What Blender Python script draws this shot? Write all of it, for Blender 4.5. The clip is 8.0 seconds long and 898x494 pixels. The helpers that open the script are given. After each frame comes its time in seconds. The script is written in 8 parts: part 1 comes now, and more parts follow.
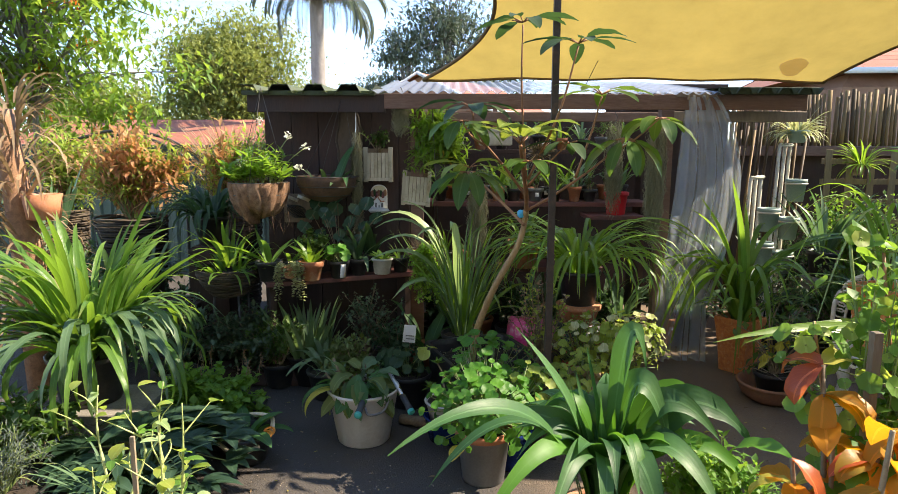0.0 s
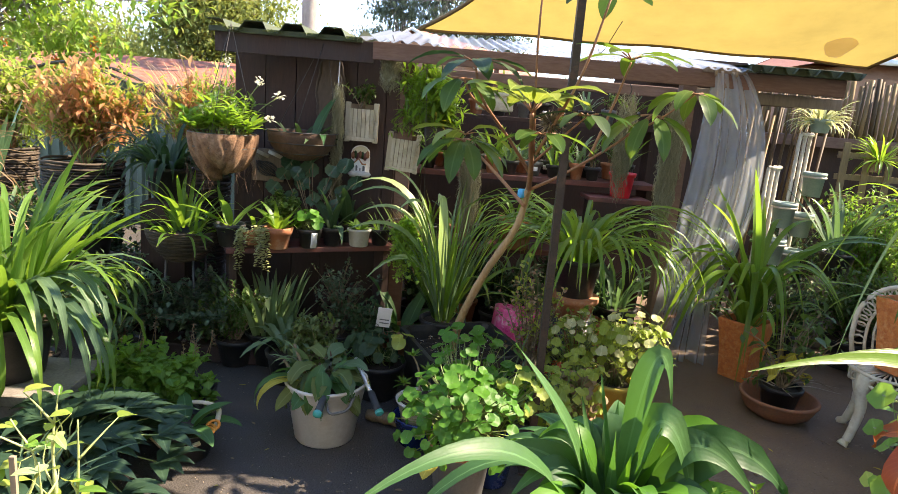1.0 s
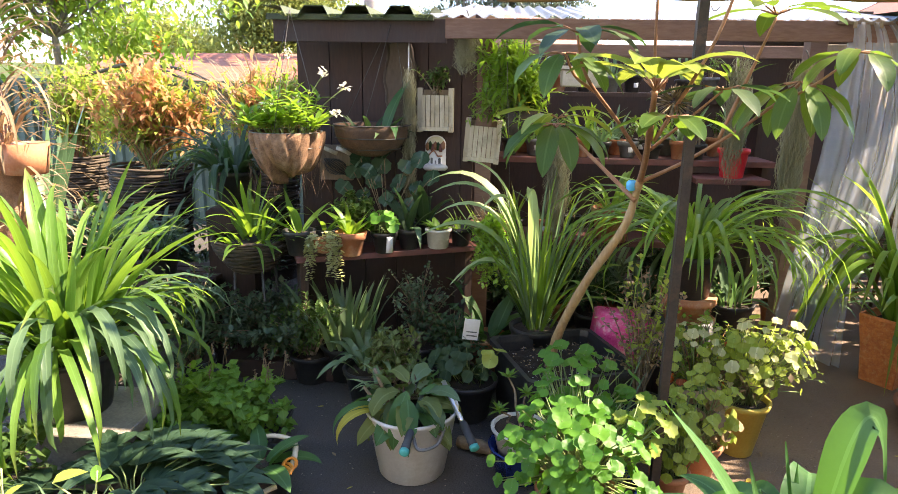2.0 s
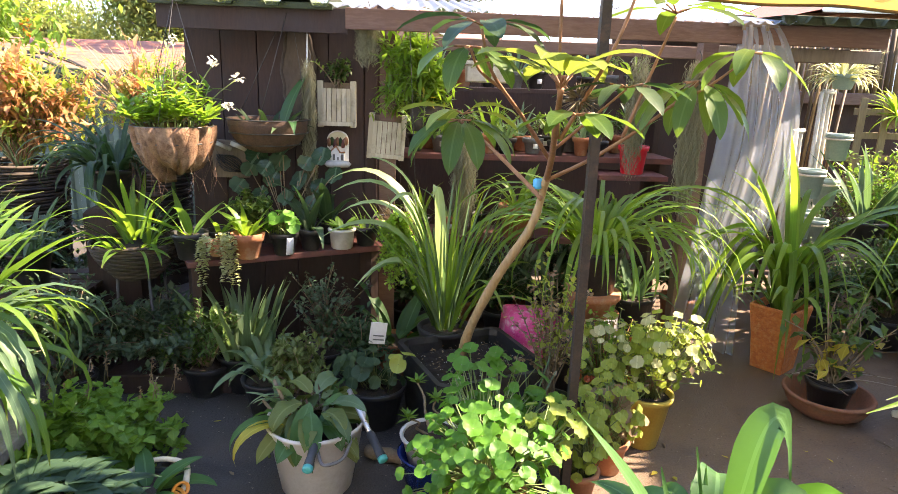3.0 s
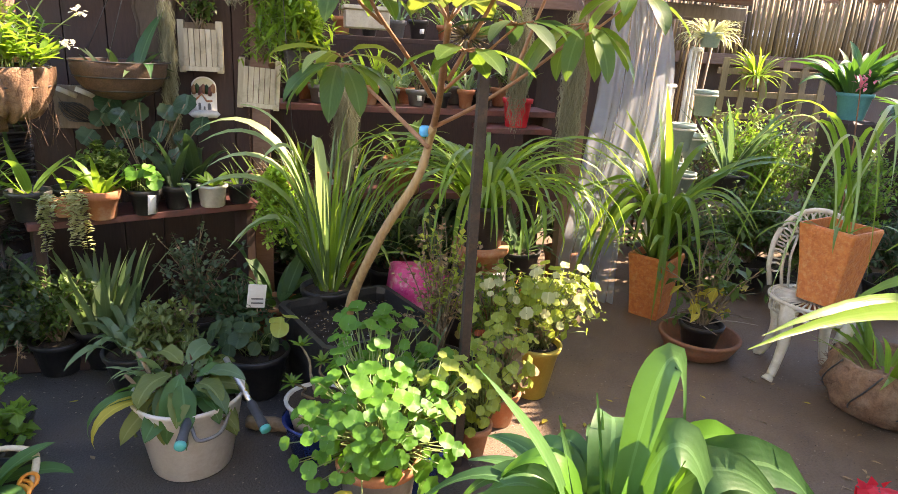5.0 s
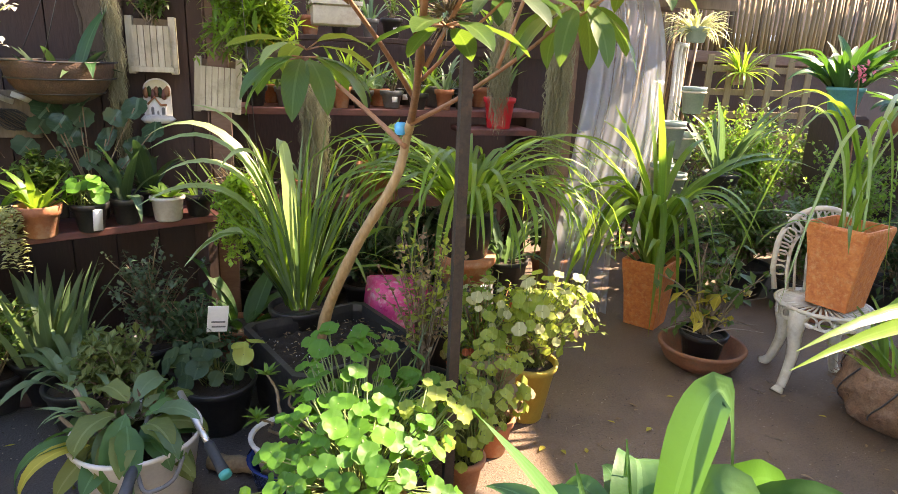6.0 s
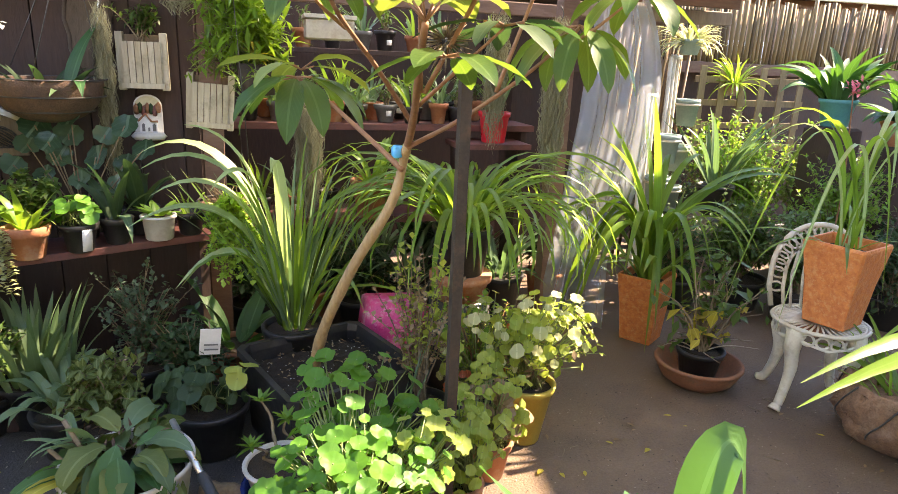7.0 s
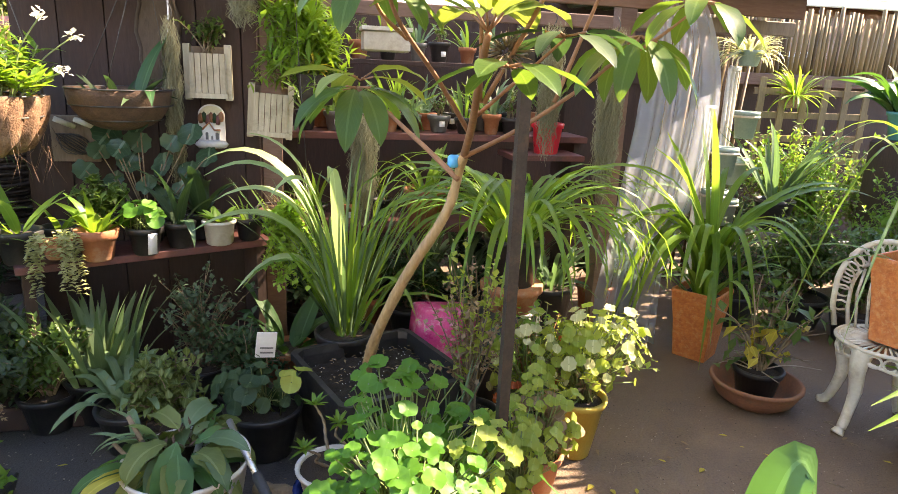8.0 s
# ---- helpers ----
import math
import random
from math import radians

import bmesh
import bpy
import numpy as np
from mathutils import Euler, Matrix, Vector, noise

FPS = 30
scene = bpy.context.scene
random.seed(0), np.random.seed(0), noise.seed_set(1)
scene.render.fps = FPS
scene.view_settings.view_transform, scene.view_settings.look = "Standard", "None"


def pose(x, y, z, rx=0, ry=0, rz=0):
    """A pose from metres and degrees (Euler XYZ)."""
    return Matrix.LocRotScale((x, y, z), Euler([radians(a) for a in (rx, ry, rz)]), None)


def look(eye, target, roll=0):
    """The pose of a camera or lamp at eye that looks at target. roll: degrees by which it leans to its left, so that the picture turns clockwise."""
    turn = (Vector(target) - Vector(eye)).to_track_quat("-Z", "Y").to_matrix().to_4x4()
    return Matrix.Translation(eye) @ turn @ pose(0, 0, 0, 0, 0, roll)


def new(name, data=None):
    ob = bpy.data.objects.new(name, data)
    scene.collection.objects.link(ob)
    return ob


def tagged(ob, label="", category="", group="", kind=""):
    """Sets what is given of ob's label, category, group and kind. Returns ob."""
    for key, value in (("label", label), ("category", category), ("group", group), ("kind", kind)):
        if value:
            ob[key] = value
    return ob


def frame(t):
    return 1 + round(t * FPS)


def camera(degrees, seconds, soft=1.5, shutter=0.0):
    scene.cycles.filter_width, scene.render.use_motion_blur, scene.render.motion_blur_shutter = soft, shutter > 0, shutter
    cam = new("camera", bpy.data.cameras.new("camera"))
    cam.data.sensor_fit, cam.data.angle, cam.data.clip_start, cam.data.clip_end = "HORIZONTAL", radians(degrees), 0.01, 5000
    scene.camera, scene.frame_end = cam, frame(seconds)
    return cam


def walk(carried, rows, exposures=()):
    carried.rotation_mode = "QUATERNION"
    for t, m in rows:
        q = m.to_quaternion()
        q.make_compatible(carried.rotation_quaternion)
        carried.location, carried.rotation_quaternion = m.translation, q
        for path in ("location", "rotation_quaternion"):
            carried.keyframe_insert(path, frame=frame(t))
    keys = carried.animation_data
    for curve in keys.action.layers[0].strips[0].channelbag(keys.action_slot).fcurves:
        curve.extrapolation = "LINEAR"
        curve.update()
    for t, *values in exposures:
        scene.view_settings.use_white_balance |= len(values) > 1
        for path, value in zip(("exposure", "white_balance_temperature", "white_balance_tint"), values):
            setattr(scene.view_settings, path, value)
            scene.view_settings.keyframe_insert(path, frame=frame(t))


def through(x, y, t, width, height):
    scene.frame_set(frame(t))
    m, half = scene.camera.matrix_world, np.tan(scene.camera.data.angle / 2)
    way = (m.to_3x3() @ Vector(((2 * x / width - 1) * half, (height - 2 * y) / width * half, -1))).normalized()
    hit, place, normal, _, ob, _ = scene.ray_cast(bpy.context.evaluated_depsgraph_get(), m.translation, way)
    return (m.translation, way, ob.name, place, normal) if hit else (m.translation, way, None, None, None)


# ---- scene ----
cam = camera(69.2, 8.0, 0.7)
PATH = [
    (0, (1.367, 0.354, 1.528), (1.171, 2.321, 1.222), 0.2),
    (0.5, (1.279, 0.559, 1.519), (1.212, 2.517, 1.116), 1.7),
    (1, (1.297, 0.814, 1.529), (1.164, 2.766, 1.113), 4.6),
    (1.5, (1.197, 1.087, 1.443), (0.947, 3.026, 1.018), 2.9),
    (1.7, (1.174, 1.152, 1.516), (0.819, 3.065, 1.051), 0.7),
    (2.8, (1.151, 1.308, 1.570), (1.002, 3.237, 1.066), 1.9),
    (3, (1.159, 1.326, 1.548), (1.096, 3.262, 1.049), 1.9),
    (3.5, (1.167, 1.354, 1.528), (1.220, 3.280, 0.993), 2.0),
    (4, (1.154, 1.378, 1.504), (1.350, 3.284, 0.929), 2.1),
    (4.5, (1.154, 1.381, 1.506), (1.422, 3.268, 0.900), 3.0),
    (6, (1.189, 1.688, 1.406), (1.542, 3.575, 0.844), 2.4),
    (6.5, (1.204, 1.757, 1.434), (1.609, 3.632, 0.870), 1.7),
    (7, (1.175, 1.738, 1.460), (1.555, 3.623, 0.909), 2.5),
    (7.5, (1.166, 1.702, 1.496), (1.449, 3.603, 0.943), 3.2),
    (8, (1.148, 1.735, 1.455), (1.389, 3.650, 0.931), 2.5),
]
walk(cam, [(t, look(eye, target, roll)) for t, eye, target, roll in PATH], [(0, 1.99, 7300, 13), (1.0, 2.45, 7600, 17), (1.7, 2.8, 7700, 19), (3.5, 3.17, 8000, 24), (4.5, 3.15, 8300, 25), (8, 3.27, 8300, 22)])

# ---- light ----
SUN_EL, SUN_AZ = radians(44), radians(103)
SUN_DIR = Vector((math.cos(SUN_EL) * math.sin(SUN_AZ), -math.cos(SUN_EL) * math.cos(SUN_AZ), math.sin(SUN_EL)))
world = bpy.data.worlds.new("world")
scene.world = world
world.use_nodes = True
wn = world.node_tree
sky = wn.nodes.new("ShaderNodeTexSky")
sky.sky_type = "NISHITA"
sky.sun_disc = False
sky.sun_elevation = math.asin(SUN_DIR.z)
sky.sun_rotation = math.atan2(SUN_DIR.x, SUN_DIR.y)
sky.air_density, sky.dust_density, sky.ozone_density = 0.8, 0.0, 2.5
sky.altitude = 2500
wn.nodes["Background"].inputs[1].default_value = 0.15
wn.links.new(sky.outputs[0], wn.nodes["Background"].inputs[0])
sun_data = bpy.data.lights.new("sun", "SUN")
sun_data.energy, sun_data.angle, sun_data.color = 3.2, radians(0.55), (1.0, 0.93, 0.8)
sun = new("sun", sun_data)
sun.matrix_world = look(SUN_DIR * 30, (0, 0, 0))


# ---- materials ----
def material(name):
    m = bpy.data.materials.new(name)
    m.use_nodes = True
    nt = m.node_tree
    return m, nt, nt.nodes["Principled BSDF"]


def node(nt, kind, **values):
    n = nt.nodes.new(kind)
    for key, v in values.items():
        n.inputs[key.replace("_", " ")].default_value = v
    return n


def ramp(nt, source, stops):
    r = nt.nodes.new("ShaderNodeValToRGB")
    while len(r.color_ramp.elements) < len(stops):
        r.color_ramp.elements.new(0.5)
    for e, (p, c) in zip(r.color_ramp.elements, stops):
        e.position, e.color = p, (*c, 1)
    nt.links.new(source, r.inputs[0])
    return r


def mixed(nt, fac, a, b, blend="MIX"):
    m = nt.nodes.new("ShaderNodeMix")
    m.data_type, m.blend_type = "RGBA", blend
    for v, i in ((fac, 0), (a, 6), (b, 7)):
        if isinstance(v, bpy.types.NodeSocket):
            nt.links.new(v, m.inputs[i])
        elif i == 0:
            m.inputs[i].default_value = v
        else:
            m.inputs[i].default_value = (*v, 1)
    return m.outputs[2]


def maths(nt, op, a, b=0.0, c=0.0):
    m = nt.nodes.new("ShaderNodeMath")
    m.operation = op
    for i, v in enumerate((a, b, c)):
        if isinstance(v, bpy.types.NodeSocket):
            nt.links.new(v, m.inputs[i])
        else:
            m.inputs[i].default_value = v
    return m.outputs[0]


def spread(nt):
    """One random number for each piece: objects of their own and joined islands alike."""
    info, geo = nt.nodes.new("ShaderNodeObjectInfo"), nt.nodes.new("ShaderNodeNewGeometry")
    return maths(nt, "FRACT", maths(nt, "ADD", info.outputs["Random"], geo.outputs["Random Per Island"]))


def grain(nt, scale, detail=4.0, rough=0.6, stretch=(1, 1, 1)):
    co = nt.nodes.new("ShaderNodeTexCoord")
    mp = nt.nodes.new("ShaderNodeMapping")
    mp.inputs["Scale"].default_value = stretch
    nt.links.new(co.outputs["Object"], mp.inputs[0])
    n = node(nt, "ShaderNodeTexNoise", Scale=scale, Detail=detail, Roughness=rough)
    nt.links.new(mp.outputs[0], n.inputs[0])
    return n.outputs[0]


def bump(nt, bsdf, height, strength, distance=0.01):
    b = node(nt, "ShaderNodeBump", Strength=strength, Distance=distance)
    nt.links.new(height, b.inputs["Height"])
    nt.links.new(b.outputs[0], bsdf.inputs["Normal"])


def leaf_mat(name, dark, light, glow, rough=0.42, through=0.35, rib=0.35, veins=0.0, tip=None, coat=0.0, patch=0.0, pleat=0.0):
    """Foliage: dark to light by piece and by grain, a paler midrib along the blade, light passing through."""
    m, nt, b = material(name)
    uv = nt.nodes.new("ShaderNodeUVMap")
    sep = nt.nodes.new("ShaderNodeSeparateXYZ")
    nt.links.new(uv.outputs[0], sep.inputs[0])
    across = maths(nt, "ABSOLUTE", maths(nt, "SUBTRACT", sep.outputs[0], 0.5))
    g = grain(nt, 28, 5)
    tone = maths(nt, "ADD", maths(nt, "MULTIPLY", spread(nt), 0.65), maths(nt, "MULTIPLY", g, 0.4))
    col = ramp(nt, tone, ((0.15, dark), (0.55, tuple((a + c) / 2 for a, c in zip(dark, light))), (0.95, light))).outputs[0]
    if veins:
        w = maths(nt, "SINE", maths(nt, "MULTIPLY", maths(nt, "SUBTRACT", sep.outputs[1], maths(nt, "MULTIPLY", across, 0.7)), veins))
        v = maths(nt, "MULTIPLY", maths(nt, "GREATER_THAN", w, 0.86), 0.3)
        col = mixed(nt, v, col, light)
    if patch:
        big = ramp(nt, grain(nt, 9, 3), ((0.5, (0, 0, 0)), (0.62, (1, 1, 1)))).outputs[0]
        col = mixed(nt, maths(nt, "MULTIPLY", big, patch), col, (0.33, 0.27, 0.05))
    midrib = maths(nt, "MULTIPLY", maths(nt, "LESS_THAN", across, 0.045), rib)
    col = mixed(nt, midrib, col, tuple(min(1, c * 1.6 + 0.04) for c in light))
    if tip:
        end = ramp(nt, sep.outputs[1], ((0.86, (0, 0, 0)), (1.0, (1, 1, 1)))).outputs[0]
        col = mixed(nt, end, col, tip)
    nt.links.new(col, b.inputs["Base Color"])
    b.inputs["Roughness"].default_value = rough
    b.inputs["Specular IOR Level"].default_value = 0.32
    b.inputs["Coat Weight"].default_value = coat
    b.inputs["Coat Roughness"].default_value = 0.25
    high = g
    if pleat:
        high = maths(nt, "ADD", g, maths(nt, "MULTIPLY", maths(nt, "SINE", maths(nt, "MULTIPLY", across, pleat)), 0.05))
    bump(nt, b, high, 0.35, 0.004)
    tr = nt.nodes.new("ShaderNodeBsdfTranslucent")
    nt.links.new(mixed(nt, 0.75, col, glow), tr.inputs[0])
    mx = nt.nodes.new("ShaderNodeMixShader")
    mx.inputs[0].default_value = through
    nt.links.new(b.outputs[0], mx.inputs[1])
    nt.links.new(tr.outputs[0], mx.inputs[2])
    nt.links.new(mx.outputs[0], nt.nodes["Material Output"].inputs[0])
    return m


def solid_mat(name, dark, light, rough=0.6, scale=8.0, bumpy=0.15, metal=0.0, spec=0.5, stains=None, stain_scale=3.0, stretch=(1, 1, 1), vary=0.25, fine=90.0):
    """A worn opaque surface: broad tone, fine grain, stains with a shape of their own."""
    m, nt, b = material(name)
    broad, small = grain(nt, scale, 4, 0.6, stretch), grain(nt, fine, 3, 0.6, stretch)
    tone = maths(nt, "ADD", maths(nt, "MULTIPLY", broad, 0.62), maths(nt, "ADD", maths(nt, "MULTIPLY", small, 0.38), maths(nt, "MULTIPLY", maths(nt, "SUBTRACT", spread(nt), 0.5), vary)))
    col = ramp(nt, tone, ((0.3, dark), (0.7, light))).outputs[0]
    if stains:
        s = ramp(nt, grain(nt, stain_scale, 6, 0.7), ((0.52, (0, 0, 0)), (0.66, (1, 1, 1)))).outputs[0]
        col = mixed(nt, maths(nt, "MULTIPLY", s, 0.7), col, stains)
    nt.links.new(col, b.inputs["Base Color"])
    rr = ramp(nt, broad, ((0.3, (max(0, rough - 0.12),) * 3), (0.7, (min(1, rough + 0.12),) * 3))).outputs[0]
    nt.links.new(rr, b.inputs["Roughness"])
    b.inputs["Metallic"].default_value = metal
    b.inputs["Specular IOR Level"].default_value = spec
    if bumpy:
        bump(nt, b, maths(nt, "ADD", small, broad), bumpy, 0.006)
    return m


M_STRAP = leaf_mat("strap_leaf", (0.045, 0.115, 0.02), (0.15, 0.27, 0.05), (0.36, 0.6, 0.05), 0.34, 0.4, 0.2, tip=(0.2, 0.21, 0.06), pleat=45)
M_STRAP_BRIGHT = leaf_mat("bright_strap_leaf", (0.06, 0.14, 0.02), (0.18, 0.31, 0.045), (0.42, 0.66, 0.05), 0.34, 0.45, 0.2, pleat=45)
M_STRAP_DARK = leaf_mat("grey_green_blade", (0.055, 0.105, 0.055), (0.15, 0.24, 0.12), (0.2, 0.38, 0.1), 0.4, 0.28, 0.2)
M_BROAD = leaf_mat("glossy_broad_leaf", (0.02, 0.07, 0.022), (0.065, 0.16, 0.045), (0.18, 0.48, 0.04), 0.5, 0.2, 0.4, coat=0.02, pleat=40)
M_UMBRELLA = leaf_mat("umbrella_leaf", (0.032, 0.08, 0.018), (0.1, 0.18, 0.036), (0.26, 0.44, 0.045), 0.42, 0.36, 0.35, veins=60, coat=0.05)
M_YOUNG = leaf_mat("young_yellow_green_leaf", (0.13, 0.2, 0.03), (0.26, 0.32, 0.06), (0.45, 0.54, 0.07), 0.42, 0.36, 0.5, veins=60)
M_NAST = leaf_mat("round_green_leaf", (0.03, 0.12, 0.014), (0.09, 0.24, 0.026), (0.25, 0.58, 0.04), 0.48, 0.32, 0.12)
M_LIME = leaf_mat("lime_lobed_leaf", (0.15, 0.24, 0.035), (0.38, 0.45, 0.1), (0.6, 0.75, 0.1), 0.5, 0.45, 0.2, patch=0.35)
M_BUSH = leaf_mat("small_shrub_leaf", (0.03, 0.07, 0.018), (0.1, 0.17, 0.045), (0.25, 0.45, 0.05), 0.45, 0.3, 0.1)
M_MINT = leaf_mat("mint_leaf", (0.05, 0.14, 0.02), (0.16, 0.3, 0.05), (0.4, 0.65, 0.06), 0.5, 0.38, 0.2)
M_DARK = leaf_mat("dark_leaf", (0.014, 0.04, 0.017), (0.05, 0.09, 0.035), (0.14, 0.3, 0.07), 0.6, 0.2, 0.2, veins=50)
M_FERN = leaf_mat("maidenhair_leaf", (0.2, 0.36, 0.05), (0.42, 0.6, 0.13), (0.5, 0.8, 0.08), 0.5, 0.45, 0.0)
M_HELLE = leaf_mat("blue_green_fingered_leaf", (0.013, 0.036, 0.02), (0.042, 0.085, 0.046), (0.1, 0.24, 0.06), 0.5, 0.2, 0.25, veins=40)
M_IRIS = leaf_mat("pale_grey_green_blade", (0.07, 0.13, 0.06), (0.2, 0.29, 0.15), (0.3, 0.48, 0.12), 0.34, 0.3, 0.1, pleat=40)
M_BEGONIA = leaf_mat("dark_silver_veined_leaf", (0.018, 0.055, 0.03), (0.085, 0.15, 0.09), (0.12, 0.26, 0.08), 0.3, 0.15, 0.5, veins=34, coat=0.2)
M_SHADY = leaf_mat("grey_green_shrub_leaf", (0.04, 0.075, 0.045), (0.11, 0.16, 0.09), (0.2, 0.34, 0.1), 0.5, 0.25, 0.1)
M_DRY = leaf_mat("dry_leaf", (0.15, 0.1, 0.055), (0.38, 0.28, 0.17), (0.45, 0.3, 0.14), 0.7, 0.3, 0.2)
M_RUST = leaf_mat("rust_foliage", (0.36, 0.12, 0.06), (0.7, 0.44, 0.2), (0.85, 0.5, 0.2), 0.6, 0.4, 0.1)
M_CROTON = leaf_mat("croton_leaf", (0.12, 0.15, 0.015), (0.66, 0.24, 0.015), (0.95, 0.42, 0.02), 0.42, 0.5, 0.5, veins=60, patch=0.6)
M_SILVERY = leaf_mat("pale_backed_leaf", (0.22, 0.32, 0.12), (0.4, 0.5, 0.24), (0.45, 0.65, 0.2), 0.38, 0.35, 0.4)
M_CUT = leaf_mat("cut_grey_green_leaf", (0.055, 0.09, 0.025), (0.16, 0.2, 0.06), (0.3, 0.42, 0.07), 0.6, 0.3, 0.5, veins=45)
M_CROTONRED = leaf_mat("red_croton_leaf", (0.3, 0.05, 0.03), (0.55, 0.14, 0.04), (0.9, 0.25, 0.05), 0.36, 0.38, 0.6, veins=60)
M_YELLOW = leaf_mat("yellowing_leaf", (0.3, 0.25, 0.04), (0.5, 0.45, 0.08), (0.8, 0.65, 0.06), 0.5, 0.4, 0.4)
M_TREE = leaf_mat("tree_leaf", (0.045, 0.11, 0.02), (0.2, 0.32, 0.055), (0.55, 0.75, 0.08), 0.45, 0.42, 0.2)
M_FARLEAF = leaf_mat("far_tree_leaf", (0.1, 0.13, 0.045), (0.3, 0.33, 0.1), (0.5, 0.55, 0.12), 0.6, 0.35, 0.0)
M_GUM = leaf_mat("gum_leaf", (0.07, 0.095, 0.075), (0.17, 0.2, 0.155), (0.18, 0.24, 0.12), 0.6, 0.2, 0.0)
M_SILVER = leaf_mat("silver_leaf", (0.045, 0.06, 0.045), (0.12, 0.15, 0.12), (0.3, 0.36, 0.25), 0.7, 0.2, 0.0)
M_VARIEG = leaf_mat("cream_striped_leaf", (0.3, 0.34, 0.12), (0.6, 0.58, 0.34), (0.7, 0.7, 0.3), 0.45, 0.35, 0.3)
M_PETAL = leaf_mat("white_petal", (0.75, 0.74, 0.6), (0.9, 0.89, 0.78), (0.9, 0.9, 0.7), 0.6, 0.3, 0.0)
M_FLAME = leaf_mat("orange_petal", (0.8, 0.12, 0.02), (0.95, 0.3, 0.05), (0.95, 0.3, 0.05), 0.6, 0.35, 0.0)
M_REDPETAL = leaf_mat("red_petal", (0.6, 0.01, 0.02), (0.8, 0.05, 0.08), (0.9, 0.05, 0.08), 0.6, 0.3, 0.0)
M_PINKPETAL = leaf_mat("pink_petal", (0.6, 0.12, 0.16), (0.8, 0.25, 0.28), (0.9, 0.3, 0.3), 0.6, 0.3, 0.0)
M_MOSS = leaf_mat("grey_moss_strand", (0.17, 0.165, 0.1), (0.37, 0.36, 0.23), (0.36, 0.37, 0.22), 0.85, 0.2, 0.0)
M_MOSSGREEN = leaf_mat("roof_moss", (0.04, 0.06, 0.015), (0.12, 0.15, 0.03), (0.2, 0.28, 0.04), 0.9, 0.2, 0.0)
M_STEM = solid_mat("green_stem", (0.12, 0.18, 0.05), (0.25, 0.3, 0.1), 0.6, 20)
M_ROSESTEM = solid_mat("pale_green_stem", (0.34, 0.4, 0.11), (0.55, 0.6, 0.27), 0.6, 60, 0.4)
M_WOODSTEM = solid_mat("woody_stem", (0.14, 0.1, 0.06), (0.3, 0.23, 0.14), 0.8, 30, 0.4)
M_TRUNK = solid_mat("smooth_tan_trunk", (0.2, 0.11, 0.045), (0.46, 0.3, 0.14), 0.7, 40, 0.6, stretch=(1, 1, 0.35))
M_GREYTWIG = solid_mat("dry_grey_twig", (0.24, 0.19, 0.14), (0.42, 0.36, 0.28), 0.85, 30, 0.3)
M_TWIG = solid_mat("reddish_branch", (0.2, 0.085, 0.04), (0.38, 0.19, 0.09), 0.65, 25, 0.2)
M_BARK = solid_mat("grey_bark", (0.14, 0.12, 0.1), (0.34, 0.31, 0.27), 0.9, 5, 0.5, stretch=(1, 1, 0.3))
M_BARKBOARD = solid_mat("grey_brown_bark", (0.05, 0.036, 0.026), (0.12, 0.09, 0.065), 0.9, 14, 0.6, stretch=(1, 1, 0.3))
def floor_mat(name):
    """Patio concrete, stains and grit, brown to the east; western shade painted in grey."""
    m, nt, b = material(name)
    broad, small, blot = grain(nt, 3.4, 5, 0.6), grain(nt, 110, 3), grain(nt, 1.7, 6, 0.7)
    tone = maths(nt, "ADD", maths(nt, "MULTIPLY", broad, 0.62), maths(nt, "MULTIPLY", small, 0.38))
    # the darker grey carries the deep shade of the west side
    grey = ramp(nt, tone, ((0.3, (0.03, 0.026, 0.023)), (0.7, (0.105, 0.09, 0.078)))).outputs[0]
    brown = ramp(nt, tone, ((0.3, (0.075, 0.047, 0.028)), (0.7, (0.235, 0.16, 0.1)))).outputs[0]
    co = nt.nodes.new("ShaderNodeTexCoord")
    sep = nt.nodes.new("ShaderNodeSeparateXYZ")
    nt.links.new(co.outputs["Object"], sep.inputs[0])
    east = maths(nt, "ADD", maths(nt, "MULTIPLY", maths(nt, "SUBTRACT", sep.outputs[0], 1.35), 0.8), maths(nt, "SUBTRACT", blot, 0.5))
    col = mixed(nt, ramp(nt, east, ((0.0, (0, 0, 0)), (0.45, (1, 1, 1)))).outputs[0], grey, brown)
    stain = ramp(nt, blot, ((0.52, (0, 0, 0)), (0.66, (1, 1, 1)))).outputs[0]
    col = mixed(nt, maths(nt, "MULTIPLY", stain, 0.55), col, (0.07, 0.05, 0.035))
    nt.links.new(col, b.inputs["Base Color"])
    nt.links.new(ramp(nt, broad, ((0.3, (0.55,) * 3), (0.7, (0.85,) * 3))).outputs[0], b.inputs["Roughness"])
    bump(nt, b, maths(nt, "ADD", small, broad), 0.9, 0.006)
    return m


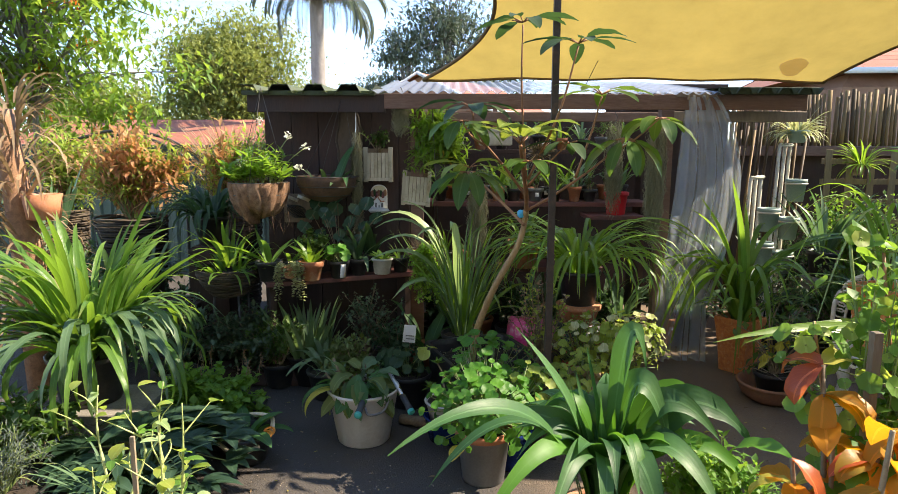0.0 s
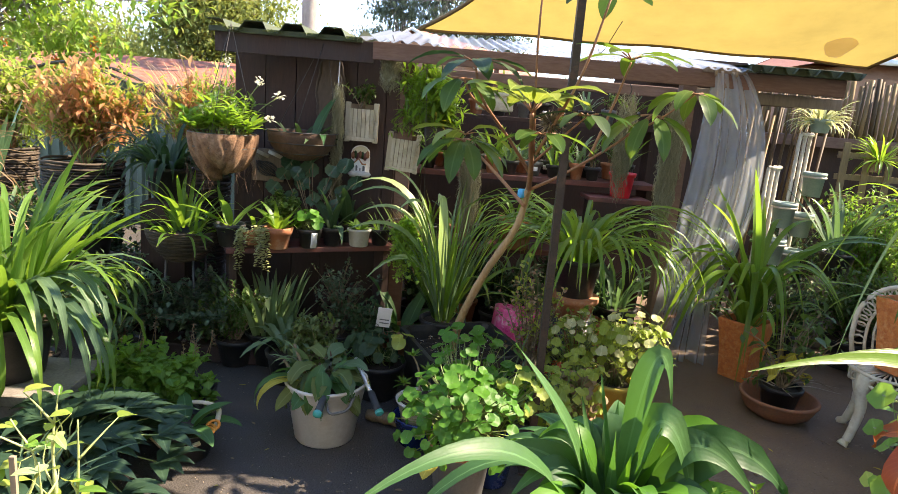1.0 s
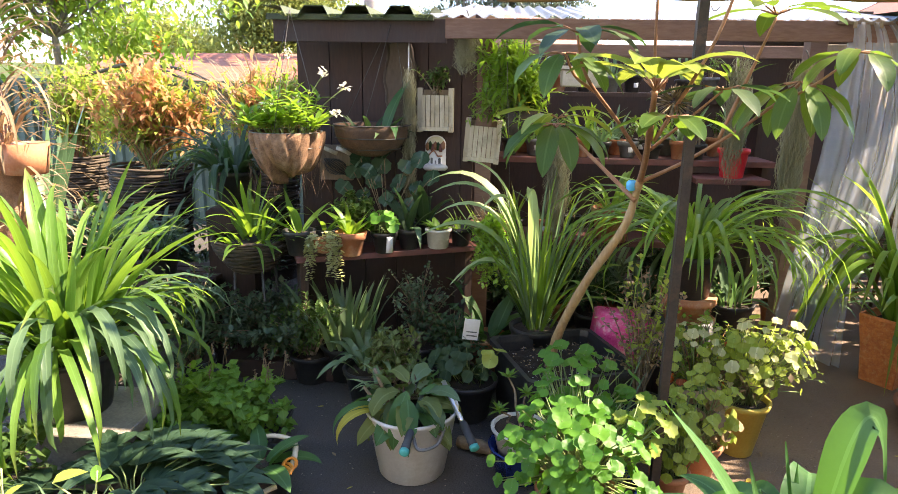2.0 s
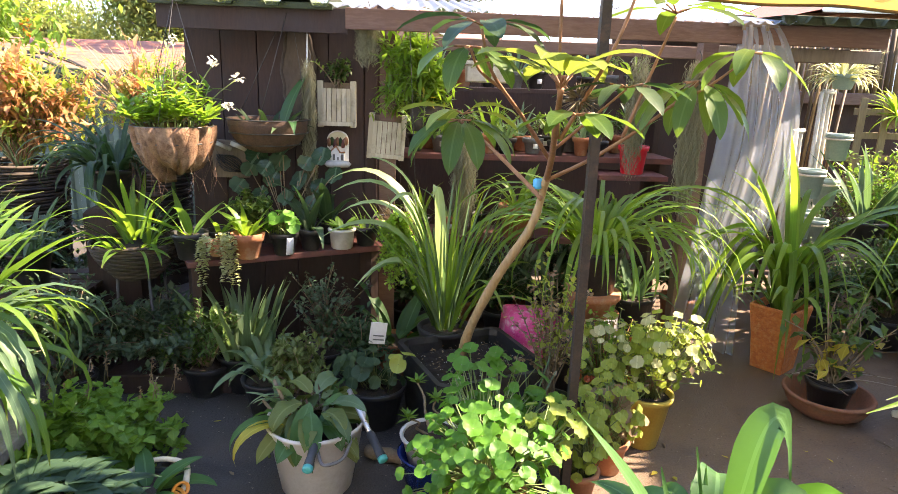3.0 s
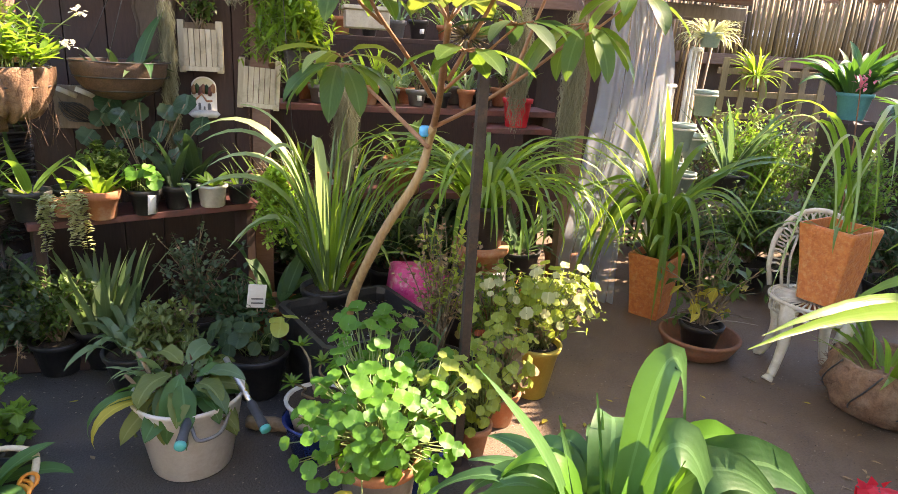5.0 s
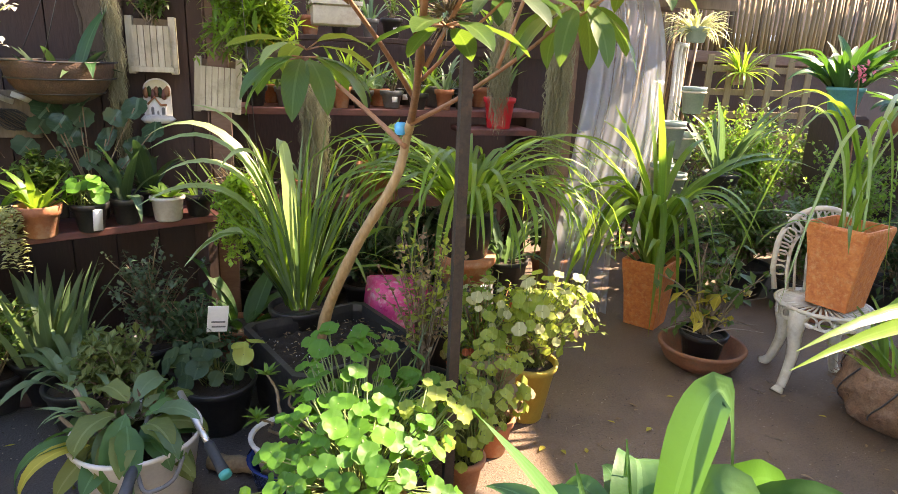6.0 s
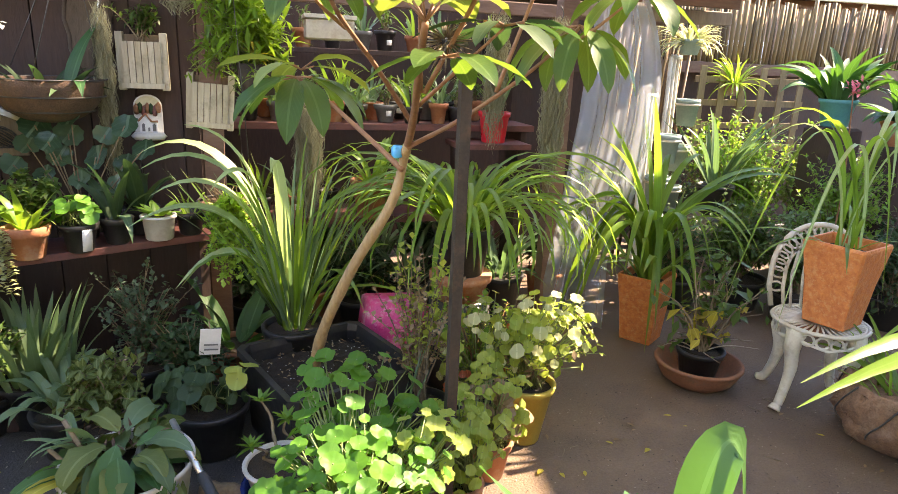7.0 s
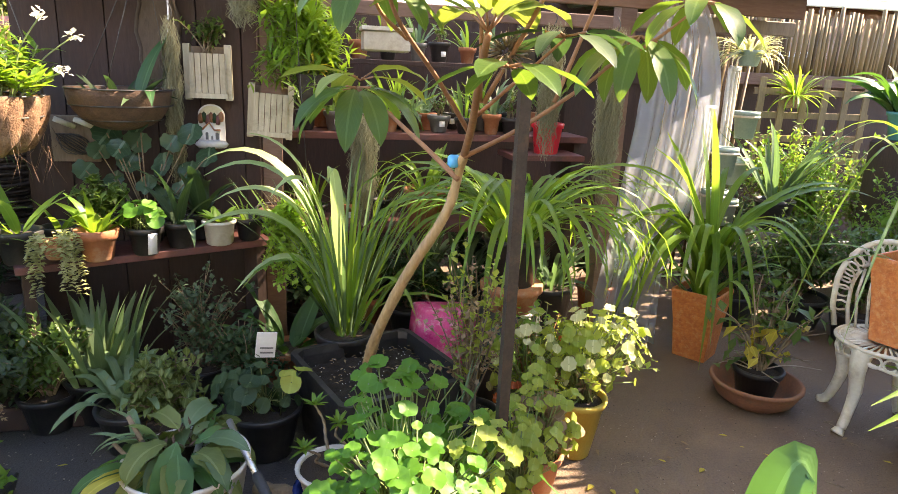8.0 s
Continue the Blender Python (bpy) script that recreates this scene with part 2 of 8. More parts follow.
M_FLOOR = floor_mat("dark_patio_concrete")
M_GRIT = solid_mat("grit_crumbs", (0.04, 0.03, 0.022), (0.34, 0.27, 0.2), 0.9, 40, 0.2, vary=1.2)
M_GROUND = solid_mat("dry_grass_ground", (0.05, 0.07, 0.02), (0.13, 0.13, 0.05), 0.95, 0.6, 0.3, vary=0.0)
M_SOIL = solid_mat("potting_soil", (0.014, 0.009, 0.006), (0.06, 0.042, 0.028), 0.95, 60, 0.8, fine=220)
M_TERRADARK = solid_mat("weathered_brown_terracotta", (0.2, 0.085, 0.045), (0.34, 0.15, 0.08), 0.85, 11, 0.3, stains=(0.16, 0.11, 0.07), stain_scale=8)
M_TERRA = solid_mat("terracotta", (0.34, 0.12, 0.055), (0.5, 0.21, 0.1), 0.8, 9, 0.2, stains=(0.46, 0.32, 0.22), stain_scale=7)
M_ORANGE = solid_mat("textured_orange_glaze", (0.5, 0.1, 0.025), (0.74, 0.26, 0.07), 0.55, 26, 1.0, stains=(0.72, 0.36, 0.15), stain_scale=42, fine=60)
M_BLACK = solid_mat("black_plastic", (0.012, 0.012, 0.013), (0.035, 0.034, 0.033), 0.42, 8, 0.08, stains=(0.06, 0.055, 0.048), stain_scale=6)
M_WHITEPL = solid_mat("off_white_plastic", (0.5, 0.48, 0.43), (0.68, 0.66, 0.6), 0.45, 6, 0.06, stains=(0.45, 0.4, 0.32), stain_scale=5)
M_CREAMPAINT = solid_mat("cream_painted_metal", (0.55, 0.5, 0.38), (0.74, 0.7, 0.56), 0.45, 14, 0.12, stains=(0.42, 0.34, 0.22), stain_scale=9)
M_GREYPL = solid_mat("grey_plastic", (0.1, 0.1, 0.1), (0.2, 0.2, 0.19), 0.5, 8, 0.1)
M_BLUE = solid_mat("blue_glaze", (0.008, 0.02, 0.1), (0.02, 0.05, 0.22), 0.2, 8, 0.05)
M_TEAL = solid_mat("teal_plastic", (0.06, 0.28, 0.28), (0.12, 0.42, 0.4), 0.5, 8, 0.08)
M_YELLOWPOT = solid_mat("ochre_glaze", (0.42, 0.3, 0.05), (0.6, 0.45, 0.1), 0.5, 8, 0.15)
M_REDPOT = solid_mat("red_plastic", (0.65, 0.01, 0.02), (0.85, 0.03, 0.05), 0.35, 8, 0.05)
M_PINK = solid_mat("pink_printed_bag", (0.65, 0.03, 0.2), (0.85, 0.1, 0.32), 0.35, 10, 0.1, stains=(0.8, 0.6, 0.62), stain_scale=16)
M_GREENPL = solid_mat("pale_green_plastic", (0.22, 0.32, 0.27), (0.36, 0.46, 0.4), 0.5, 8, 0.06)
M_MAROON = solid_mat("maroon_painted_board", (0.1, 0.035, 0.03), (0.2, 0.075, 0.06), 0.6, 5, 0.2, stains=(0.06, 0.04, 0.04), stain_scale=5, stretch=(0.25, 1, 1))
M_HUT = solid_mat("dark_brown_stained_board", (0.032, 0.018, 0.014), (0.075, 0.042, 0.031), 0.75, 4, 0.25, stains=(0.04, 0.03, 0.028), stain_scale=3, stretch=(1, 1, 0.15))
M_BEAM = solid_mat("weathered_brown_beam", (0.14, 0.075, 0.05), (0.27, 0.17, 0.12), 0.75, 6, 0.3, stretch=(0.15, 1, 1))
M_TIMBER = solid_mat("weathered_grey_timber", (0.15, 0.11, 0.07), (0.34, 0.26, 0.18), 0.85, 10, 0.3, stretch=(1, 1, 0.15))
M_PALEWOOD = solid_mat("pale_bleached_wood", (0.4, 0.34, 0.22), (0.62, 0.56, 0.41), 0.75, 14, 0.3, stains=(0.3, 0.26, 0.17), stain_scale=9, stretch=(1, 1, 0.12))
M_LATTICE = solid_mat("yellowed_lattice_timber", (0.17, 0.12, 0.06), (0.34, 0.25, 0.13), 0.8, 10, 0.3, stretch=(1, 1, 0.2))
M_BAMBOO = solid_mat("aged_bamboo", (0.085, 0.05, 0.018), (0.25, 0.16, 0.06), 0.7, 12, 0.2, stretch=(1, 1, 0.1), vary=0.7)
M_POLE = solid_mat("dark_painted_steel", (0.03, 0.02, 0.016), (0.075, 0.052, 0.04), 0.5, 6, 0.15, stains=(0.12, 0.06, 0.035), stain_scale=9)
M_WIRE = solid_mat("dark_wire", (0.05, 0.05, 0.045), (0.12, 0.11, 0.1), 0.5, 20, 0.1, metal=0.6)
M_COIR = solid_mat("brown_coir", (0.1, 0.05, 0.026), (0.36, 0.2, 0.11), 0.95, 30, 1.0, stains=(0.42, 0.27, 0.17), stain_scale=9, fine=160)
M_PLAQUESKY = solid_mat("painted_pale_sky", (0.5, 0.48, 0.3), (0.68, 0.64, 0.42), 0.4, 30, 0.1)
M_COIRDARK = solid_mat("dark_brown_coir", (0.06, 0.035, 0.022), (0.17, 0.1, 0.06), 0.95, 22, 0.8, fine=160)
M_WICKER = solid_mat("weathered_wicker", (0.03, 0.022, 0.015), (0.1, 0.073, 0.048), 0.85, 20, 0.3)
M_MOSSTIN = solid_mat("mossy_green_roof_sheet", (0.035, 0.05, 0.028), (0.08, 0.1, 0.05), 0.85, 5, 0.4, stains=(0.1, 0.11, 0.04), stain_scale=4)
M_FENCE = solid_mat("green_steel_fence", (0.06, 0.1, 0.085), (0.1, 0.15, 0.125), 0.5, 3, 0.05)
M_TILE = solid_mat("red_roof_tile", (0.3, 0.1, 0.06), (0.4, 0.16, 0.095), 0.8, 3, 0.3)
M_RENDER = solid_mat("cream_rendered_wall", (0.62, 0.55, 0.42), (0.76, 0.69, 0.55), 0.85, 2, 0.2, stains=(0.55, 0.47, 0.35), stain_scale=1.2)
M_BRICK = solid_mat("brown_brick", (0.26, 0.14, 0.09), (0.4, 0.24, 0.16), 0.85, 6, 0.3)
M_ROPE = solid_mat("cream_rope", (0.5, 0.4, 0.26), (0.7, 0.6, 0.42), 0.9, 40, 0.5)
M_CLIP = solid_mat("orange_plastic", (0.8, 0.25, 0.03), (0.9, 0.36, 0.06), 0.4, 10, 0.0)
M_NAVY = solid_mat("dark_grip_rubber", (0.02, 0.025, 0.03), (0.05, 0.055, 0.06), 0.6, 20, 0.1)
M_GRIPTEAL = solid_mat("teal_grip_cap", (0.02, 0.3, 0.27), (0.05, 0.42, 0.38), 0.45, 20, 0.05)
M_STEEL = solid_mat("brushed_steel", (0.5, 0.5, 0.5), (0.65, 0.65, 0.65), 0.35, 20, 0.05, metal=0.9)
M_PAPER = solid_mat("white_plant_label", (0.7, 0.7, 0.68), (0.85, 0.85, 0.83), 0.6, 10, 0.0)
M_INK = solid_mat("grey_print", (0.12, 0.12, 0.12), (0.2, 0.2, 0.2), 0.7, 10, 0.0)
M_SKYBLUE = solid_mat("blue_tie", (0.05, 0.4, 0.7), (0.1, 0.5, 0.8), 0.5, 10, 0.0)
M_SLAB = solid_mat("grey_concrete_block", (0.16, 0.14, 0.12), (0.32, 0.29, 0.25), 0.9, 10, 0.5, stains=(0.1, 0.09, 0.08))
M_CERAMIC = solid_mat("painted_ceramic", (0.6, 0.6, 0.56), (0.75, 0.74, 0.68), 0.3, 12, 0.05)


def sheet_mat(name, col, through, clear, rough, gloss):
    """A thin sheet that lets light through: cloth, clear or ribbed plastic."""
    m, nt, b = material(name)
    g = grain(nt, 6, 5)
    c = ramp(nt, maths(nt, "ADD", maths(nt, "MULTIPLY", g, 0.8), maths(nt, "MULTIPLY", grain(nt, 300, 2), 0.2)), ((0.3, tuple(x * 0.8 for x in col)), (0.7, col))).outputs[0]
    nt.links.new(c, b.inputs["Base Color"])
    b.inputs["Roughness"].default_value = rough
    b.inputs["Specular IOR Level"].default_value = gloss
    bump(nt, b, g, 0.2, 0.01)
    tl = nt.nodes.new("ShaderNodeBsdfTranslucent")
    nt.links.new(c, tl.inputs[0])
    tp = nt.nodes.new("ShaderNodeBsdfTransparent")
    m1, m2 = nt.nodes.new("ShaderNodeMixShader"), nt.nodes.new("ShaderNodeMixShader")
    m1.inputs[0].default_value, m2.inputs[0].default_value = through, clear
    nt.links.new(b.outputs[0], m1.inputs[1])
    nt.links.new(tl.outputs[0], m1.inputs[2])
    nt.links.new(m1.outputs[0], m2.inputs[1])
    nt.links.new(tp.outputs[0], m2.inputs[2])
    nt.links.new(m2.outputs[0], nt.nodes["Material Output"].inputs[0])
    return m


M_SAIL = sheet_mat("yellow_shade_cloth", (0.6, 0.44, 0.12), 0.38, 0.0, 0.9, 0.05)
M_SAILPATCH = sheet_mat("peach_patch_cloth", (0.9, 0.62, 0.45), 0.4, 0.45, 0.85, 0.1)
M_SAILEDGE = solid_mat("brown_hem_webbing", (0.12, 0.07, 0.03), (0.22, 0.14, 0.06), 0.85, 30, 0.2)
M_POLY = sheet_mat("clear_ribbed_roofing", (0.6, 0.66, 0.76), 0.5, 0.6, 0.3, 0.6)
M_DRAPE = sheet_mat("clear_plastic_sheet", (0.84, 0.91, 1.0), 0.3, 0.67, 0.05, 1.0)


# ---- mesh helpers ----
class Geo:
    """Collects faces for one mesh."""

    def __init__(self):
        self.v, self.f, self.uv = [], [], []

    def add(self, vs, fs, uvs=None):
        o = len(self.v)
        self.v += [tuple(p) for p in vs]
        for face in fs:
            self.f.append([o + i for i in face])
            self.uv += [uvs[i] if uvs else (0.25, 0.5) for i in face]

    def mesh(self, name, mat, smooth=True):
        me = bpy.data.meshes.new(name)
        me.from_pydata(self.v, [], self.f)
        layer = me.uv_layers.new(name="UVMap")
        layer.data.foreach_set("uv", np.array(self.uv, dtype=np.float32).ravel())
        me.polygons.foreach_set("use_smooth", np.full(len(self.f), smooth))
        me.materials.append(mat)
        return me


def thing(name, place, label, category, group="", rz=0.0, kind=""):
    ob = new(name)
    ob.empty_display_size = 0.05
    ob.matrix_basis = pose(*place, 0, 0, rz)
    return tagged(ob, label, category, group, kind)


def part(name, g, mat, parent, label="", smooth=True, kind=""):
    ob = new(name, g.mesh(name, mat, smooth))
    ob.parent = parent
    return tagged(ob, label, "", "", kind)


def solo(name, g, mat, label, category, place=(0, 0, 0), group="", kind="", smooth=True, rz=0.0):
    ob = new(name, g.mesh(name, mat, smooth))
    ob.matrix_basis = pose(*place, 0, 0, rz)
    return tagged(ob, label, category, group, kind)


def box(g, c, s, turn=None, taper=1.0):
    """A box with slightly eased edges; taper narrows its foot."""
    e = min(s) * 0.08
    hx, hy, hz = (k / 2 for k in s)
    vs = []
    for z, i in ((-hz, e), (-hz + e, 0), (hz - e, 0), (hz, e)):
        k = taper + (1 - taper) * (z + hz) / (2 * hz)
        for sx, sy in ((-1, -1), (1, -1), (1, 1), (-1, 1)):
            p = Vector((sx * (hx * k - i), sy * (hy * k - i), z))
            vs.append(Vector(c) + (turn @ p if turn else p))
    fs = [(3, 2, 1, 0), (12, 13, 14, 15)]
    for r in range(3):
        for i in range(4):
            fs.append((4 * r + i, 4 * r + (i + 1) % 4, 4 * r + 4 + (i + 1) % 4, 4 * r + 4 + i))
    g.add(vs, fs)
    return g


def plate(g, outline, depth, y=0.0):
    """A flat piece with this outline in x and z, as thick as depth."""
    n = len(outline)
    g.add([(x, y, zz) for x, zz in outline] + [(x, y + depth, zz) for x, zz in outline], [tuple(range(n)), tuple(range(2 * n - 1, n - 1, -1))] + [((i + 1) % n, i, n + i, n + (i + 1) % n) for i in range(n)])
    return g


def lathe(g, profile, seg=28, c=(0, 0, 0), wob=0.0):
    n = len(profile)
    vs = []
    for i in range(seg):
        a = 2 * math.pi * i / seg
        k = 1 + wob * noise.noise((math.cos(a) * 1.5, math.sin(a) * 1.5, c[0] * 7))
        for r, z in profile:
            vs.append((c[0] + r * k * math.cos(a), c[1] + r * k * math.sin(a), c[2] + z))
    fs = []
    for i in range(seg):
        for j in range(n - 1):
            a, b = i * n + j, ((i + 1) % seg) * n + j
            fs.append((a, b, b + 1, a + 1))
    g.add(vs, fs)
    return g


def tube(g, pts, radii, sides=6):
    pts = [Vector(p) for p in pts]
    if not isinstance(radii, (list, tuple)):
        radii = [radii] * len(pts)
    vs, fs = [], []
    ref = Vector((0.3, 0.2, 0.93))
    for i, p in enumerate(pts):
        d = (pts[min(i + 1, len(pts) - 1)] - pts[max(i - 1, 0)]).normalized()
        u = d.cross(ref if abs(d.dot(ref)) < 0.95 else Vector((1, 0, 0))).normalized()
        w = d.cross(u)
        for k in range(sides):
            a = 2 * math.pi * k / sides
            vs.append(p + (u * math.cos(a) + w * math.sin(a)) * radii[i])
    for i in range(len(pts) - 1):
        for k in range(sides):
            a, b = i * sides + k, i * sides + (k + 1) % sides
            fs.append((a, b, b + sides, a + sides))
    fs.append(tuple(range(sides))[::-1])
    fs.append(tuple(range(len(vs) - sides, len(vs))))
    g.add(vs, fs)
    return g


def curve(points, n=12):
    """A smooth line through the points."""
    p = [Vector(q) for q in points]
    p = [p[0] * 2 - p[1]] + p + [p[-1] * 2 - p[-2]]
    out = []
    for i in range(1, len(p) - 2):
        for k in range(n):
            t = k / n
            out.append(0.5 * ((2 * p[i]) + (p[i + 1] - p[i - 1]) * t + (2 * p[i - 1] - 5 * p[i] + 4 * p[i + 1] - p[i + 2]) * t * t + (3 * p[i] - p[i - 1] - 3 * p[i + 1] + p[i + 2]) * t ** 3))
    out.append(p[-2])
    return out


STRAP = lambda s: min(1.0, 0.55 + s * 2.2) * (1 - s ** 5) + 0.03
SWORD = lambda s: min(1.0, 0.6 + s * 2) * (1 - s ** 3) + 0.02
OVAL = lambda s: math.sin(math.pi * min(1, s ** 0.85)) ** 0.75 * 0.98 + 0.02
LANCE = lambda s: math.sin(math.pi * min(1, s ** 0.6)) ** 0.9 * 0.98 + 0.02
LILYLEAF = lambda s: min(1.0, 0.3 + 1.5 * s) * max(0.0, 1 - (max(0.0, s - 0.4) / 0.6) ** 1.45) + 0.012
ELLIP = lambda s: math.sin(math.pi * min(1, s ** 0.92)) ** 0.72 * 0.98 + 0.015


def blade(g, p, az, el, length, width, shape=STRAP, n=9, bend=1.2, fold=0.2, roll=0.0, wave=0.0, power=1.4, kink=0.0, sway=0.0):
    """One leaf from p, leaving at azimuth az and elevation el (radians), bending over by bend along its length."""
    p = Vector(p)
    vs, uvs, fs = [], [], []
    step = length / n
    ph = p.x * 37 + p.y * 53 + az * 7
    for i in range(n + 1):
        s = i / n
        e = el - bend * s ** power - (kink if s > 0.55 else 0.0)
        a = az + sway * s * s
        d = Vector((math.cos(a) * math.cos(e), math.sin(a) * math.cos(e), math.sin(e)))
        side = Vector((-math.sin(a), math.cos(a), 0))
        up = side.cross(d) * -1
        if roll:
            r = roll * (0.4 + 0.6 * s)
            side, up = side * math.cos(r) + up * math.sin(r), up * math.cos(r) - side * math.sin(r)
        w = width / 2 * shape(s)
        lift = fold * w
        wv = wave * width * math.sin(s * 17 + ph)
        vs += [p - side * w + up * (lift + wv), p + up * 0, p + side * w + up * (lift - wv * 0.8)]
        uvs += [(0, s), (0.5, s), (1, s)]
        if i < n:
            q = 3 * i
            fs += [(q, q + 1, q + 4, q + 3), (q + 1, q + 2, q + 5, q + 4)]
            p = p + d * step
    g.add(vs, fs, uvs)
    return p


def ribbon(g, pts, width, shape=LANCE, fold=0.22, roll=0.0, wave=0.0):
    """One leaf along a line of points."""
    vs, uvs, fs = [], [], []
    n = len(pts) - 1
    for i, p in enumerate(pts):
        s = i / n
        d = (pts[min(n, i + 1)] - pts[max(0, i - 1)]).normalized()
        side = d.cross(Vector((0, 0, 1)))
        side = side.normalized() if side.length > 0.02 else Vector((1, 0, 0))
        up = side.cross(d)
        if roll:
            side, up = side * math.cos(roll) + up * math.sin(roll), up * math.cos(roll) - side * math.sin(roll)
        w = width / 2 * shape(s)
        wv = wave * width * math.sin(s * 15 + p.x * 40)
        vs += [p - side * w + up * (fold * w + wv), p, p + side * w + up * (fold * w - wv)]
        uvs += [(0, s), (0.5, s), (1, s)]
        if i < n:
            q = 3 * i
            fs += [(q, q + 1, q + 4, q + 3), (q + 1, q + 2, q + 5, q + 4)]
    g.add(vs, fs, uvs)
    return g


def arch_leaf(base, tip, rise, width, shape=LANCE, n=14, roll=0.0, lean=0.5, fold=0.22, wave=0.0):
    """A leaf that leaves base, rises to about rise and comes down to tip."""
    b, t = Vector(base), Vector(tip)
    c1 = b + (t - b) * (0.12 * lean * 2)
    c1.z = b.z + (rise - b.z) * 0.9
    c2 = b + (t - b) * (0.4 + 0.3 * lean)
    c2.z = rise * 1.08
    pts = []
    for i in range(n + 1):
        s = i / n
        pts.append(b * (1 - s) ** 3 + c1 * 3 * s * (1 - s) ** 2 + c2 * 3 * s * s * (1 - s) + t * s ** 3)
    return ribbon(Geo(), pts, width, shape, fold, roll, wave)


def disc_leaf(g, c, normal, r, lobes=0, depth=0.0, cup=0.15, seg=12, spin=0.0):
    """A round leaf with a scalloped or lobed rim."""
    nrm = Vector(normal).normalized()
    u = nrm.cross(Vector((0.31, 0.77, 0.55))).normalized()
    w = nrm.cross(u)
    c = Vector(c)
    vs, uvs = [c - nrm * cup * r], [(0.5, 0.5)]
    for ring in (0.55, 1.0):
        for k in range(seg):
            a0 = 2 * math.pi * k / seg
            a = a0 + spin
            rr = r * (1 - depth * (1 - abs(math.cos(lobes * a0 / 2))) ** 1.5) if lobes else r
            if k == 0:
                rr *= 0.72
            rr = rr * ring if ring == 1.0 else r * ring
            furrow = 0.035 * r * (1 if k % 2 else -1) * (ring < 1)
            lift = nrm * (r * 0.09 * ring * math.sin(3 * a + c.x * 90) + furrow - cup * r * (1 - ring) ** 1.6)
            vs.append(c + (u * math.cos(a) + w * math.sin(a)) * rr + lift)
            uvs.append((0.5 + 0.49 * ring * math.cos(a), 0.5 + 0.49 * ring * math.sin(a)))
    fs = []
    for k in range(seg):
        q = (k + 1) % seg
        fs += [(0, 1 + k, 1 + q), (1 + k, 1 + seg + k, 1 + seg + q, 1 + q)]
    g.add(vs, fs, uvs)


def mini_leaf(g, p, d, length, width):
    """A small folded leaf of four triangles for shrubs."""
    d = Vector(d).normalized()
    side = d.cross(Vector((0, 0, 1)))
    if side.length < 0.05:
        side = Vector((1, 0, 0))
    side.normalize()
    up = side.cross(d)
    p = Vector(p)
    m = p + d * length * 0.5
    g.add([p, m - side * width / 2 + up * width * 0.15, m, m + side * width / 2 + up * width * 0.15, p + d * length - up * length * 0.12],
          [(0, 2, 1), (0, 3, 2), (1, 2, 4), (2, 3, 4)], [(0.5, 0), (0, 0.5), (0.5, 0.5), (1, 0.5), (0.5, 1)])


def rnd(a, b):
    return random.uniform(a, b)


def rdir(up=0.3):
    v = Vector((random.gauss(0, 1), random.gauss(0, 1), random.gauss(0, 1) + up))
    return v.normalized()


def pot_parts(ob, r, h, mat, foot=0.72, rim=0.03, lip=0.008, soil=True, label="", z0=0.0, seg=28):
    """A round pot with a rim and an inside, and its soil."""
    g = Geo()
    rb = r * foot
    t = 0.007
    k = rim / h
    rr = rb + (r - rb) * (1 - k)
    lathe(g, [(0, 0), (rb - 0.006, 0), (rb, 0.006), (rr, h - rim), (rr + lip, h - rim + 0.003), (r + lip, h - 0.003), (r + lip - 0.003, h), (r - t, h), (rr - t, h - rim), (rb + (r - rb) * 0.6 - t, h * 0.6)], seg, (0, 0, z0))
    part("pot", g, mat, ob, label)
    if soil:
        g = Geo()
        lathe(g, [(0, h - rim * 0.7 + 0.012), (r * 0.5, h - rim * 0.7 + 0.006), (r - t - 0.002, h - rim * 0.8)], 18, (0, 0, z0), 0.0)
        part("soil", g, M_SOIL, ob)
    return z0 + h - rim * 0.7


def square_pot(ob, foot, top, h, mat, label=""):
    g = Geo()
    a, b, t = foot / 2, top / 2, 0.012
    rings = [(a, 0), (a + (b - a) * 0.5 - 0.004, h * 0.5), (b, h - 0.012), (b - 0.003, h), (b - t, h), (a + (b - a) * 0.85 - t, h * 0.85)]
    vs, fs = [], []
    for r, z in rings:
        c = r * 0.06
        vs += [(-r + c, -r, z), (r - c, -r, z), (r, -r + c, z), (r, r - c, z), (r - c, r, z), (-r + c, r, z), (-r, r - c, z), (-r, -r + c, z)]
    for j in range(len(rings) - 1):
        for i in range(8):
            fs.append((8 * j + i, 8 * j + (i + 1) % 8, 8 * j + 8 + (i + 1) % 8, 8 * j + 8 + i))
    fs.append(tuple(range(8))[::-1])
    g.add(vs, fs)
    part("pot", g, mat, ob, label, smooth=False)
    g = Geo()
    q = a + (b - a) * 0.86 - t
    g.add([(-q, -q, h * 0.86), (q, -q, h * 0.86), (q, q, h * 0.87), (-q, q, h * 0.86)], [(0, 1, 2, 3)])
    part("soil", g, M_SOIL, ob)
    return h * 0.86


def leaf_parts(ob, blades, mat, name="leaf", label=""):
    for args, kw in blades:
        g = Geo()
        blade(g, *args, **kw)
        part(name, g, mat, ob, label)


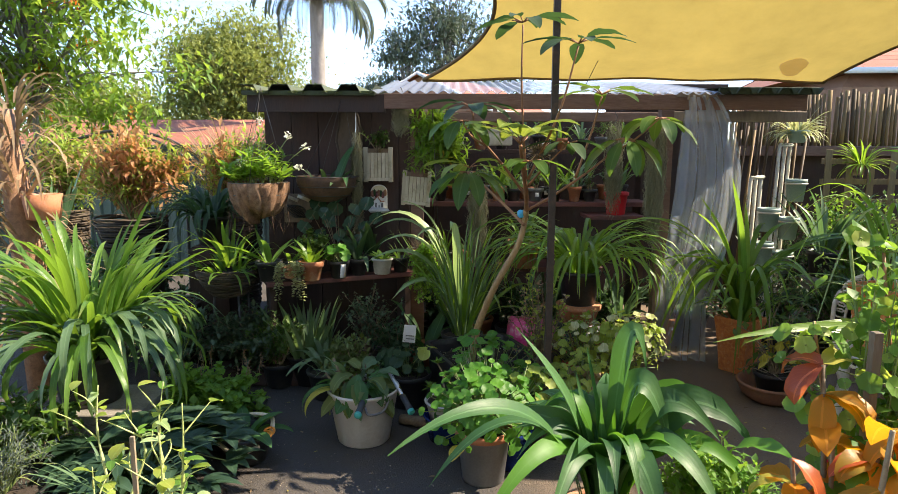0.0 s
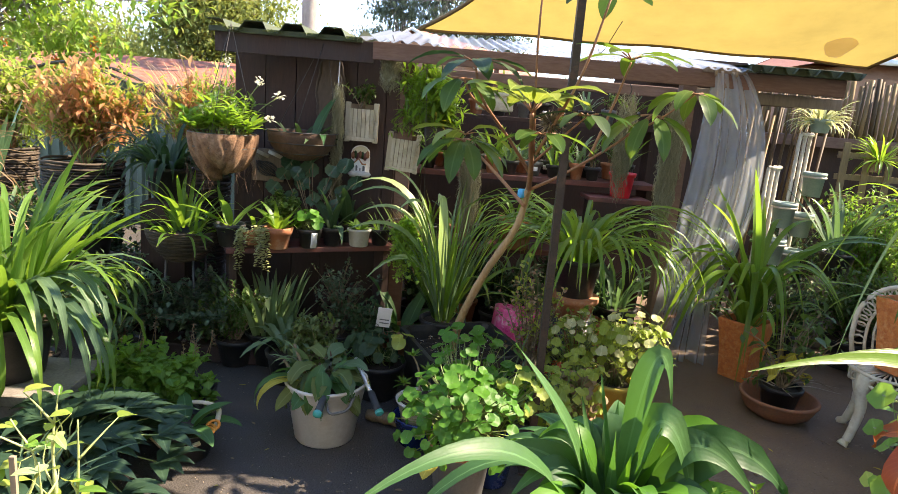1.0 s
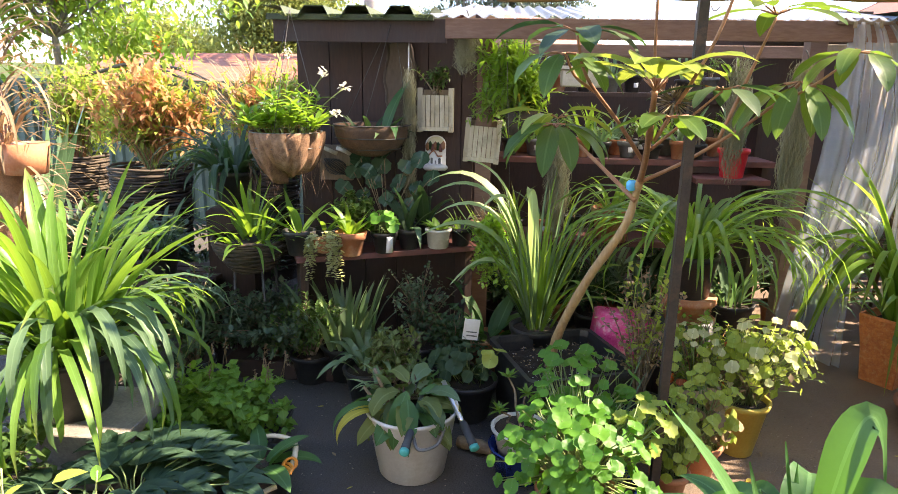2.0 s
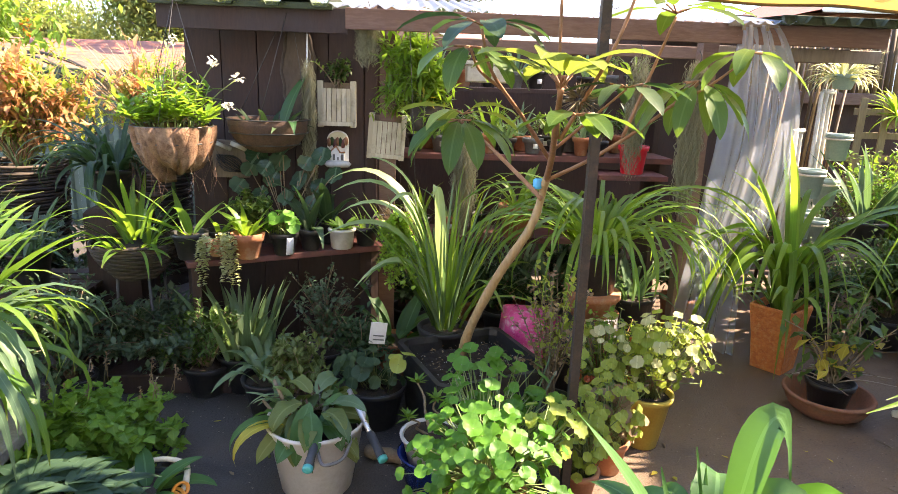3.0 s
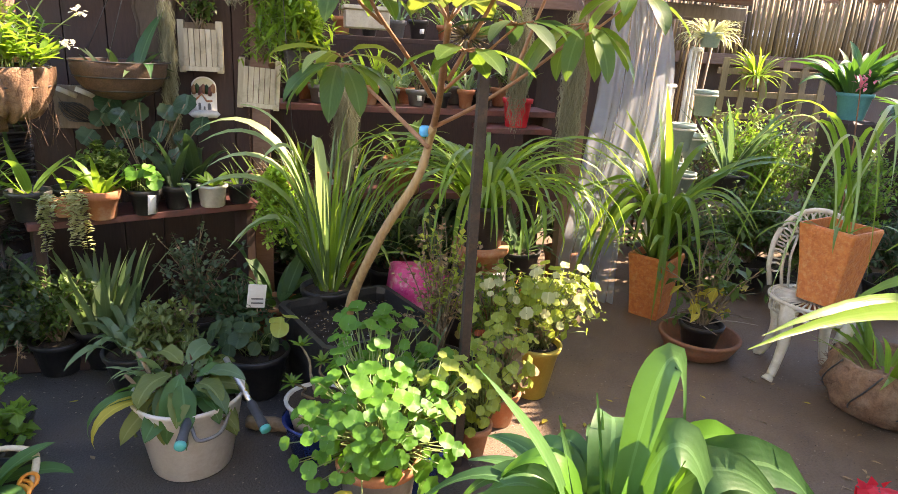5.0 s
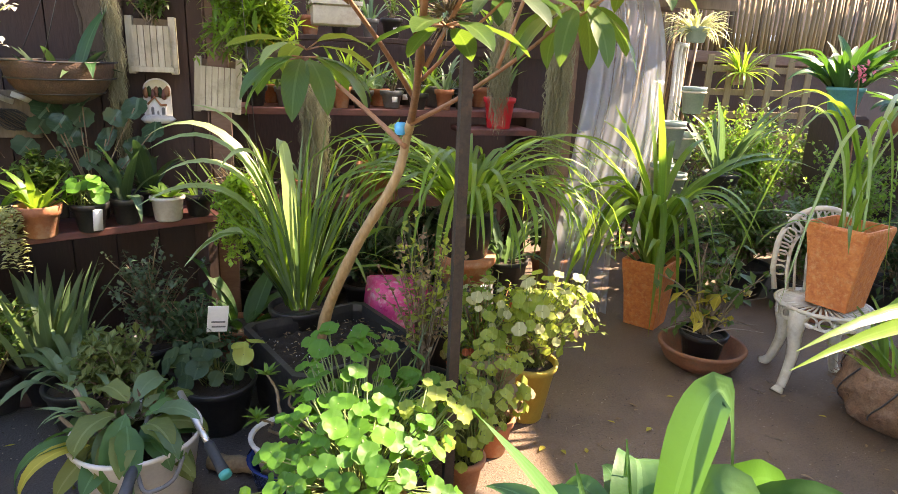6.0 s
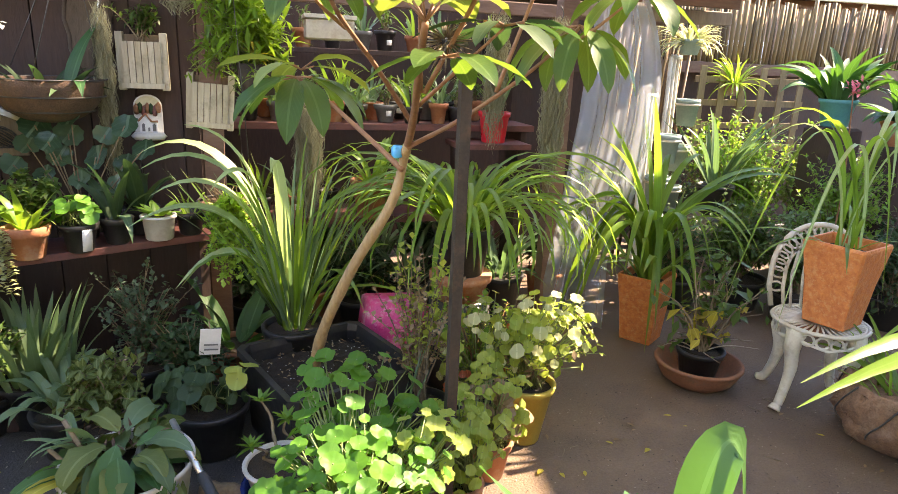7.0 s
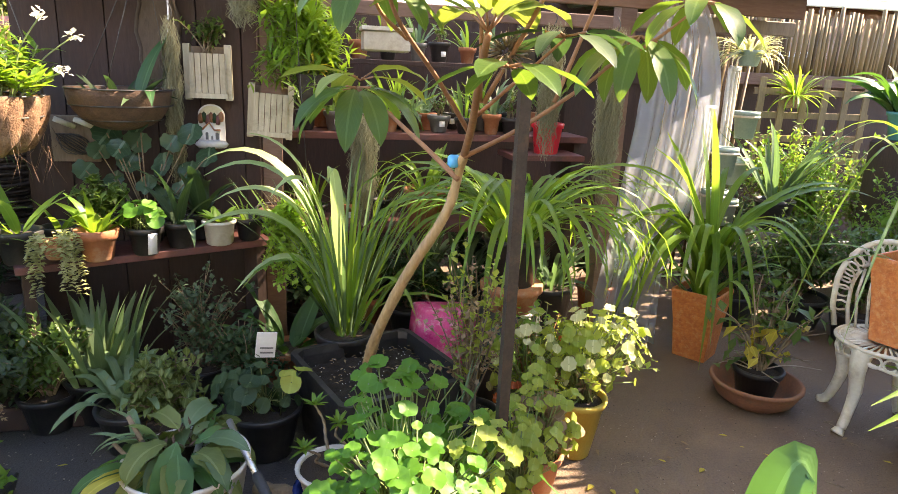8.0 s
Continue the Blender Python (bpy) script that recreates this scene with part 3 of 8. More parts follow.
def strap_clump(ob, n, base_r, z, length, width, mat, el=(0.7, 1.45), bend=(0.9, 2.0), fold=0.25, shape=STRAP, az=None, single=True, power=1.5, kink=0.12, seg=9, name="leaf"):
    """A fan of strap leaves from a crown; each leaf a part, or all joined."""
    joined = Geo()
    for i in range(n):
        a = rnd(0, 2 * math.pi) if az is None else rnd(*az)
        e = rnd(*el)
        q = base_r * math.sqrt(random.random())
        g = Geo() if single else joined
        lg = rnd(*length)
        blade(g, (math.cos(a) * q, math.sin(a) * q, z), a + rnd(-0.4, 0.4), e, lg, rnd(*width), shape, seg, rnd(*bend), fold, rnd(-0.5, 0.5), 0.0, power, kink if random.random() < kink * 2 else 0.0, rnd(-0.5, 0.5))
        if single:
            part(name, g, mat, ob)
    if not single:
        part("foliage", joined, mat, ob, kind="stuff")


def bush(ob, centre, size, leaves, leaf, stems=14, foot=(0, 0, 0), mat=None, stem_mat=None, droop=0.0, width=0.5, hollow=0.5, stem_r=0.004):
    """Twigs from the foot into an uneven crown, with small leaves along them."""
    gs, gl = Geo(), Geo()
    foot = Vector(foot)
    per = max(1, leaves // stems)
    for i in range(stems):
        d = rdir(0.6)
        k = rnd(hollow, 1.0)
        end = Vector(centre) + Vector((d.x * size[0], d.y * size[1], d.z * size[2])) * k
        mid = (foot + end) / 2 + Vector((rnd(-0.1, 0.1) * size[0], rnd(-0.1, 0.1) * size[1], size[2] * 0.25))
        line = curve([foot + Vector((rnd(-0.02, 0.02), rnd(-0.02, 0.02), 0)), mid, end], 6)
        tube(gs, line, [stem_r * (1 - 0.7 * j / (len(line) - 1)) for j in range(len(line))], 4)
        for j in range(per):
            t = rnd(0.3, 1.0)
            q = line[min(len(line) - 1, int(t * len(line)))] + rdir() * rnd(0, 0.16) * min(size)
            dd = rdir(0.35 - droop)
            lg = leaf * rnd(0.6, 1.25)
            mini_leaf(gl, q, dd, lg, lg * width)
    part("twig_mass", gs, stem_mat or M_WOODSTEM, ob, kind="stuff")
    part("foliage", gl, mat or M_BUSH, ob, kind="stuff")


def round_foliage(ob, centre, size, n, r, mat, foot, lobes=0, depth=0.0, single=False, petiole=M_STEM):
    """Round leaves on thin stalks over a dome."""
    gp, joined = Geo(), Geo()
    for i in range(n):
        d = rdir(0.5)
        k = rnd(0.55, 1.0)
        c = Vector(centre) + Vector((d.x * size[0], d.y * size[1], d.z * size[2])) * k
        nrm = (d + Vector((rnd(-0.5, 0.5), rnd(-0.9, 0.1), 0.7 + rnd(-0.2, 0.3)))).normalized()
        g = Geo() if single else joined
        disc_leaf(g, c, nrm, r * rnd(0.55, 1.2), lobes, depth, 0.18, 16, rnd(0, 6))
        if single:
            part("leaf", g, mat, ob)
        f = Vector(foot) + Vector((rnd(-0.05, 0.05), rnd(-0.05, 0.05), 0))
        tube(gp, [f, (f + c) / 2 + Vector((0, 0, 0.03)), c - nrm * r * 0.15], 0.0022, 3)
    if not single:
        part("foliage", joined, mat, ob, kind="stuff")
    part("stalk_mass", gp, petiole, ob, kind="stuff")


def moss(name, top, length, width, n, label, mat=M_MOSS, thick=0.0012):
    """A hanging beard of thin strands."""
    g = Geo()
    for i in range(int(n * 2.6)):
        a, q = rnd(0, 6.28), width * math.sqrt(random.random()) * rnd(0.7, 1.25)
        p = Vector((math.cos(a) * q, math.sin(a) * q * 0.7, -rnd(0, 0.6) * length))
        lg = rnd(0.12, 0.4) * length
        pts = []
        for k in range(6):
            pts.append(p + Vector((math.sin(k * 2.1 + i * 3.7) * 0.014 + rnd(-0.006, 0.006), math.cos(k * 1.7 + i * 2.3) * 0.014, -lg * k / 5)) + Vector((math.cos(a), math.sin(a), 0)) * 0.012 * math.sin(k * 0.8))
        w = thick
        vs, fs, uv = [], [], []
        s = Vector((math.cos(i), math.sin(i), 0)) * w
        for k, q2 in enumerate(pts):
            vs += [q2 - s, q2 + s]
            uv += [(0, k / 5), (1, k / 5)]
            if k:
                fs.append((2 * k - 2, 2 * k - 1, 2 * k + 1, 2 * k))
        g.add(vs, fs, uv)
    ob = thing(name, top, label, "hanging moss")
    part("strand_mass", g, mat, ob, kind="stuff")
    part("hook", tube(Geo(), curve([(0, 0, -0.03), (0.012, 0, 0.01), (0, 0.01, 0.045)], 5), 0.003, 5), M_WIRE, ob, "bent wire hook")
    return ob


# ---- ground ----
def terrain(x, y):
    far = max(0.0, math.hypot(x * 0.6, max(0, y - 8.5)) - 0.5) if y > 8.5 else 0.0
    return -0.03 - 1.3 * (1 - math.exp(-far / 14.0))


g = Geo()
xs = sorted(set([-900, -400, -200, -100, -60, -40, -30] + list(range(-24, 25, 2)) + [30, 40, 60, 100, 200, 400, 900]))
ys = sorted(set([-600, -200, -60, -20, -8] + list(range(-4, 40, 2)) + [45, 55, 70, 100, 160, 300, 600, 1200, 2500]))
g.add([(x, y, terrain(x, y)) for y in ys for x in xs], [(j * len(xs) + i, j * len(xs) + i + 1, (j + 1) * len(xs) + i + 1, (j + 1) * len(xs) + i) for j in range(len(ys) - 1) for i in range(len(xs) - 1)])
solo("ground", g, M_GROUND, "dry grassy ground falling away to the horizon", "ground", kind="structure")

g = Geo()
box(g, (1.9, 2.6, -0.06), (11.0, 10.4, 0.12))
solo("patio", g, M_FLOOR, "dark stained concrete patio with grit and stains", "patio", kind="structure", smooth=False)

# ---- unseen walls added to bounce sunlight and to shade the patio ----
# pale face behind the path, added to throw fill light forward
g = Geo()
box(g, (0.4, -2.2, 2.4), (13.8, 0.24, 4.8))
solo("wall_south", g, M_RENDER, "unseen cream rendered wall added to shape the patio light", "wall", kind="structure", smooth=False)

# added out of view, tall enough to shade the eastern floor
g = Geo()
box(g, (7.2, 2.0, 2.56), (0.24, 8.4, 5.12))
solo("wall_east", g, M_RENDER, "unseen cream rendered wall added to shape the patio light", "wall", kind="structure", smooth=False)

# ---- shade sail ----
A, B, C, D = Vector((0.72, 4.42, 1.94)), Vector((1.04, 3.6, 2.43)), Vector((4.3, 3.4, 2.46)), Vector((3.22, 4.45, 1.94))


def sail_point(u, v):
    """u along the far edge from A to D, v from the far edge to the near one; edges bow inwards."""
    u2 = u + 0.14 * (0.5 - u) * 2 * 4 * v * (1 - v) * 0.5
    v2 = v + 0.05 * (0.5 - v) * 2 * 4 * u * (1 - u) * 0.5
    p = (A * (1 - u2) + D * u2) * (1 - v2) + (B * (1 - u2) + C * u2) * v2
    p.z -= 0.10 * math.sin(math.pi * u) * math.sin(math.pi * v) + 0.006 * math.sin(u * 21 + v * 4)
    return p


sail = thing("shade_sail", (0, 0, 0), "sunlit yellow woven shade sail stretched above the patio", "shade sail")
NS = 28
g = Geo()
g.add([sail_point(i / NS, j / NS) for j in range(NS + 1) for i in range(NS + 1)], [(j * (NS + 1) + i, j * (NS + 1) + i + 1, (j + 1) * (NS + 1) + i + 1, (j + 1) * (NS + 1) + i) for j in range(NS) for i in range(NS)])
part("cloth", g, M_SAIL, sail)
for e in ([sail_point(0, j / NS) for j in range(NS + 1)], [sail_point(j / NS, 0) for j in range(NS + 1)], [sail_point(1, j / NS) for j in range(NS + 1)], [sail_point(j / NS, 1) for j in range(NS + 1)]):
    part("hem", tube(Geo(), e, 0.011, 6), M_SAILEDGE, sail, "brown webbing hem")
g = Geo()
pp = []
for k in range(14):
    a = 2 * math.pi * k / 14
    q = sail_point(0.83 + 0.034 * math.cos(a) * (1 + 0.15 * math.sin(3 * a)) - 0.05 * math.sin(a), 0.2 + 0.13 * math.sin(a))
    pp.append(q - Vector((0, 0, 0.006)))
g.add(pp, [tuple(range(14))])
part("patch", g, M_SAILPATCH, sail, "peach-coloured sewn patch")
part("thread", tube(Geo(), curve([sail_point(0.3, 0.35), sail_point(0.32, 0.2) - Vector((0, 0, 0.1)), sail_point(0.36, 0.06) - Vector((0, 0, 0.03))], 8), 0.002, 4), M_WIRE, sail)

# ---- steel pole ----
pole = thing("sail_pole", (1.381, 3.377, 0), "dark brown painted square steel pole standing on the patio", "pole")
part("post", box(Geo(), (0, 0, 1.36), (0.031, 0.031, 2.72)), M_POLE, pole, smooth=False)
part("base_plate", box(Geo(), (0, 0, 0.006), (0.1, 0.1, 0.012)), M_POLE, pole, smooth=False)
part("cap", box(Geo(), (0, 0, 2.73), (0.035, 0.035, 0.02)), M_POLE, pole, smooth=False)

# ---- shed ----
WALL_Y = 4.86
shed = thing("garden_shed", (0, 0, 0), "dark brown timber garden shed with a mossy green sheet roof", "shed", kind="structure")


def ribbed(x0, x1, y0, y1, z0, z1, pitch, high, square, mat, parent, label):
    """A roof sheet with ribs running from front to back."""
    g = Geo()
    prof = []
    n = int(round((x1 - x0) / pitch))
    for i in range(n):
        a = x0 + i * pitch
        if square:
            prof += [(a, high), (a + pitch * 0.42, high), (a + pitch * 0.56, 0), (a + pitch * 0.82, 0)]
        else:
            prof += [(a + pitch * k / 6, high * (0.5 + 0.5 * math.cos(2 * math.pi * k / 6))) for k in range(6)]
    prof.append((x0 + n * pitch, high))
    m = len(prof)
    rows = 6
    vs = []
    for lift in (0, -0.004):
        for j in range(rows + 1):
            t = j / rows
            for x, h in prof:
                vs.append((x + 0.006 * noise.noise((x * 3, t * 4, 1)), y0 + (y1 - y0) * t + 0.012 * noise.noise((x * 9, 3, t)), z0 + (z1 - z0) * t + h + lift))
    fs = []
    for l in range(2):
        o = l * m * (rows + 1)
        for j in range(rows):
            for i in range(m - 1):
                fs.append((o + j * m + i, o + j * m + i + 1, o + (j + 1) * m + i + 1, o + (j + 1) * m + i))
    o = m * (rows + 1)
    fs += [(i, i + 1, o + i + 1, o + i) for i in range(m - 1)]
    g.add(vs, fs)
    return part("roof_sheet", g, mat, parent, label, smooth=not square)


ribbed(-0.47, 0.41, 4.54, 6.5, 1.862, 1.80, 0.22, 0.055, True, M_MOSSTIN, shed, "mossy green ribbed steel roof sheet")
ribbed(0.39, 2.64, 4.52, 6.5, 1.86, 2.0, 0.076, 0.02, False, M_POLY, shed, "clear corrugated plastic roof sheet")
ribbed(2.6, 3.26, 4.5, 6.5, 1.87, 1.83, 0.132, 0.035, True, M_MOSSTIN, shed, "mossy green ribbed steel roof sheet")
part("closure_strip", box(Geo(), (-0.03, 4.585, 1.862), (0.86, 0.03, 0.03)), M_MOSSTIN, shed, "mossy strip under the roof edge", smooth=False)
part("closure_strip", box(Geo(), (2.93, 4.545, 1.885), (0.64, 0.03, 0.045)), M_MOSSTIN, shed, "mossy strip under the roof edge", smooth=False)
g = Geo()
for k in range(520):
    x = rnd(-0.47, 0.40)
    rib = 0.055 if ((x + 0.47) / 0.22) % 1 < 0.45 else 0.004
    mini_leaf(g, (x, 4.545 + rnd(-0.012, 0.1) ** 1.0 if random.random() < 0.4 else 4.54 + rnd(-0.01, 0.015), 1.864 + rib + rnd(-0.008, 0.004)), rdir(0.5), rnd(0.006, 0.012), rnd(0.005, 0.009))
part("moss_growth", g, M_MOSSGREEN, shed, "bright moss along the roof edge", kind="stuff")
part("fascia", box(Geo(), (0.015, 4.62, 1.798), (0.9, 0.035, 0.118)), M_HUT, shed, "dark brown fascia board", smooth=False)
part("fascia", box(Geo(), (1.83, 4.60, 1.812), (2.74, 0.04, 0.1)), M_BEAM, shed, "weathered brown fascia beam", smooth=False)
part("beam", box(Geo(), (1.9, 5.15, 1.71), (2.6, 0.06, 0.07)), M_BEAM, shed, smooth=False)
part("beam", box(Geo(), (2.85, 4.78, 1.72), (0.9, 0.05, 0.07)), M_TIMBER, shed, "pale sunlit timber batten", smooth=False)
for x in (0.66, 2.36):
    part("post", box(Geo(), (x, 4.80, 0.93), (0.085, 0.085, 1.86)), M_BEAM, shed, smooth=False)
# wall boards of the closed part
bx = -0.4
while bx < 0.6:
    w = min(0.186, 0.6 - bx)
    part("board", box(Geo(), (bx + w / 2, WALL_Y + 0.012 + rnd(-0.002, 0.002), 0.93), (w - 0.006, 0.024, 1.86)), M_HUT, shed, smooth=False)
    bx += 0.186
part("wall_core", box(Geo(), (0.1, WALL_Y + 0.035, 0.92), (1.0, 0.02, 1.84)), M_HUT, shed, smooth=False)
part("side_wall", box(Geo(), (-0.385, 5.7, 0.95), (0.03, 1.6, 1.9)), M_HUT, shed, smooth=False)
part("side_wall", box(Geo(), (0.61, 5.6, 0.95), (0.03, 1.4, 1.9)), M_HUT, shed, smooth=False)
# added only to keep bright sky out of the gap at the back
part("panel", box(Geo(), (2.85, 6.43, 1.66), (1.1, 0.03, 0.66)), M_HUT, shed, "added dark panel blocking the sky under the roof", smooth=False)
part("back_wall", box(Geo(), (1.4, 6.45, 0.86), (3.8, 0.03, 1.72)), M_HUT, shed, smooth=False)

# ---- shelves in the open shed ----
def plank_shelf(name, c, s, mat, label, legs=True, rz=0.0):
    ob = thing(name, (c[0], c[1], 0), label, "shelf", rz=rz)
    part("board", box(Geo(), (0, 0, c[2]), s), mat, ob, smooth=False)
    if legs:
        for sx in (-1, 1):
            part("leg", box(Geo(), (sx * (s[0] / 2 - 0.04), 0, (c[2] - s[2] / 2) / 2), (0.04, s[1] * 0.7, c[2] - s[2] / 2)), M_HUT, ob, smooth=False)
    return ob


plank_shelf("plant_shelf", (0.157, 4.525, 0.667), (0.98, 0.25, 0.03), M_MAROON, "maroon painted plank shelf against the shed wall", rz=23)
plank_shelf("shed_shelf", (1.55, 5.35, 1.06), (1.7, 0.32, 0.035), M_MAROON, "maroon plank shelf crowded with pots")
plank_shelf("shed_shelf", (1.35, 5.1, 0.62), (1.3, 0.34, 0.035), M_MAROON, "low maroon plank shelf in the open shed")
plank_shelf("shed_shelf", (1.6, 5.9, 1.42), (1.9, 0.25, 0.03), M_HUT, "dark back shelf holding small pots")


def potted(name, place, r, h, mat, label, category="potted plant", group="", pot_label="", foot=0.72, rim=0.03, z0=0.0):
    ob = thing(name, place, label, category, group)
    z = pot_parts(ob, r, h, mat, foot, rim, label=pot_label, z0=z0)
    return ob, z


# pots on the plank shelf
Z1 = 0.682
ob, z = potted("potted_orchid", (-0.145, 4.43, Z1), 0.068, 0.115, M_BLACK, "black plastic pot with a few leathery orchid leaves", group="pots on the plank shelf")
strap_clump(ob, 5, 0.02, z, (0.16, 0.3), (0.022, 0.032), M_STRAP, (0.5, 1.4), (0.4, 1.4))
ob, z = potted("potted_orchid", (0.01, 4.35, Z1), 0.075, 0.125, M_TERRA, "terracotta pot with a pale green young orchid", group="pots on the plank shelf", rim=0.04)
strap_clump(ob, 11, 0.02, z, (0.14, 0.25), (0.032, 0.045), M_STRAP_BRIGHT, (0.4, 1.3), (0.2, 1.0), shape=LANCE)
ob, z = potted("potted_begonia", (0.17, 4.41, Z1), 0.066, 0.115, M_BLACK, "black pot with a white label and small round green leaves", group="pots on the plank shelf")
round_foliage(ob, (0, 0, z + 0.07), (0.09, 0.08, 0.07), 26, 0.03, M_NAST, (0, 0, z), single=False)
part("label", box(Geo(), (0.038, -0.058, 0.055), (0.035, 0.004, 0.09), Euler((0.2, 0, 0.5)).to_matrix()), M_PAPER, ob, "white paper label")
ob, z = potted("potted_orchid", (0.286, 4.497, Z1), 0.06, 0.11, M_BLACK, "small black pot with hanging dark orchid leaves", group="pots on the plank shelf")
strap_clump(ob, 5, 0.02, z, (0.18, 0.3), (0.04, 0.055), M_DARK, (0.9, 1.5), (0.3, 1.3), shape=LANCE)
blade_g = Geo()
blade(blade_g, (0.02, -0.03, z + 0.02), -1.2, 0.5, 0.24, 0.04, LANCE, 9, 2.3, 0.2)
part("leaf", blade_g, M_STRAP_DARK, ob, "drooping pale leaf")
ob, z = potted("potted_succulent", (0.439, 4.538, Z1), 0.065, 0.105, M_WHITEPL, "white pot with a low green rosette plant", group="pots on the plank shelf", foot=0.86, rim=0.015)
strap_clump(ob, 12, 0.02, z, (0.07, 0.11), (0.03, 0.04), M_MINT, (0.1, 1.2), (0.2, 0.8), shape=OVAL)
ob, z = potted("potted_grass", (0.557, 4.597, Z1), 0.062, 0.1, M_BLACK, "black pot with short thin green leaves", group="pots on the plank shelf")
strap_clump(ob, 22, 0.03, z, (0.08, 0.16), (0.007, 0.01), M_STRAP, (0.3, 1.4), (0.3, 1.4), single=False)

ob, z = potted("potted_orchid", (-0.255, 4.327, Z1), 0.08, 0.13, M_BLACK, "black pot with long leaning orchid canes", group="pots on the plank shelf")
strap_clump(ob, 7, 0.03, z, (0.2, 0.4), (0.03, 0.045), M_STRAP, (0.4, 1.3), (0.2, 1.2), shape=LANCE)
ob, z = potted("potted_vine", (-0.02, 4.5, Z1), 0.07, 0.12, M_BLACK, "dark pot of leafy green plant at the wall", group="pots on the plank shelf")
bush(ob, (0, -0.02, z + 0.1), (0.14, 0.09, 0.13), 500, 0.04, 24, (0, 0, z), M_BUSH, M_STEM, 0, 0.6)
ob, z = potted("potted_vine", (0.36, 4.63, Z1), 0.07, 0.12, M_BLACK, "dark pot of tall dark leaves at the wall", group="pots on the plank shelf")
strap_clump(ob, 12, 0.03, z, (0.2, 0.4), (0.05, 0.07), M_DARK, (0.6, 1.45), (0.2, 1.2), shape=LANCE)
# trailing succulent at the shelf's edge
tr = thing("trailing_succulent", (-0.11, 4.27, 0.735), "rusty hanging pot with trailing pale beaded succulent", "hanging plant")
pot_parts(tr, 0.05, 0.07, M_TERRA, z0=-0.02)
g = Geo()
for i in range(24):
    a = rnd(0, 6.28)
    p = Vector((math.cos(a) * 0.055, math.sin(a) * 0.055 - 0.01, 0.06))
    ln = rnd(0.06, 0.27)
    for k in range(int(ln / 0.011)):
        q = p + Vector((math.cos(a) * 0.02 * min(1, k / 4) + math.sin(k + i) * 0.006, math.sin(a) * 0.02 * min(1, k / 4), 0.01 - k * 0.011))
        for s in (-1, 1):
            mini_leaf(g, q, Vector((s * math.cos(i), s * math.sin(i) - 0.3, rnd(-0.3, 0.5))), 0.028, 0.02)
part("foliage", g, M_VARIEG, tr, "pale cream-green beads", kind="stuff")


# ---- hanging baskets and wall things ----
def hanging_basket(place, r, h, mat, label, top, wires=3, wob=0.1):
    ob = thing("hanging_basket", place, label, "hanging basket")
    g = Geo()
    n = 9
    prof = [(0, 0)] + [(r * math.sin(math.pi / 2 * k / n) ** 0.8, h * (1 - math.cos(math.pi / 2 * k / n))) for k in range(1, n + 1)]
    prof += [(r - 0.02, h), (r * 0.8, h * 0.75), (0, h * 0.7)]
    lathe(g, prof, 36, (0, 0, 0), wob)
    part("liner", g, mat, ob)
    g = Geo()
    for q, zz in ((1.01, h), (0.96, h * 0.62), (0.75, h * 0.28)):
        tube(g, [(r * q * math.cos(a * math.pi / 16), r * q * math.sin(a * math.pi / 16), zz) for a in range(33)], 0.0035, 5)
    part("wire_frame", g, M_WIRE, ob)
    for k in range(wires):
        a = 2 * math.pi * k / wires + 0.5
        part("hanger", tube(Geo(), [(r * math.cos(a), r * math.sin(a), h), (top[0] - place[0], top[1] - place[1], top[2] - place[2])], 0.002, 4), M_WIRE, ob)
    return ob, h * 0.75


b1, z = hanging_basket((-0.33, 4.42, 1.1), 0.18, 0.2, M_COIR, "coir-lined hanging basket with white flowering green plant", (-0.33, 4.56, 1.9), wob=0.25)
g = Geo()
vs = []
NA, NR = 72, 10
for j in range(NR + 1):
    t = j / NR
    for i in range(NA):
        a = 2 * math.pi * i / NA
        fold = abs(math.sin(a * 5.5 + 0.6 * noise.noise((a, 2, 0)))) ** 0.6
        r = 0.19 * math.sin(math.pi / 2 * t) ** 0.6 * (0.86 + 0.16 * fold + 0.06 * noise.noise((a * 4, t * 5, 1)))
        zz = 0.2 - 0.24 * math.cos(math.pi / 2 * t) * (0.8 + 0.35 * fold * noise.noise((a * 2, 7, 0)) + 0.1 * fold)
        vs.append((r * math.cos(a), r * math.sin(a), zz))
g.add(vs, [(j * NA + i, j * NA + (i + 1) % NA, (j + 1) * NA + (i + 1) % NA, (j + 1) * NA + i) for j in range(NR) for i in range(NA)])
part("folded_liner", g, M_COIR, b1, "sagging folded coir liner")
g = Geo()
for k in range(60):
    a = rnd(0, 6.28)
    p = Vector((math.cos(a) * 0.19, math.sin(a) * 0.19, rnd(0.0, 0.1)))
    tube(g, curve([p, p + Vector((rnd(-0.02, 0.02), rnd(-0.02, 0.02), -0.06)), p + Vector((rnd(-0.05, 0.05), rnd(-0.04, 0.04), -rnd(0.08, 0.2)))], 3), 0.0009, 3)
part("fibre", g, M_COIRDARK, b1, "hanging coir fibre", kind="stuff")
gl, gs, gf = Geo(), Geo(), Geo()
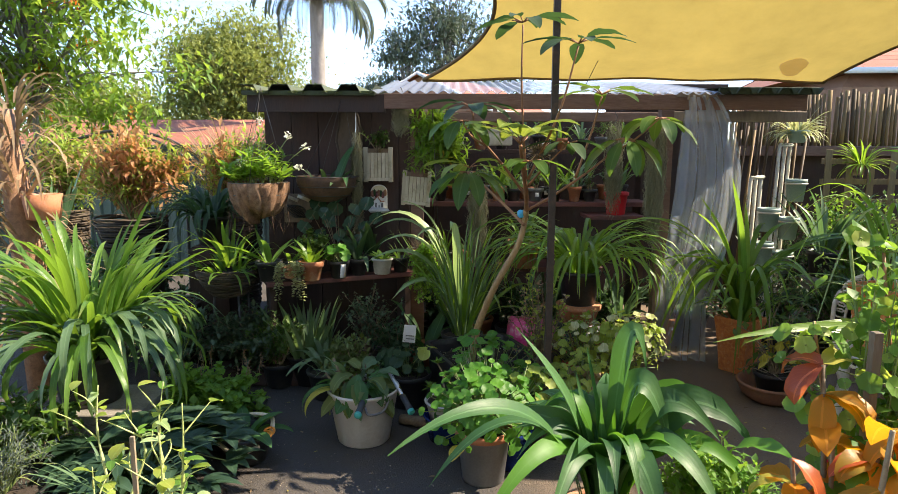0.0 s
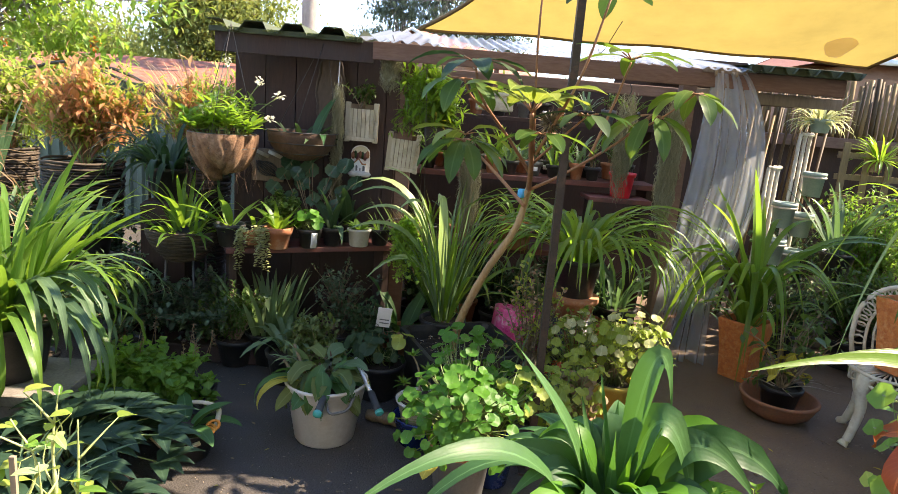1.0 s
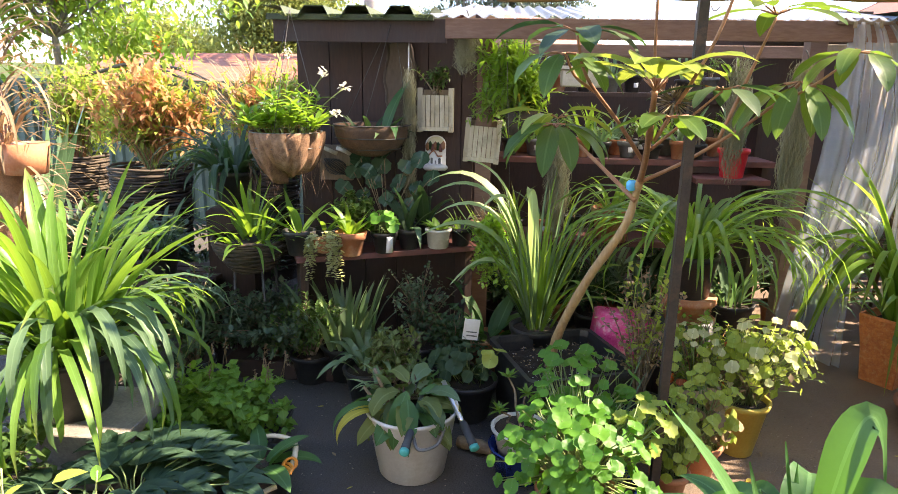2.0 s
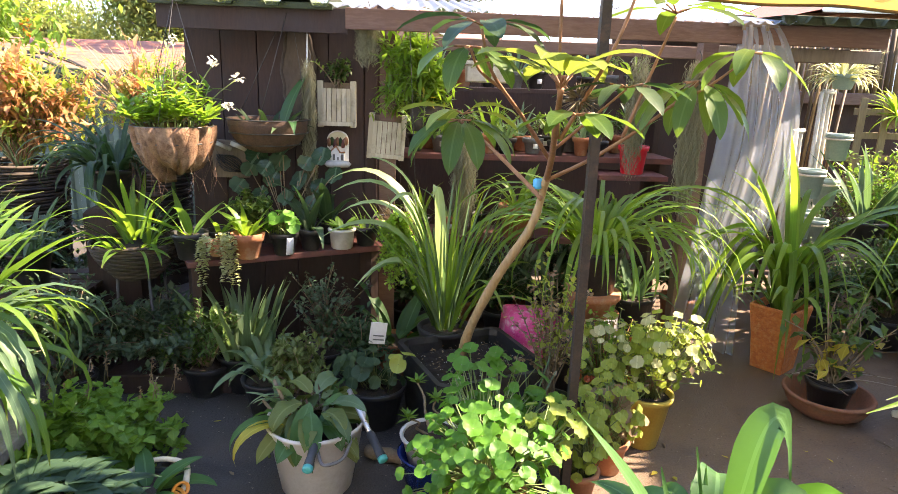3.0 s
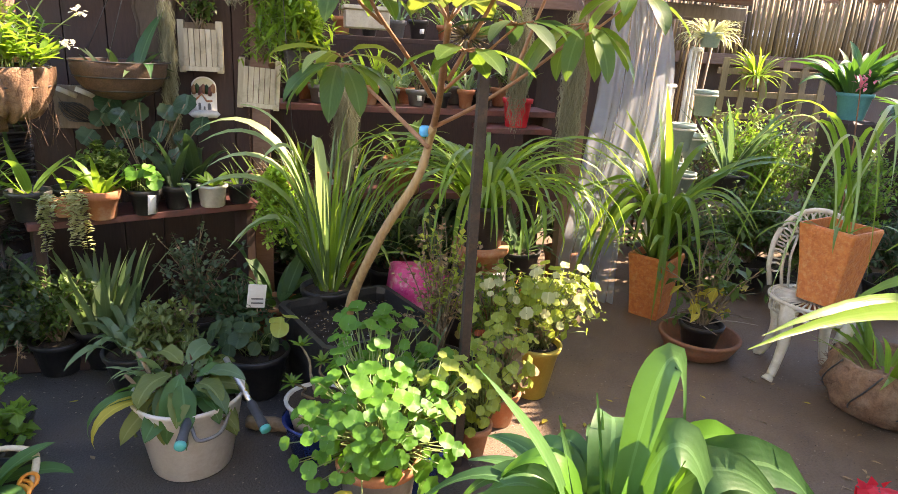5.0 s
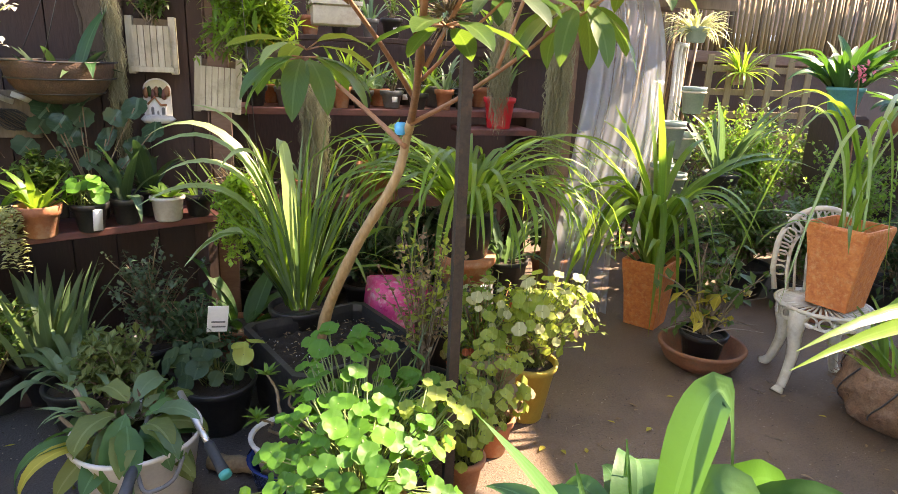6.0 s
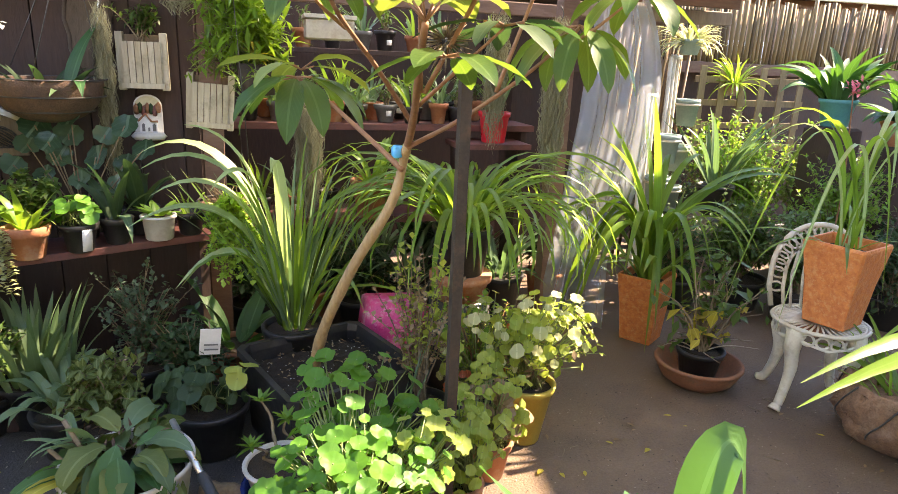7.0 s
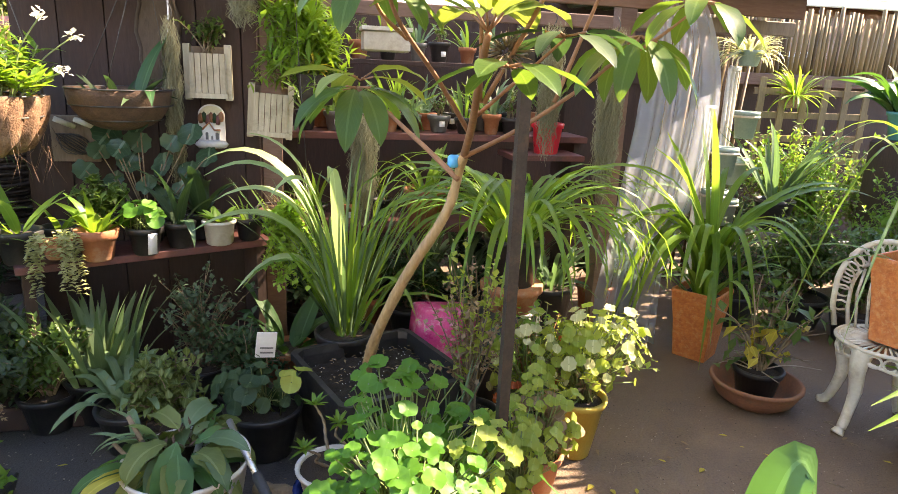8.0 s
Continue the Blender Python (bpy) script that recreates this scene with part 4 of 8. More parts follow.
for i in range(34):
    a, q = rnd(0, 6.28), 0.17 * math.sqrt(random.random())
    top = Vector((math.cos(a) * q * 1.35, math.sin(a) * q * 1.2, z + rnd(0.08, 0.24) * (1.4 - q * 3)))
    foot = Vector((math.cos(a) * q * 0.7, math.sin(a) * q * 0.7, z))
    line = curve([foot, (foot + top) / 2 + Vector((0, 0, 0.02)), top], 5)
    tube(gs, line, 0.003, 4)
    for k in range(12):
        p = line[min(len(line) - 1, 4 + k // 2)]
        blade(gl, p, k * 2.4 + i, rnd(0.0, 0.9), rnd(0.06, 0.11), rnd(0.024, 0.034), LANCE, 4, rnd(0.2, 0.8), 0.3)
for tx, tz in ((0.02, 0.43), (0.2, 0.34), (0.06, 0.2), (0.26, 0.14), (-0.1, 0.18), (0.3, 0.27)):
    top = Vector((tx, rnd(-0.06, 0.05), z + tz))
    tube(gs, curve([(tx * 0.4, 0, z), (tx * 0.6, 0, z + tz * 0.6), top], 5), 0.0028, 4)
    for k in range(int(tz * 30)):
        blade(gl, (tx * (0.5 + 0.02 * k), 0, z + tz * (0.3 + 0.04 * k)), k * 2.4, rnd(0.2, 0.9), 0.06, 0.016, LANCE, 4, 0.4, 0.3)
    for k in range(16):
        mini_leaf(gf, top + rdir() * 0.02, rdir(0.2), 0.024, 0.022)
part("stem_mass", gs, M_STEM, b1, kind="stuff")
part("foliage", gl, M_STRAP_BRIGHT, b1, kind="stuff")
part("bloom", gf, M_PETAL, b1, "cream-white flower heads", kind="stuff")

b2, z = hanging_basket((0.07, 4.63, 1.15), 0.205, 0.17, M_COIRDARK, "brown wire hanging basket with one large upright leaf", (0.19, 4.62, 1.88), wob=0.08)
leaf_parts(b2, [(((0.07, 0, z), 0.6, 1.25, 0.32, 0.13), dict(shape=LANCE, bend=0.5, fold=0.15)), (((0.12, -0.08, z), -1.3, 0.7, 0.2, 0.05), dict(shape=LANCE, bend=2.2))], M_BROAD)
strap_clump(b2, 22, 0.14, z, (0.08, 0.16), (0.02, 0.035), M_DARK, (0.2, 1.3), (0.2, 1.2), shape=LANCE, single=False)

wv = thing("woven_basket", (-0.53, 4.38, 0), "dark woven rattan bowl of trailing plants on an iron stand", "basket")
g = Geo()
for k in range(15):
    t = k / 14
    r = 0.1 + 0.1 * math.sin(math.pi / 2 * t)
    tube(g, [(r * math.cos(a * math.pi / 14), r * math.sin(a * math.pi / 14), 0.58 + 0.17 * t + 0.003 * math.sin(a * 5 + k * 3.1)) for a in range(29)], 0.0075, 5)
part("weave", g, M_WICKER, wv)
part("liner", lathe(Geo(), [(0, 0.585), (0.1, 0.59), (0.19, 0.72), (0.0, 0.72)], 24), M_SOIL, wv)
part("stand", tube(tube(tube(Geo(), [(-0.1, 0, 0.58), (-0.13, 0, 0)], 0.008), [(0.1, 0.06, 0.58), (0.12, 0.08, 0)], 0.008), [(0.08, -0.08, 0.58), (0.1, -0.1, 0)], 0.008), M_WIRE, wv)
strap_clump(wv, 40, 0.14, 0.72, (0.14, 0.34), (0.016, 0.028), M_STRAP, (0.2, 1.3), (0.4, 1.6), single=False)
strap_clump(wv, 16, 0.05, 0.76, (0.3, 0.42), (0.022, 0.03), M_STRAP_BRIGHT, (0.6, 1.4), (0.5, 1.3))


def slat_planter(place, w, h, label, tilt=0.0, n=6):
    ob = thing("wall_planter", place, label, "wall planter", "slatted planters on the shed wall")
    ob.matrix_basis = pose(*place, 0, tilt, 0)
    for sx in (-1, 1):
        part("side_slat", box(Geo(), (sx * (w / 2 - 0.014), 0.01, 0), (0.028, 0.05, h)), M_PALEWOOD, ob, smooth=False)
    for k in range(n):
        x = -w / 2 + 0.036 + (w - 0.072) * k / (n - 1)
        part("slat", box(Geo(), (x, -0.028 + rnd(-0.002, 0.002), -h * 0.06), ((w - 0.072) / (n - 1) - 0.003, 0.01, h * 0.8)), M_PALEWOOD, ob, smooth=False)
    part("rail", box(Geo(), (0, -0.03, -h / 2 + 0.02), (w - 0.03, 0.016, 0.022)), M_PALEWOOD, ob, smooth=False)
    part("back", box(Geo(), (0, 0.03, 0), (w - 0.02, 0.01, h - 0.02)), M_TIMBER, ob, smooth=False)
    return ob


p1 = slat_planter((0.39, 4.81, 1.385), 0.2, 0.24, "pale slatted wooden wall planter with dark green plant")
bush(p1, (0, -0.01, 0.17), (0.12, 0.07, 0.08), 240, 0.035, 16, (0, 0, 0.08), M_BUSH)
p2 = slat_planter((0.655, 4.78, 1.225), 0.2, 0.24, "pale slatted wooden wall planter with a bright sprig", 4)
bush(p2, (0.02, -0.02, 0.16), (0.09, 0.06, 0.07), 60, 0.045, 8, (0, 0, 0.08), M_STRAP_BRIGHT)

pl = thing("house_plaque", (0.39, 4.835, 1.15), "painted ceramic wall plaque with a little white house", "wall plaque")
arch2 = [(-0.058, -0.09), (0.058, -0.09)] + [(0.058 * math.cos(k * math.pi / 12), 0.045 + 0.05 * math.sin(k * math.pi / 12)) for k in range(13)]
part("tile", plate(Geo(), arch2, 0.014, -0.004), M_CERAMIC, pl, smooth=False)
part("painted_sky", plate(Geo(), [(x * 0.9, 0.05 + (zz - 0.05) * 0.85) for x, zz in arch2 if zz > 0.04], 0.004, -0.008), M_PLAQUESKY, pl, "pale yellow painted sky", smooth=False)
for k in range(7):
    part("tree", lathe(Geo(), [(0, 0.03), (0.011, 0.018), (0.013, 0.0), (0.009, -0.016), (0, -0.02)], 8, (-0.045 + 0.015 * k, -0.01, 0.028 + 0.008 * math.sin(k * 2.3)), 0.3), (M_TWIG, M_DARK, M_MAROON)[k % 3], pl)
part("wall", plate(Geo(), [(-0.036, -0.065), (0.036, -0.065), (0.036, -0.02), (0.012, -0.02), (-0.008, 0.012), (-0.036, -0.015)], 0.018, -0.022), M_PAPER, pl, "white cottage wall", smooth=False)
part("roof", tube(Geo(), [(-0.04, -0.026, -0.018), (-0.008, -0.026, 0.014), (0.014, -0.026, -0.019), (0.04, -0.026, -0.019)], 0.005, 5), M_TERRA, pl)
for x, w2, h2 in ((-0.02, 0.012, 0.03), (0.002, 0.008, 0.014), (0.024, 0.014, 0.028)):
    part("window", plate(Geo(), [(x - w2 / 2, -0.062), (x + w2 / 2, -0.062), (x + w2 / 2, -0.062 + h2), (x, -0.057 + h2), (x - w2 / 2, -0.062 + h2)], 0.003, -0.025), M_INK, pl, "dark arched opening", smooth=False)
g = lathe(Geo(), [(0, -0.018), (0.06, -0.016), (0.075, 0.0), (0.06, 0.016), (0, 0.018)], 20, (0, 0, 0))
g.v = [(x, y * 0.5 - 0.022, zz - 0.083) for x, y, zz in g.v]
part("sill", g, M_CERAMIC, pl, "rounded grey base")
pl2 = thing("fern_slab", (-0.18, 4.83, 1.08), "dark timber slab with a wire nest and dry roots", "wall plaque")
part("slab", box(Geo(), (0, 0, 0), (0.19, 0.025, 0.2)), M_TIMBER, pl2, smooth=False)
g = Geo()
for i in range(9):
    tube(g, [(0.06 * math.cos(a * 0.6 + i) * (1 + 0.1 * i % 0.3), -0.03 - 0.01 * math.sin(a + i), -0.02 + 0.045 * math.sin(a * 0.6 + i * 0.7)) for a in range(12)], 0.002, 4)
part("nest", g, M_WIRE, pl2)
for x in (-0.03, 0.05):
    part("bone", box(Geo(), (x, -0.03, 0.07), (0.09, 0.012, 0.022), Euler((0, 0.4, 0)).to_matrix()), M_PALEWOOD, pl2, "pale strip of driftwood")

ob = thing("timber_slab", (0.19, 4.84, 1.54), "oval slab of grey-brown bark hung on the shed wall", "wall plaque")
part("slab", plate(Geo(), [(0.085 * math.cos(k * math.pi / 12) * (1 + 0.08 * math.sin(k * 2.3)), 0.24 * math.sin(k * math.pi / 12) * (1 + 0.05 * math.sin(k * 1.7))) for k in range(24)], 0.018, -0.005), M_BARKBOARD, ob, smooth=False)
part("rim", tube(Geo(), [(0.085 * math.cos(k * math.pi / 12) * (1 + 0.08 * math.sin(k * 2.3)), 0.0, 0.24 * math.sin(k * math.pi / 12) * (1 + 0.05 * math.sin(k * 1.7))) for k in range(25)], 0.01, 6), M_BARKBOARD, ob, "rough bark rim")
part("hanging_hook", tube(Geo(), curve([(0.05, -0.03, 0.2), (0.05, -0.04, 0.05), (0.04, -0.05, -0.05), (0.06, -0.06, -0.06)], 6), 0.004, 5), M_STEEL, ob, "bright metal hook")
moss("hanging_moss", (0.26, 4.7, 1.62), 0.9, 0.02, 260, "long grey beard of hanging moss beside the shed wall")
moss("hanging_moss", (0.56, 4.66, 1.86), 0.3, 0.05, 260, "grey moss tuft hanging from the shed beam")
moss("hanging_moss", (1.08, 4.85, 1.25), 0.62, 0.055, 420, "pale hanging moss beard in the open shed")
moss("hanging_moss", (2.27, 4.68, 1.68), 0.9, 0.05, 560, "thick pale beard of moss hanging on a post")
moss("hanging_moss", (2.05, 4.95, 1.7), 0.75, 0.05, 260, "thin grey moss strands hanging in the shed")

bg = thing("rex_begonia", (0.15, 4.58, 0.682), "dark begonia with large round silvery leaves on tall stems", "potted plant")
pot_parts(bg, 0.07, 0.1, M_BLACK)
for dx, dy, dz, r in ((-0.1, -0.2, 0.46, 0.062), (0.03, -0.2, 0.52, 0.068), (-0.03, -0.18, 0.34, 0.055), (0.1, -0.18, 0.33, 0.06), (-0.15, -0.15, 0.38, 0.05), (0.14, -0.16, 0.42, 0.05), (0.04, -0.22, 0.25, 0.05), (0.2, -0.14, 0.3, 0.05), (-0.1, -0.16, 0.26, 0.045), (0.22, -0.18, 0.46, 0.06), (0.0, -0.14, 0.42, 0.06), (0.17, -0.2, 0.22, 0.055), (-0.2, -0.18, 0.3, 0.055), (0.28, -0.16, 0.36, 0.055), (-0.05, -0.24, 0.4, 0.05)):
    g = Geo()
    dx, dy = dx - 0.04, dy + 0.22
    disc_leaf(g, (dx, dy, dz), (rnd(-0.6, 0.6), -0.7, 0.6), r * 1.0, 10, 0.1, 0.3, 20, rnd(0, 6))
    part("leaf", g, M_BEGONIA, bg)
    part("stem", tube(Geo(), curve([(0, 0, 0.08), (dx * 0.5, dy * 0.3, dz * 0.6), (dx, dy, dz)], 5), 0.0026, 5), M_WOODSTEM, bg)

# orchid mass and hanging pots right of the closed wall
wo = thing("hanging_orchid", (0.86, 4.72, 1.42), "bushy bright green orchid hanging in a wire basket", "hanging plant")
part("basket", lathe(Geo(), [(0, -0.16), (0.07, -0.15), (0.09, -0.02), (0.08, -0.02), (0, -0.03)], 18), M_WICKER, wo)
part("hanger", tube(Geo(), [(0, 0, 0), (0, -0.1, 0.42)], 0.003, 4), M_WIRE, wo)
bush(wo, (-0.08, -0.04, 0.1), (0.24, 0.14, 0.32), 1700, 0.085, 70, (0, 0, -0.04), M_STRAP_BRIGHT, M_STEM, 0.1, 0.24)
bush(wo, (0.02, -0.02, -0.1), (0.16, 0.12, 0.16), 420, 0.05, 26, (0, 0, -0.04), M_BUSH, M_STEM, 0.2, 0.4)
bush(wo, (-0.02, -0.12, 0.02), (0.04, 0.04, 0.06), 34, 0.06, 5, (0, -0.05, -0.04), M_YELLOW, M_STEM, 0.1, 0.25)
hb = thing("wire_pot", (0.72, 4.5, 0.0), "hanging bowl of dry twigs over bright frilly maidenhair", "hanging plant")
part("bowl", lathe(Geo(), [(0, 0.74), (0.08, 0.76), (0.12, 0.84), (0.11, 0.84), (0.0, 0.8)], 22), M_COIR, hb)
part("ring", tube(Geo(), [(0.125 * math.cos(a * 0.2618), 0.125 * math.sin(a * 0.2618), 0.85) for a in range(25)], 0.004, 5), M_WIRE, hb)
part("hanger", tube(Geo(), [(0.1, 0, 0.85), (0.05, 0.1, 1.8)], 0.002, 4), M_WIRE, hb)
g = Geo()
for i in range(40):
    a = rnd(0, 6.28)
    tube(g, [(rnd(-0.05, 0.05), rnd(-0.05, 0.05), 0.82), (math.cos(a) * 0.1, math.sin(a) * 0.1, rnd(0.84, 0.93))], 0.002, 3)
part("twig_mass", g, M_DRY, hb, kind="stuff")
bush(hb, (0.02, -0.14, 0.68), (0.15, 0.1, 0.22), 3600, 0.024, 60, (0.0, -0.1, 0.78), M_FERN, M_STEM, 0.4, 0.85, 0.3)

# pots crowding the shed shelves
KINDS = [(M_BLACK, "black plastic pot of orchid leaves"), (M_TERRA, "terracotta pot of small green leaves"), (M_BLACK, "black nursery pot of upright orchid leaves"), (M_GREYPL, "grey pot with sparse green leaves")]
for row, (y, zz, xs2, big) in enumerate(((5.28, 1.08, [0.8 + 0.145 * k for k in range(9)], 1.0), (5.42, 1.08, [0.88 + 0.15 * k for k in range(10)], 1.0), (5.05, 0.64, [0.85, 1.02, 1.2], 1.1), (5.88, 1.435, [0.8 + 0.17 * k for k in range(10)], 1.0))):
    for k, x in enumerate(xs2):
        m, lab = KINDS[(k * 3 + row) % 4]
        ob, z = potted("shed_pot", (x + rnd(-0.02, 0.02), y + rnd(-0.03, 0.03), zz), rnd(0.05, 0.065), rnd(0.09, 0.12), m, lab, group="pots on the shed shelves")
        if k % 3 == 2:
            bush(ob, (0, 0, z + 0.09), (0.07, 0.07, 0.08), 90, 0.03, 8, (0, 0, z), M_BUSH)
        else:
            strap_clump(ob, 14, 0.03, z, (0.12, 0.3), (0.012, 0.024), (M_STRAP, M_STRAP_DARK, M_STRAP_BRIGHT)[k % 3], (0.6, 1.5), (0.3, 1.4), single=False, seg=6)
        if k % 4 == 1:
            part("label", box(Geo(), (rnd(-0.02, 0.02), -0.056, 0.05), (0.03, 0.003, 0.03)), M_PAPER, ob, "white price label")
for k, (x, y) in enumerate(((0.8, 4.95), (1.08, 5.0), (1.34, 4.9), (1.62, 5.0), (1.9, 4.85), (2.14, 4.95), (1.2, 5.35), (1.5, 5.4), (1.8, 5.35), (2.1, 5.3), (2.5, 5.1), (2.75, 5.2))):
    ob, z = potted("floor_pot", (x, y, 0), rnd(0.11, 0.14), rnd(0.2, 0.3), (M_BLACK, M_TERRA, M_BLACK)[k % 3], "dark leafy pot plant on the shed floor", group="pots on the shed floor")
    if k % 2:
        strap_clump(ob, 40, 0.08, z, (0.25, 0.5), (0.018, 0.03), M_STRAP_DARK, (0.5, 1.4), (0.5, 2.0), single=False)
    else:
        bush(ob, (0, 0, z + 0.14), (0.22, 0.2, 0.2), 900, 0.05, 40, (0, 0, z), M_DARK, None, 0.0, 0.55, 0.3)
ob, z = potted("red_pot", (2.12, 5.12, 1.0), 0.085, 0.17, M_REDPOT, "glossy red plastic pot with stiff aloe leaves", foot=0.78)
strap_clump(ob, 9, 0.03, z, (0.18, 0.32), (0.03, 0.045), M_STRAP_DARK, (0.9, 1.5), (0.2, 0.7), shape=SWORD)
plank_shelf("shed_shelf", (2.1, 5.15, 0.985), (0.42, 0.28, 0.03), M_MAROON, "short maroon shelf under a red pot", True)
ob, z = potted("large_terracotta_pot", (1.42, 4.95, 0.64), 0.12, 0.2, M_TERRA, "broad terracotta pot with dark leaves on the low shelf")
strap_clump(ob, 26, 0.06, z, (0.2, 0.36), (0.018, 0.03), M_STRAP, (0.4, 1.4), (0.6, 1.6), single=False)
bx = thing("cream_box", (1.22, 5.2, 1.5), "cream storage box under the clear roof", "box")
part("body", box(Geo(), (0, 0, 0.05), (0.24, 0.16, 0.1)), M_CREAMPAINT, bx, smooth=False)
part("lid", box(Geo(), (0, 0, 0.11), (0.26, 0.18, 0.02)), M_CREAMPAINT, bx, smooth=False)
part("bracket", box(Geo(), (0, 0.06, 0.19), (0.03, 0.03, 0.2)), M_BEAM, bx, smooth=False)

# ---- left of the path ----
st = thing("plant_stand_block", (-0.86, 3.45, 0), "rough grey concrete block under a pot", "block")
part("block", box(Geo(), (0, 0, 0.11), (0.42, 0.36, 0.22)), M_SLAB, st, smooth=False)
part("slab", box(Geo(), (0, 0, 0.245), (0.5, 0.42, 0.05)), M_SLAB, st, smooth=False)
ob, z = potted("cymbidium", (-0.93, 3.45, 0.27), 0.19, 0.26, M_BLACK, "big black pot bursting with sunlit arching strap leaves", foot=0.75)
strap_clump(ob, 46, 0.12, z, (0.6, 0.88), (0.03, 0.046), M_STRAP, (0.95, 1.52), (0.4, 1.7), power=2.0)
strap_clump(ob, 40, 0.12, z, (0.6, 0.88), (0.03, 0.046), M_STRAP, (0.95, 1.52), (0.4, 1.9), power=2.0)
strap_clump(ob, 50, 0.15, z, (0.6, 0.86), (0.028, 0.042), M_STRAP, (0.7, 1.35), (2.3, 3.6), power=1.35)
# half the drooping leaves are darker, painting in the shade low down
strap_clump(ob, 50, 0.15, z, (0.6, 0.86), (0.028, 0.042), M_STRAP_DARK, (0.7, 1.35), (2.3, 3.6), power=1.35)

mt = thing("mint_tray", (-0.4, 3.62, 0), "low tray overflowing with bright mint leaves", "potted plant")
part("tray", box(Geo(), (0, 0, 0.05), (0.5, 0.5, 0.1), taper=0.9), M_BLACK, mt, smooth=False)
bush(mt, (-0.02, 0.0, 0.16), (0.34, 0.36, 0.19), 5200, 0.046, 130, (0, 0, 0.08), M_MINT, M_STEM, 0.0, 0.95, 0.4)
g = Geo()
for i in range(14):
    a = rnd(0, 6.28)
    p = Vector((math.cos(a) * 0.25, math.sin(a) * 0.12 + 0.16, 0.22))
    q = p + Vector((rnd(-0.04, 0.04), rnd(-0.04, 0.04), rnd(0.1, 0.2)))
    tube(g, [p, q], 0.002, 3)
    for k in range(14):
        mini_leaf(g, q - Vector((0, 0, rnd(0, 0.06))), rdir(), 0.014, 0.01)
part("spent_bloom", g, M_DRY, mt, "spent brown flower spikes", kind="stuff")

hl = thing("hellebore", (-0.42, 3.0, 0), "dark hellebore clump with fingered leaves in a tub", "potted plant")
pot_parts(hl, 0.17, 0.16, M_BLACK)
for i in range(44):
    a, q = rnd(0, 6.28), rnd(0.06, 0.34)
    c = Vector((math.cos(a) * q, math.sin(a) * q, rnd(0.24, 0.38) - q * 0.3))
    g = Geo()
    for k in range(5):
        blade(g, c, a + (k - 2) * 0.55, 0.25, rnd(0.13, 0.19), 0.068, LANCE, 5, 0.9, 0.3)
    part("leaf", g, M_HELLE, hl)
    part("stalk", tube(Geo(), [(0, 0, 0.13), c * 0.55 + Vector((0, 0, 0.12)), c], 0.003, 4), M_STEM, hl)

rp = thing("rope_handled_pot", (-0.115, 3.34, 0), "black tub with cream rope handles and a broad-leaved plant", "potted plant")
z = pot_parts(rp, 0.13, 0.2, M_BLACK)
rp.scale = (1, 1, 0.75)
part("handle", tube(Geo(), curve([(-0.13, 0.05, 0.2), (-0.02, 0.12, 0.25), (0.1, 0.1, 0.24), (0.13, -0.02, 0.19)], 8), 0.012, 8), M_ROPE, rp, "cream rope handle")
part("handle", tube(Geo(), curve([(-0.12, -0.09, 0.18), (0.0, -0.16, 0.14), (0.1, -0.12, 0.17)], 8), 0.012, 8), M_ROPE, rp, "cream rope handle")
g = Geo()
for k in range(3):
    tube(g, [(0.12 + 0.025 * math.cos(a * 0.5 + k), -0.02 + 0.03 * math.sin(a * 0.5) - 0.02 * k, 0.21 + 0.012 * math.sin(a * 0.5 + 2 * k)) for a in range(14)], 0.007, 6)
part("knot", g, M_CLIP, rp, "orange cord knot")
strap_clump(rp, 9, 0.05, z, (0.16, 0.26), (0.06, 0.085), M_BROAD, (0.2, 1.2), (0.5, 1.3), shape=OVAL)

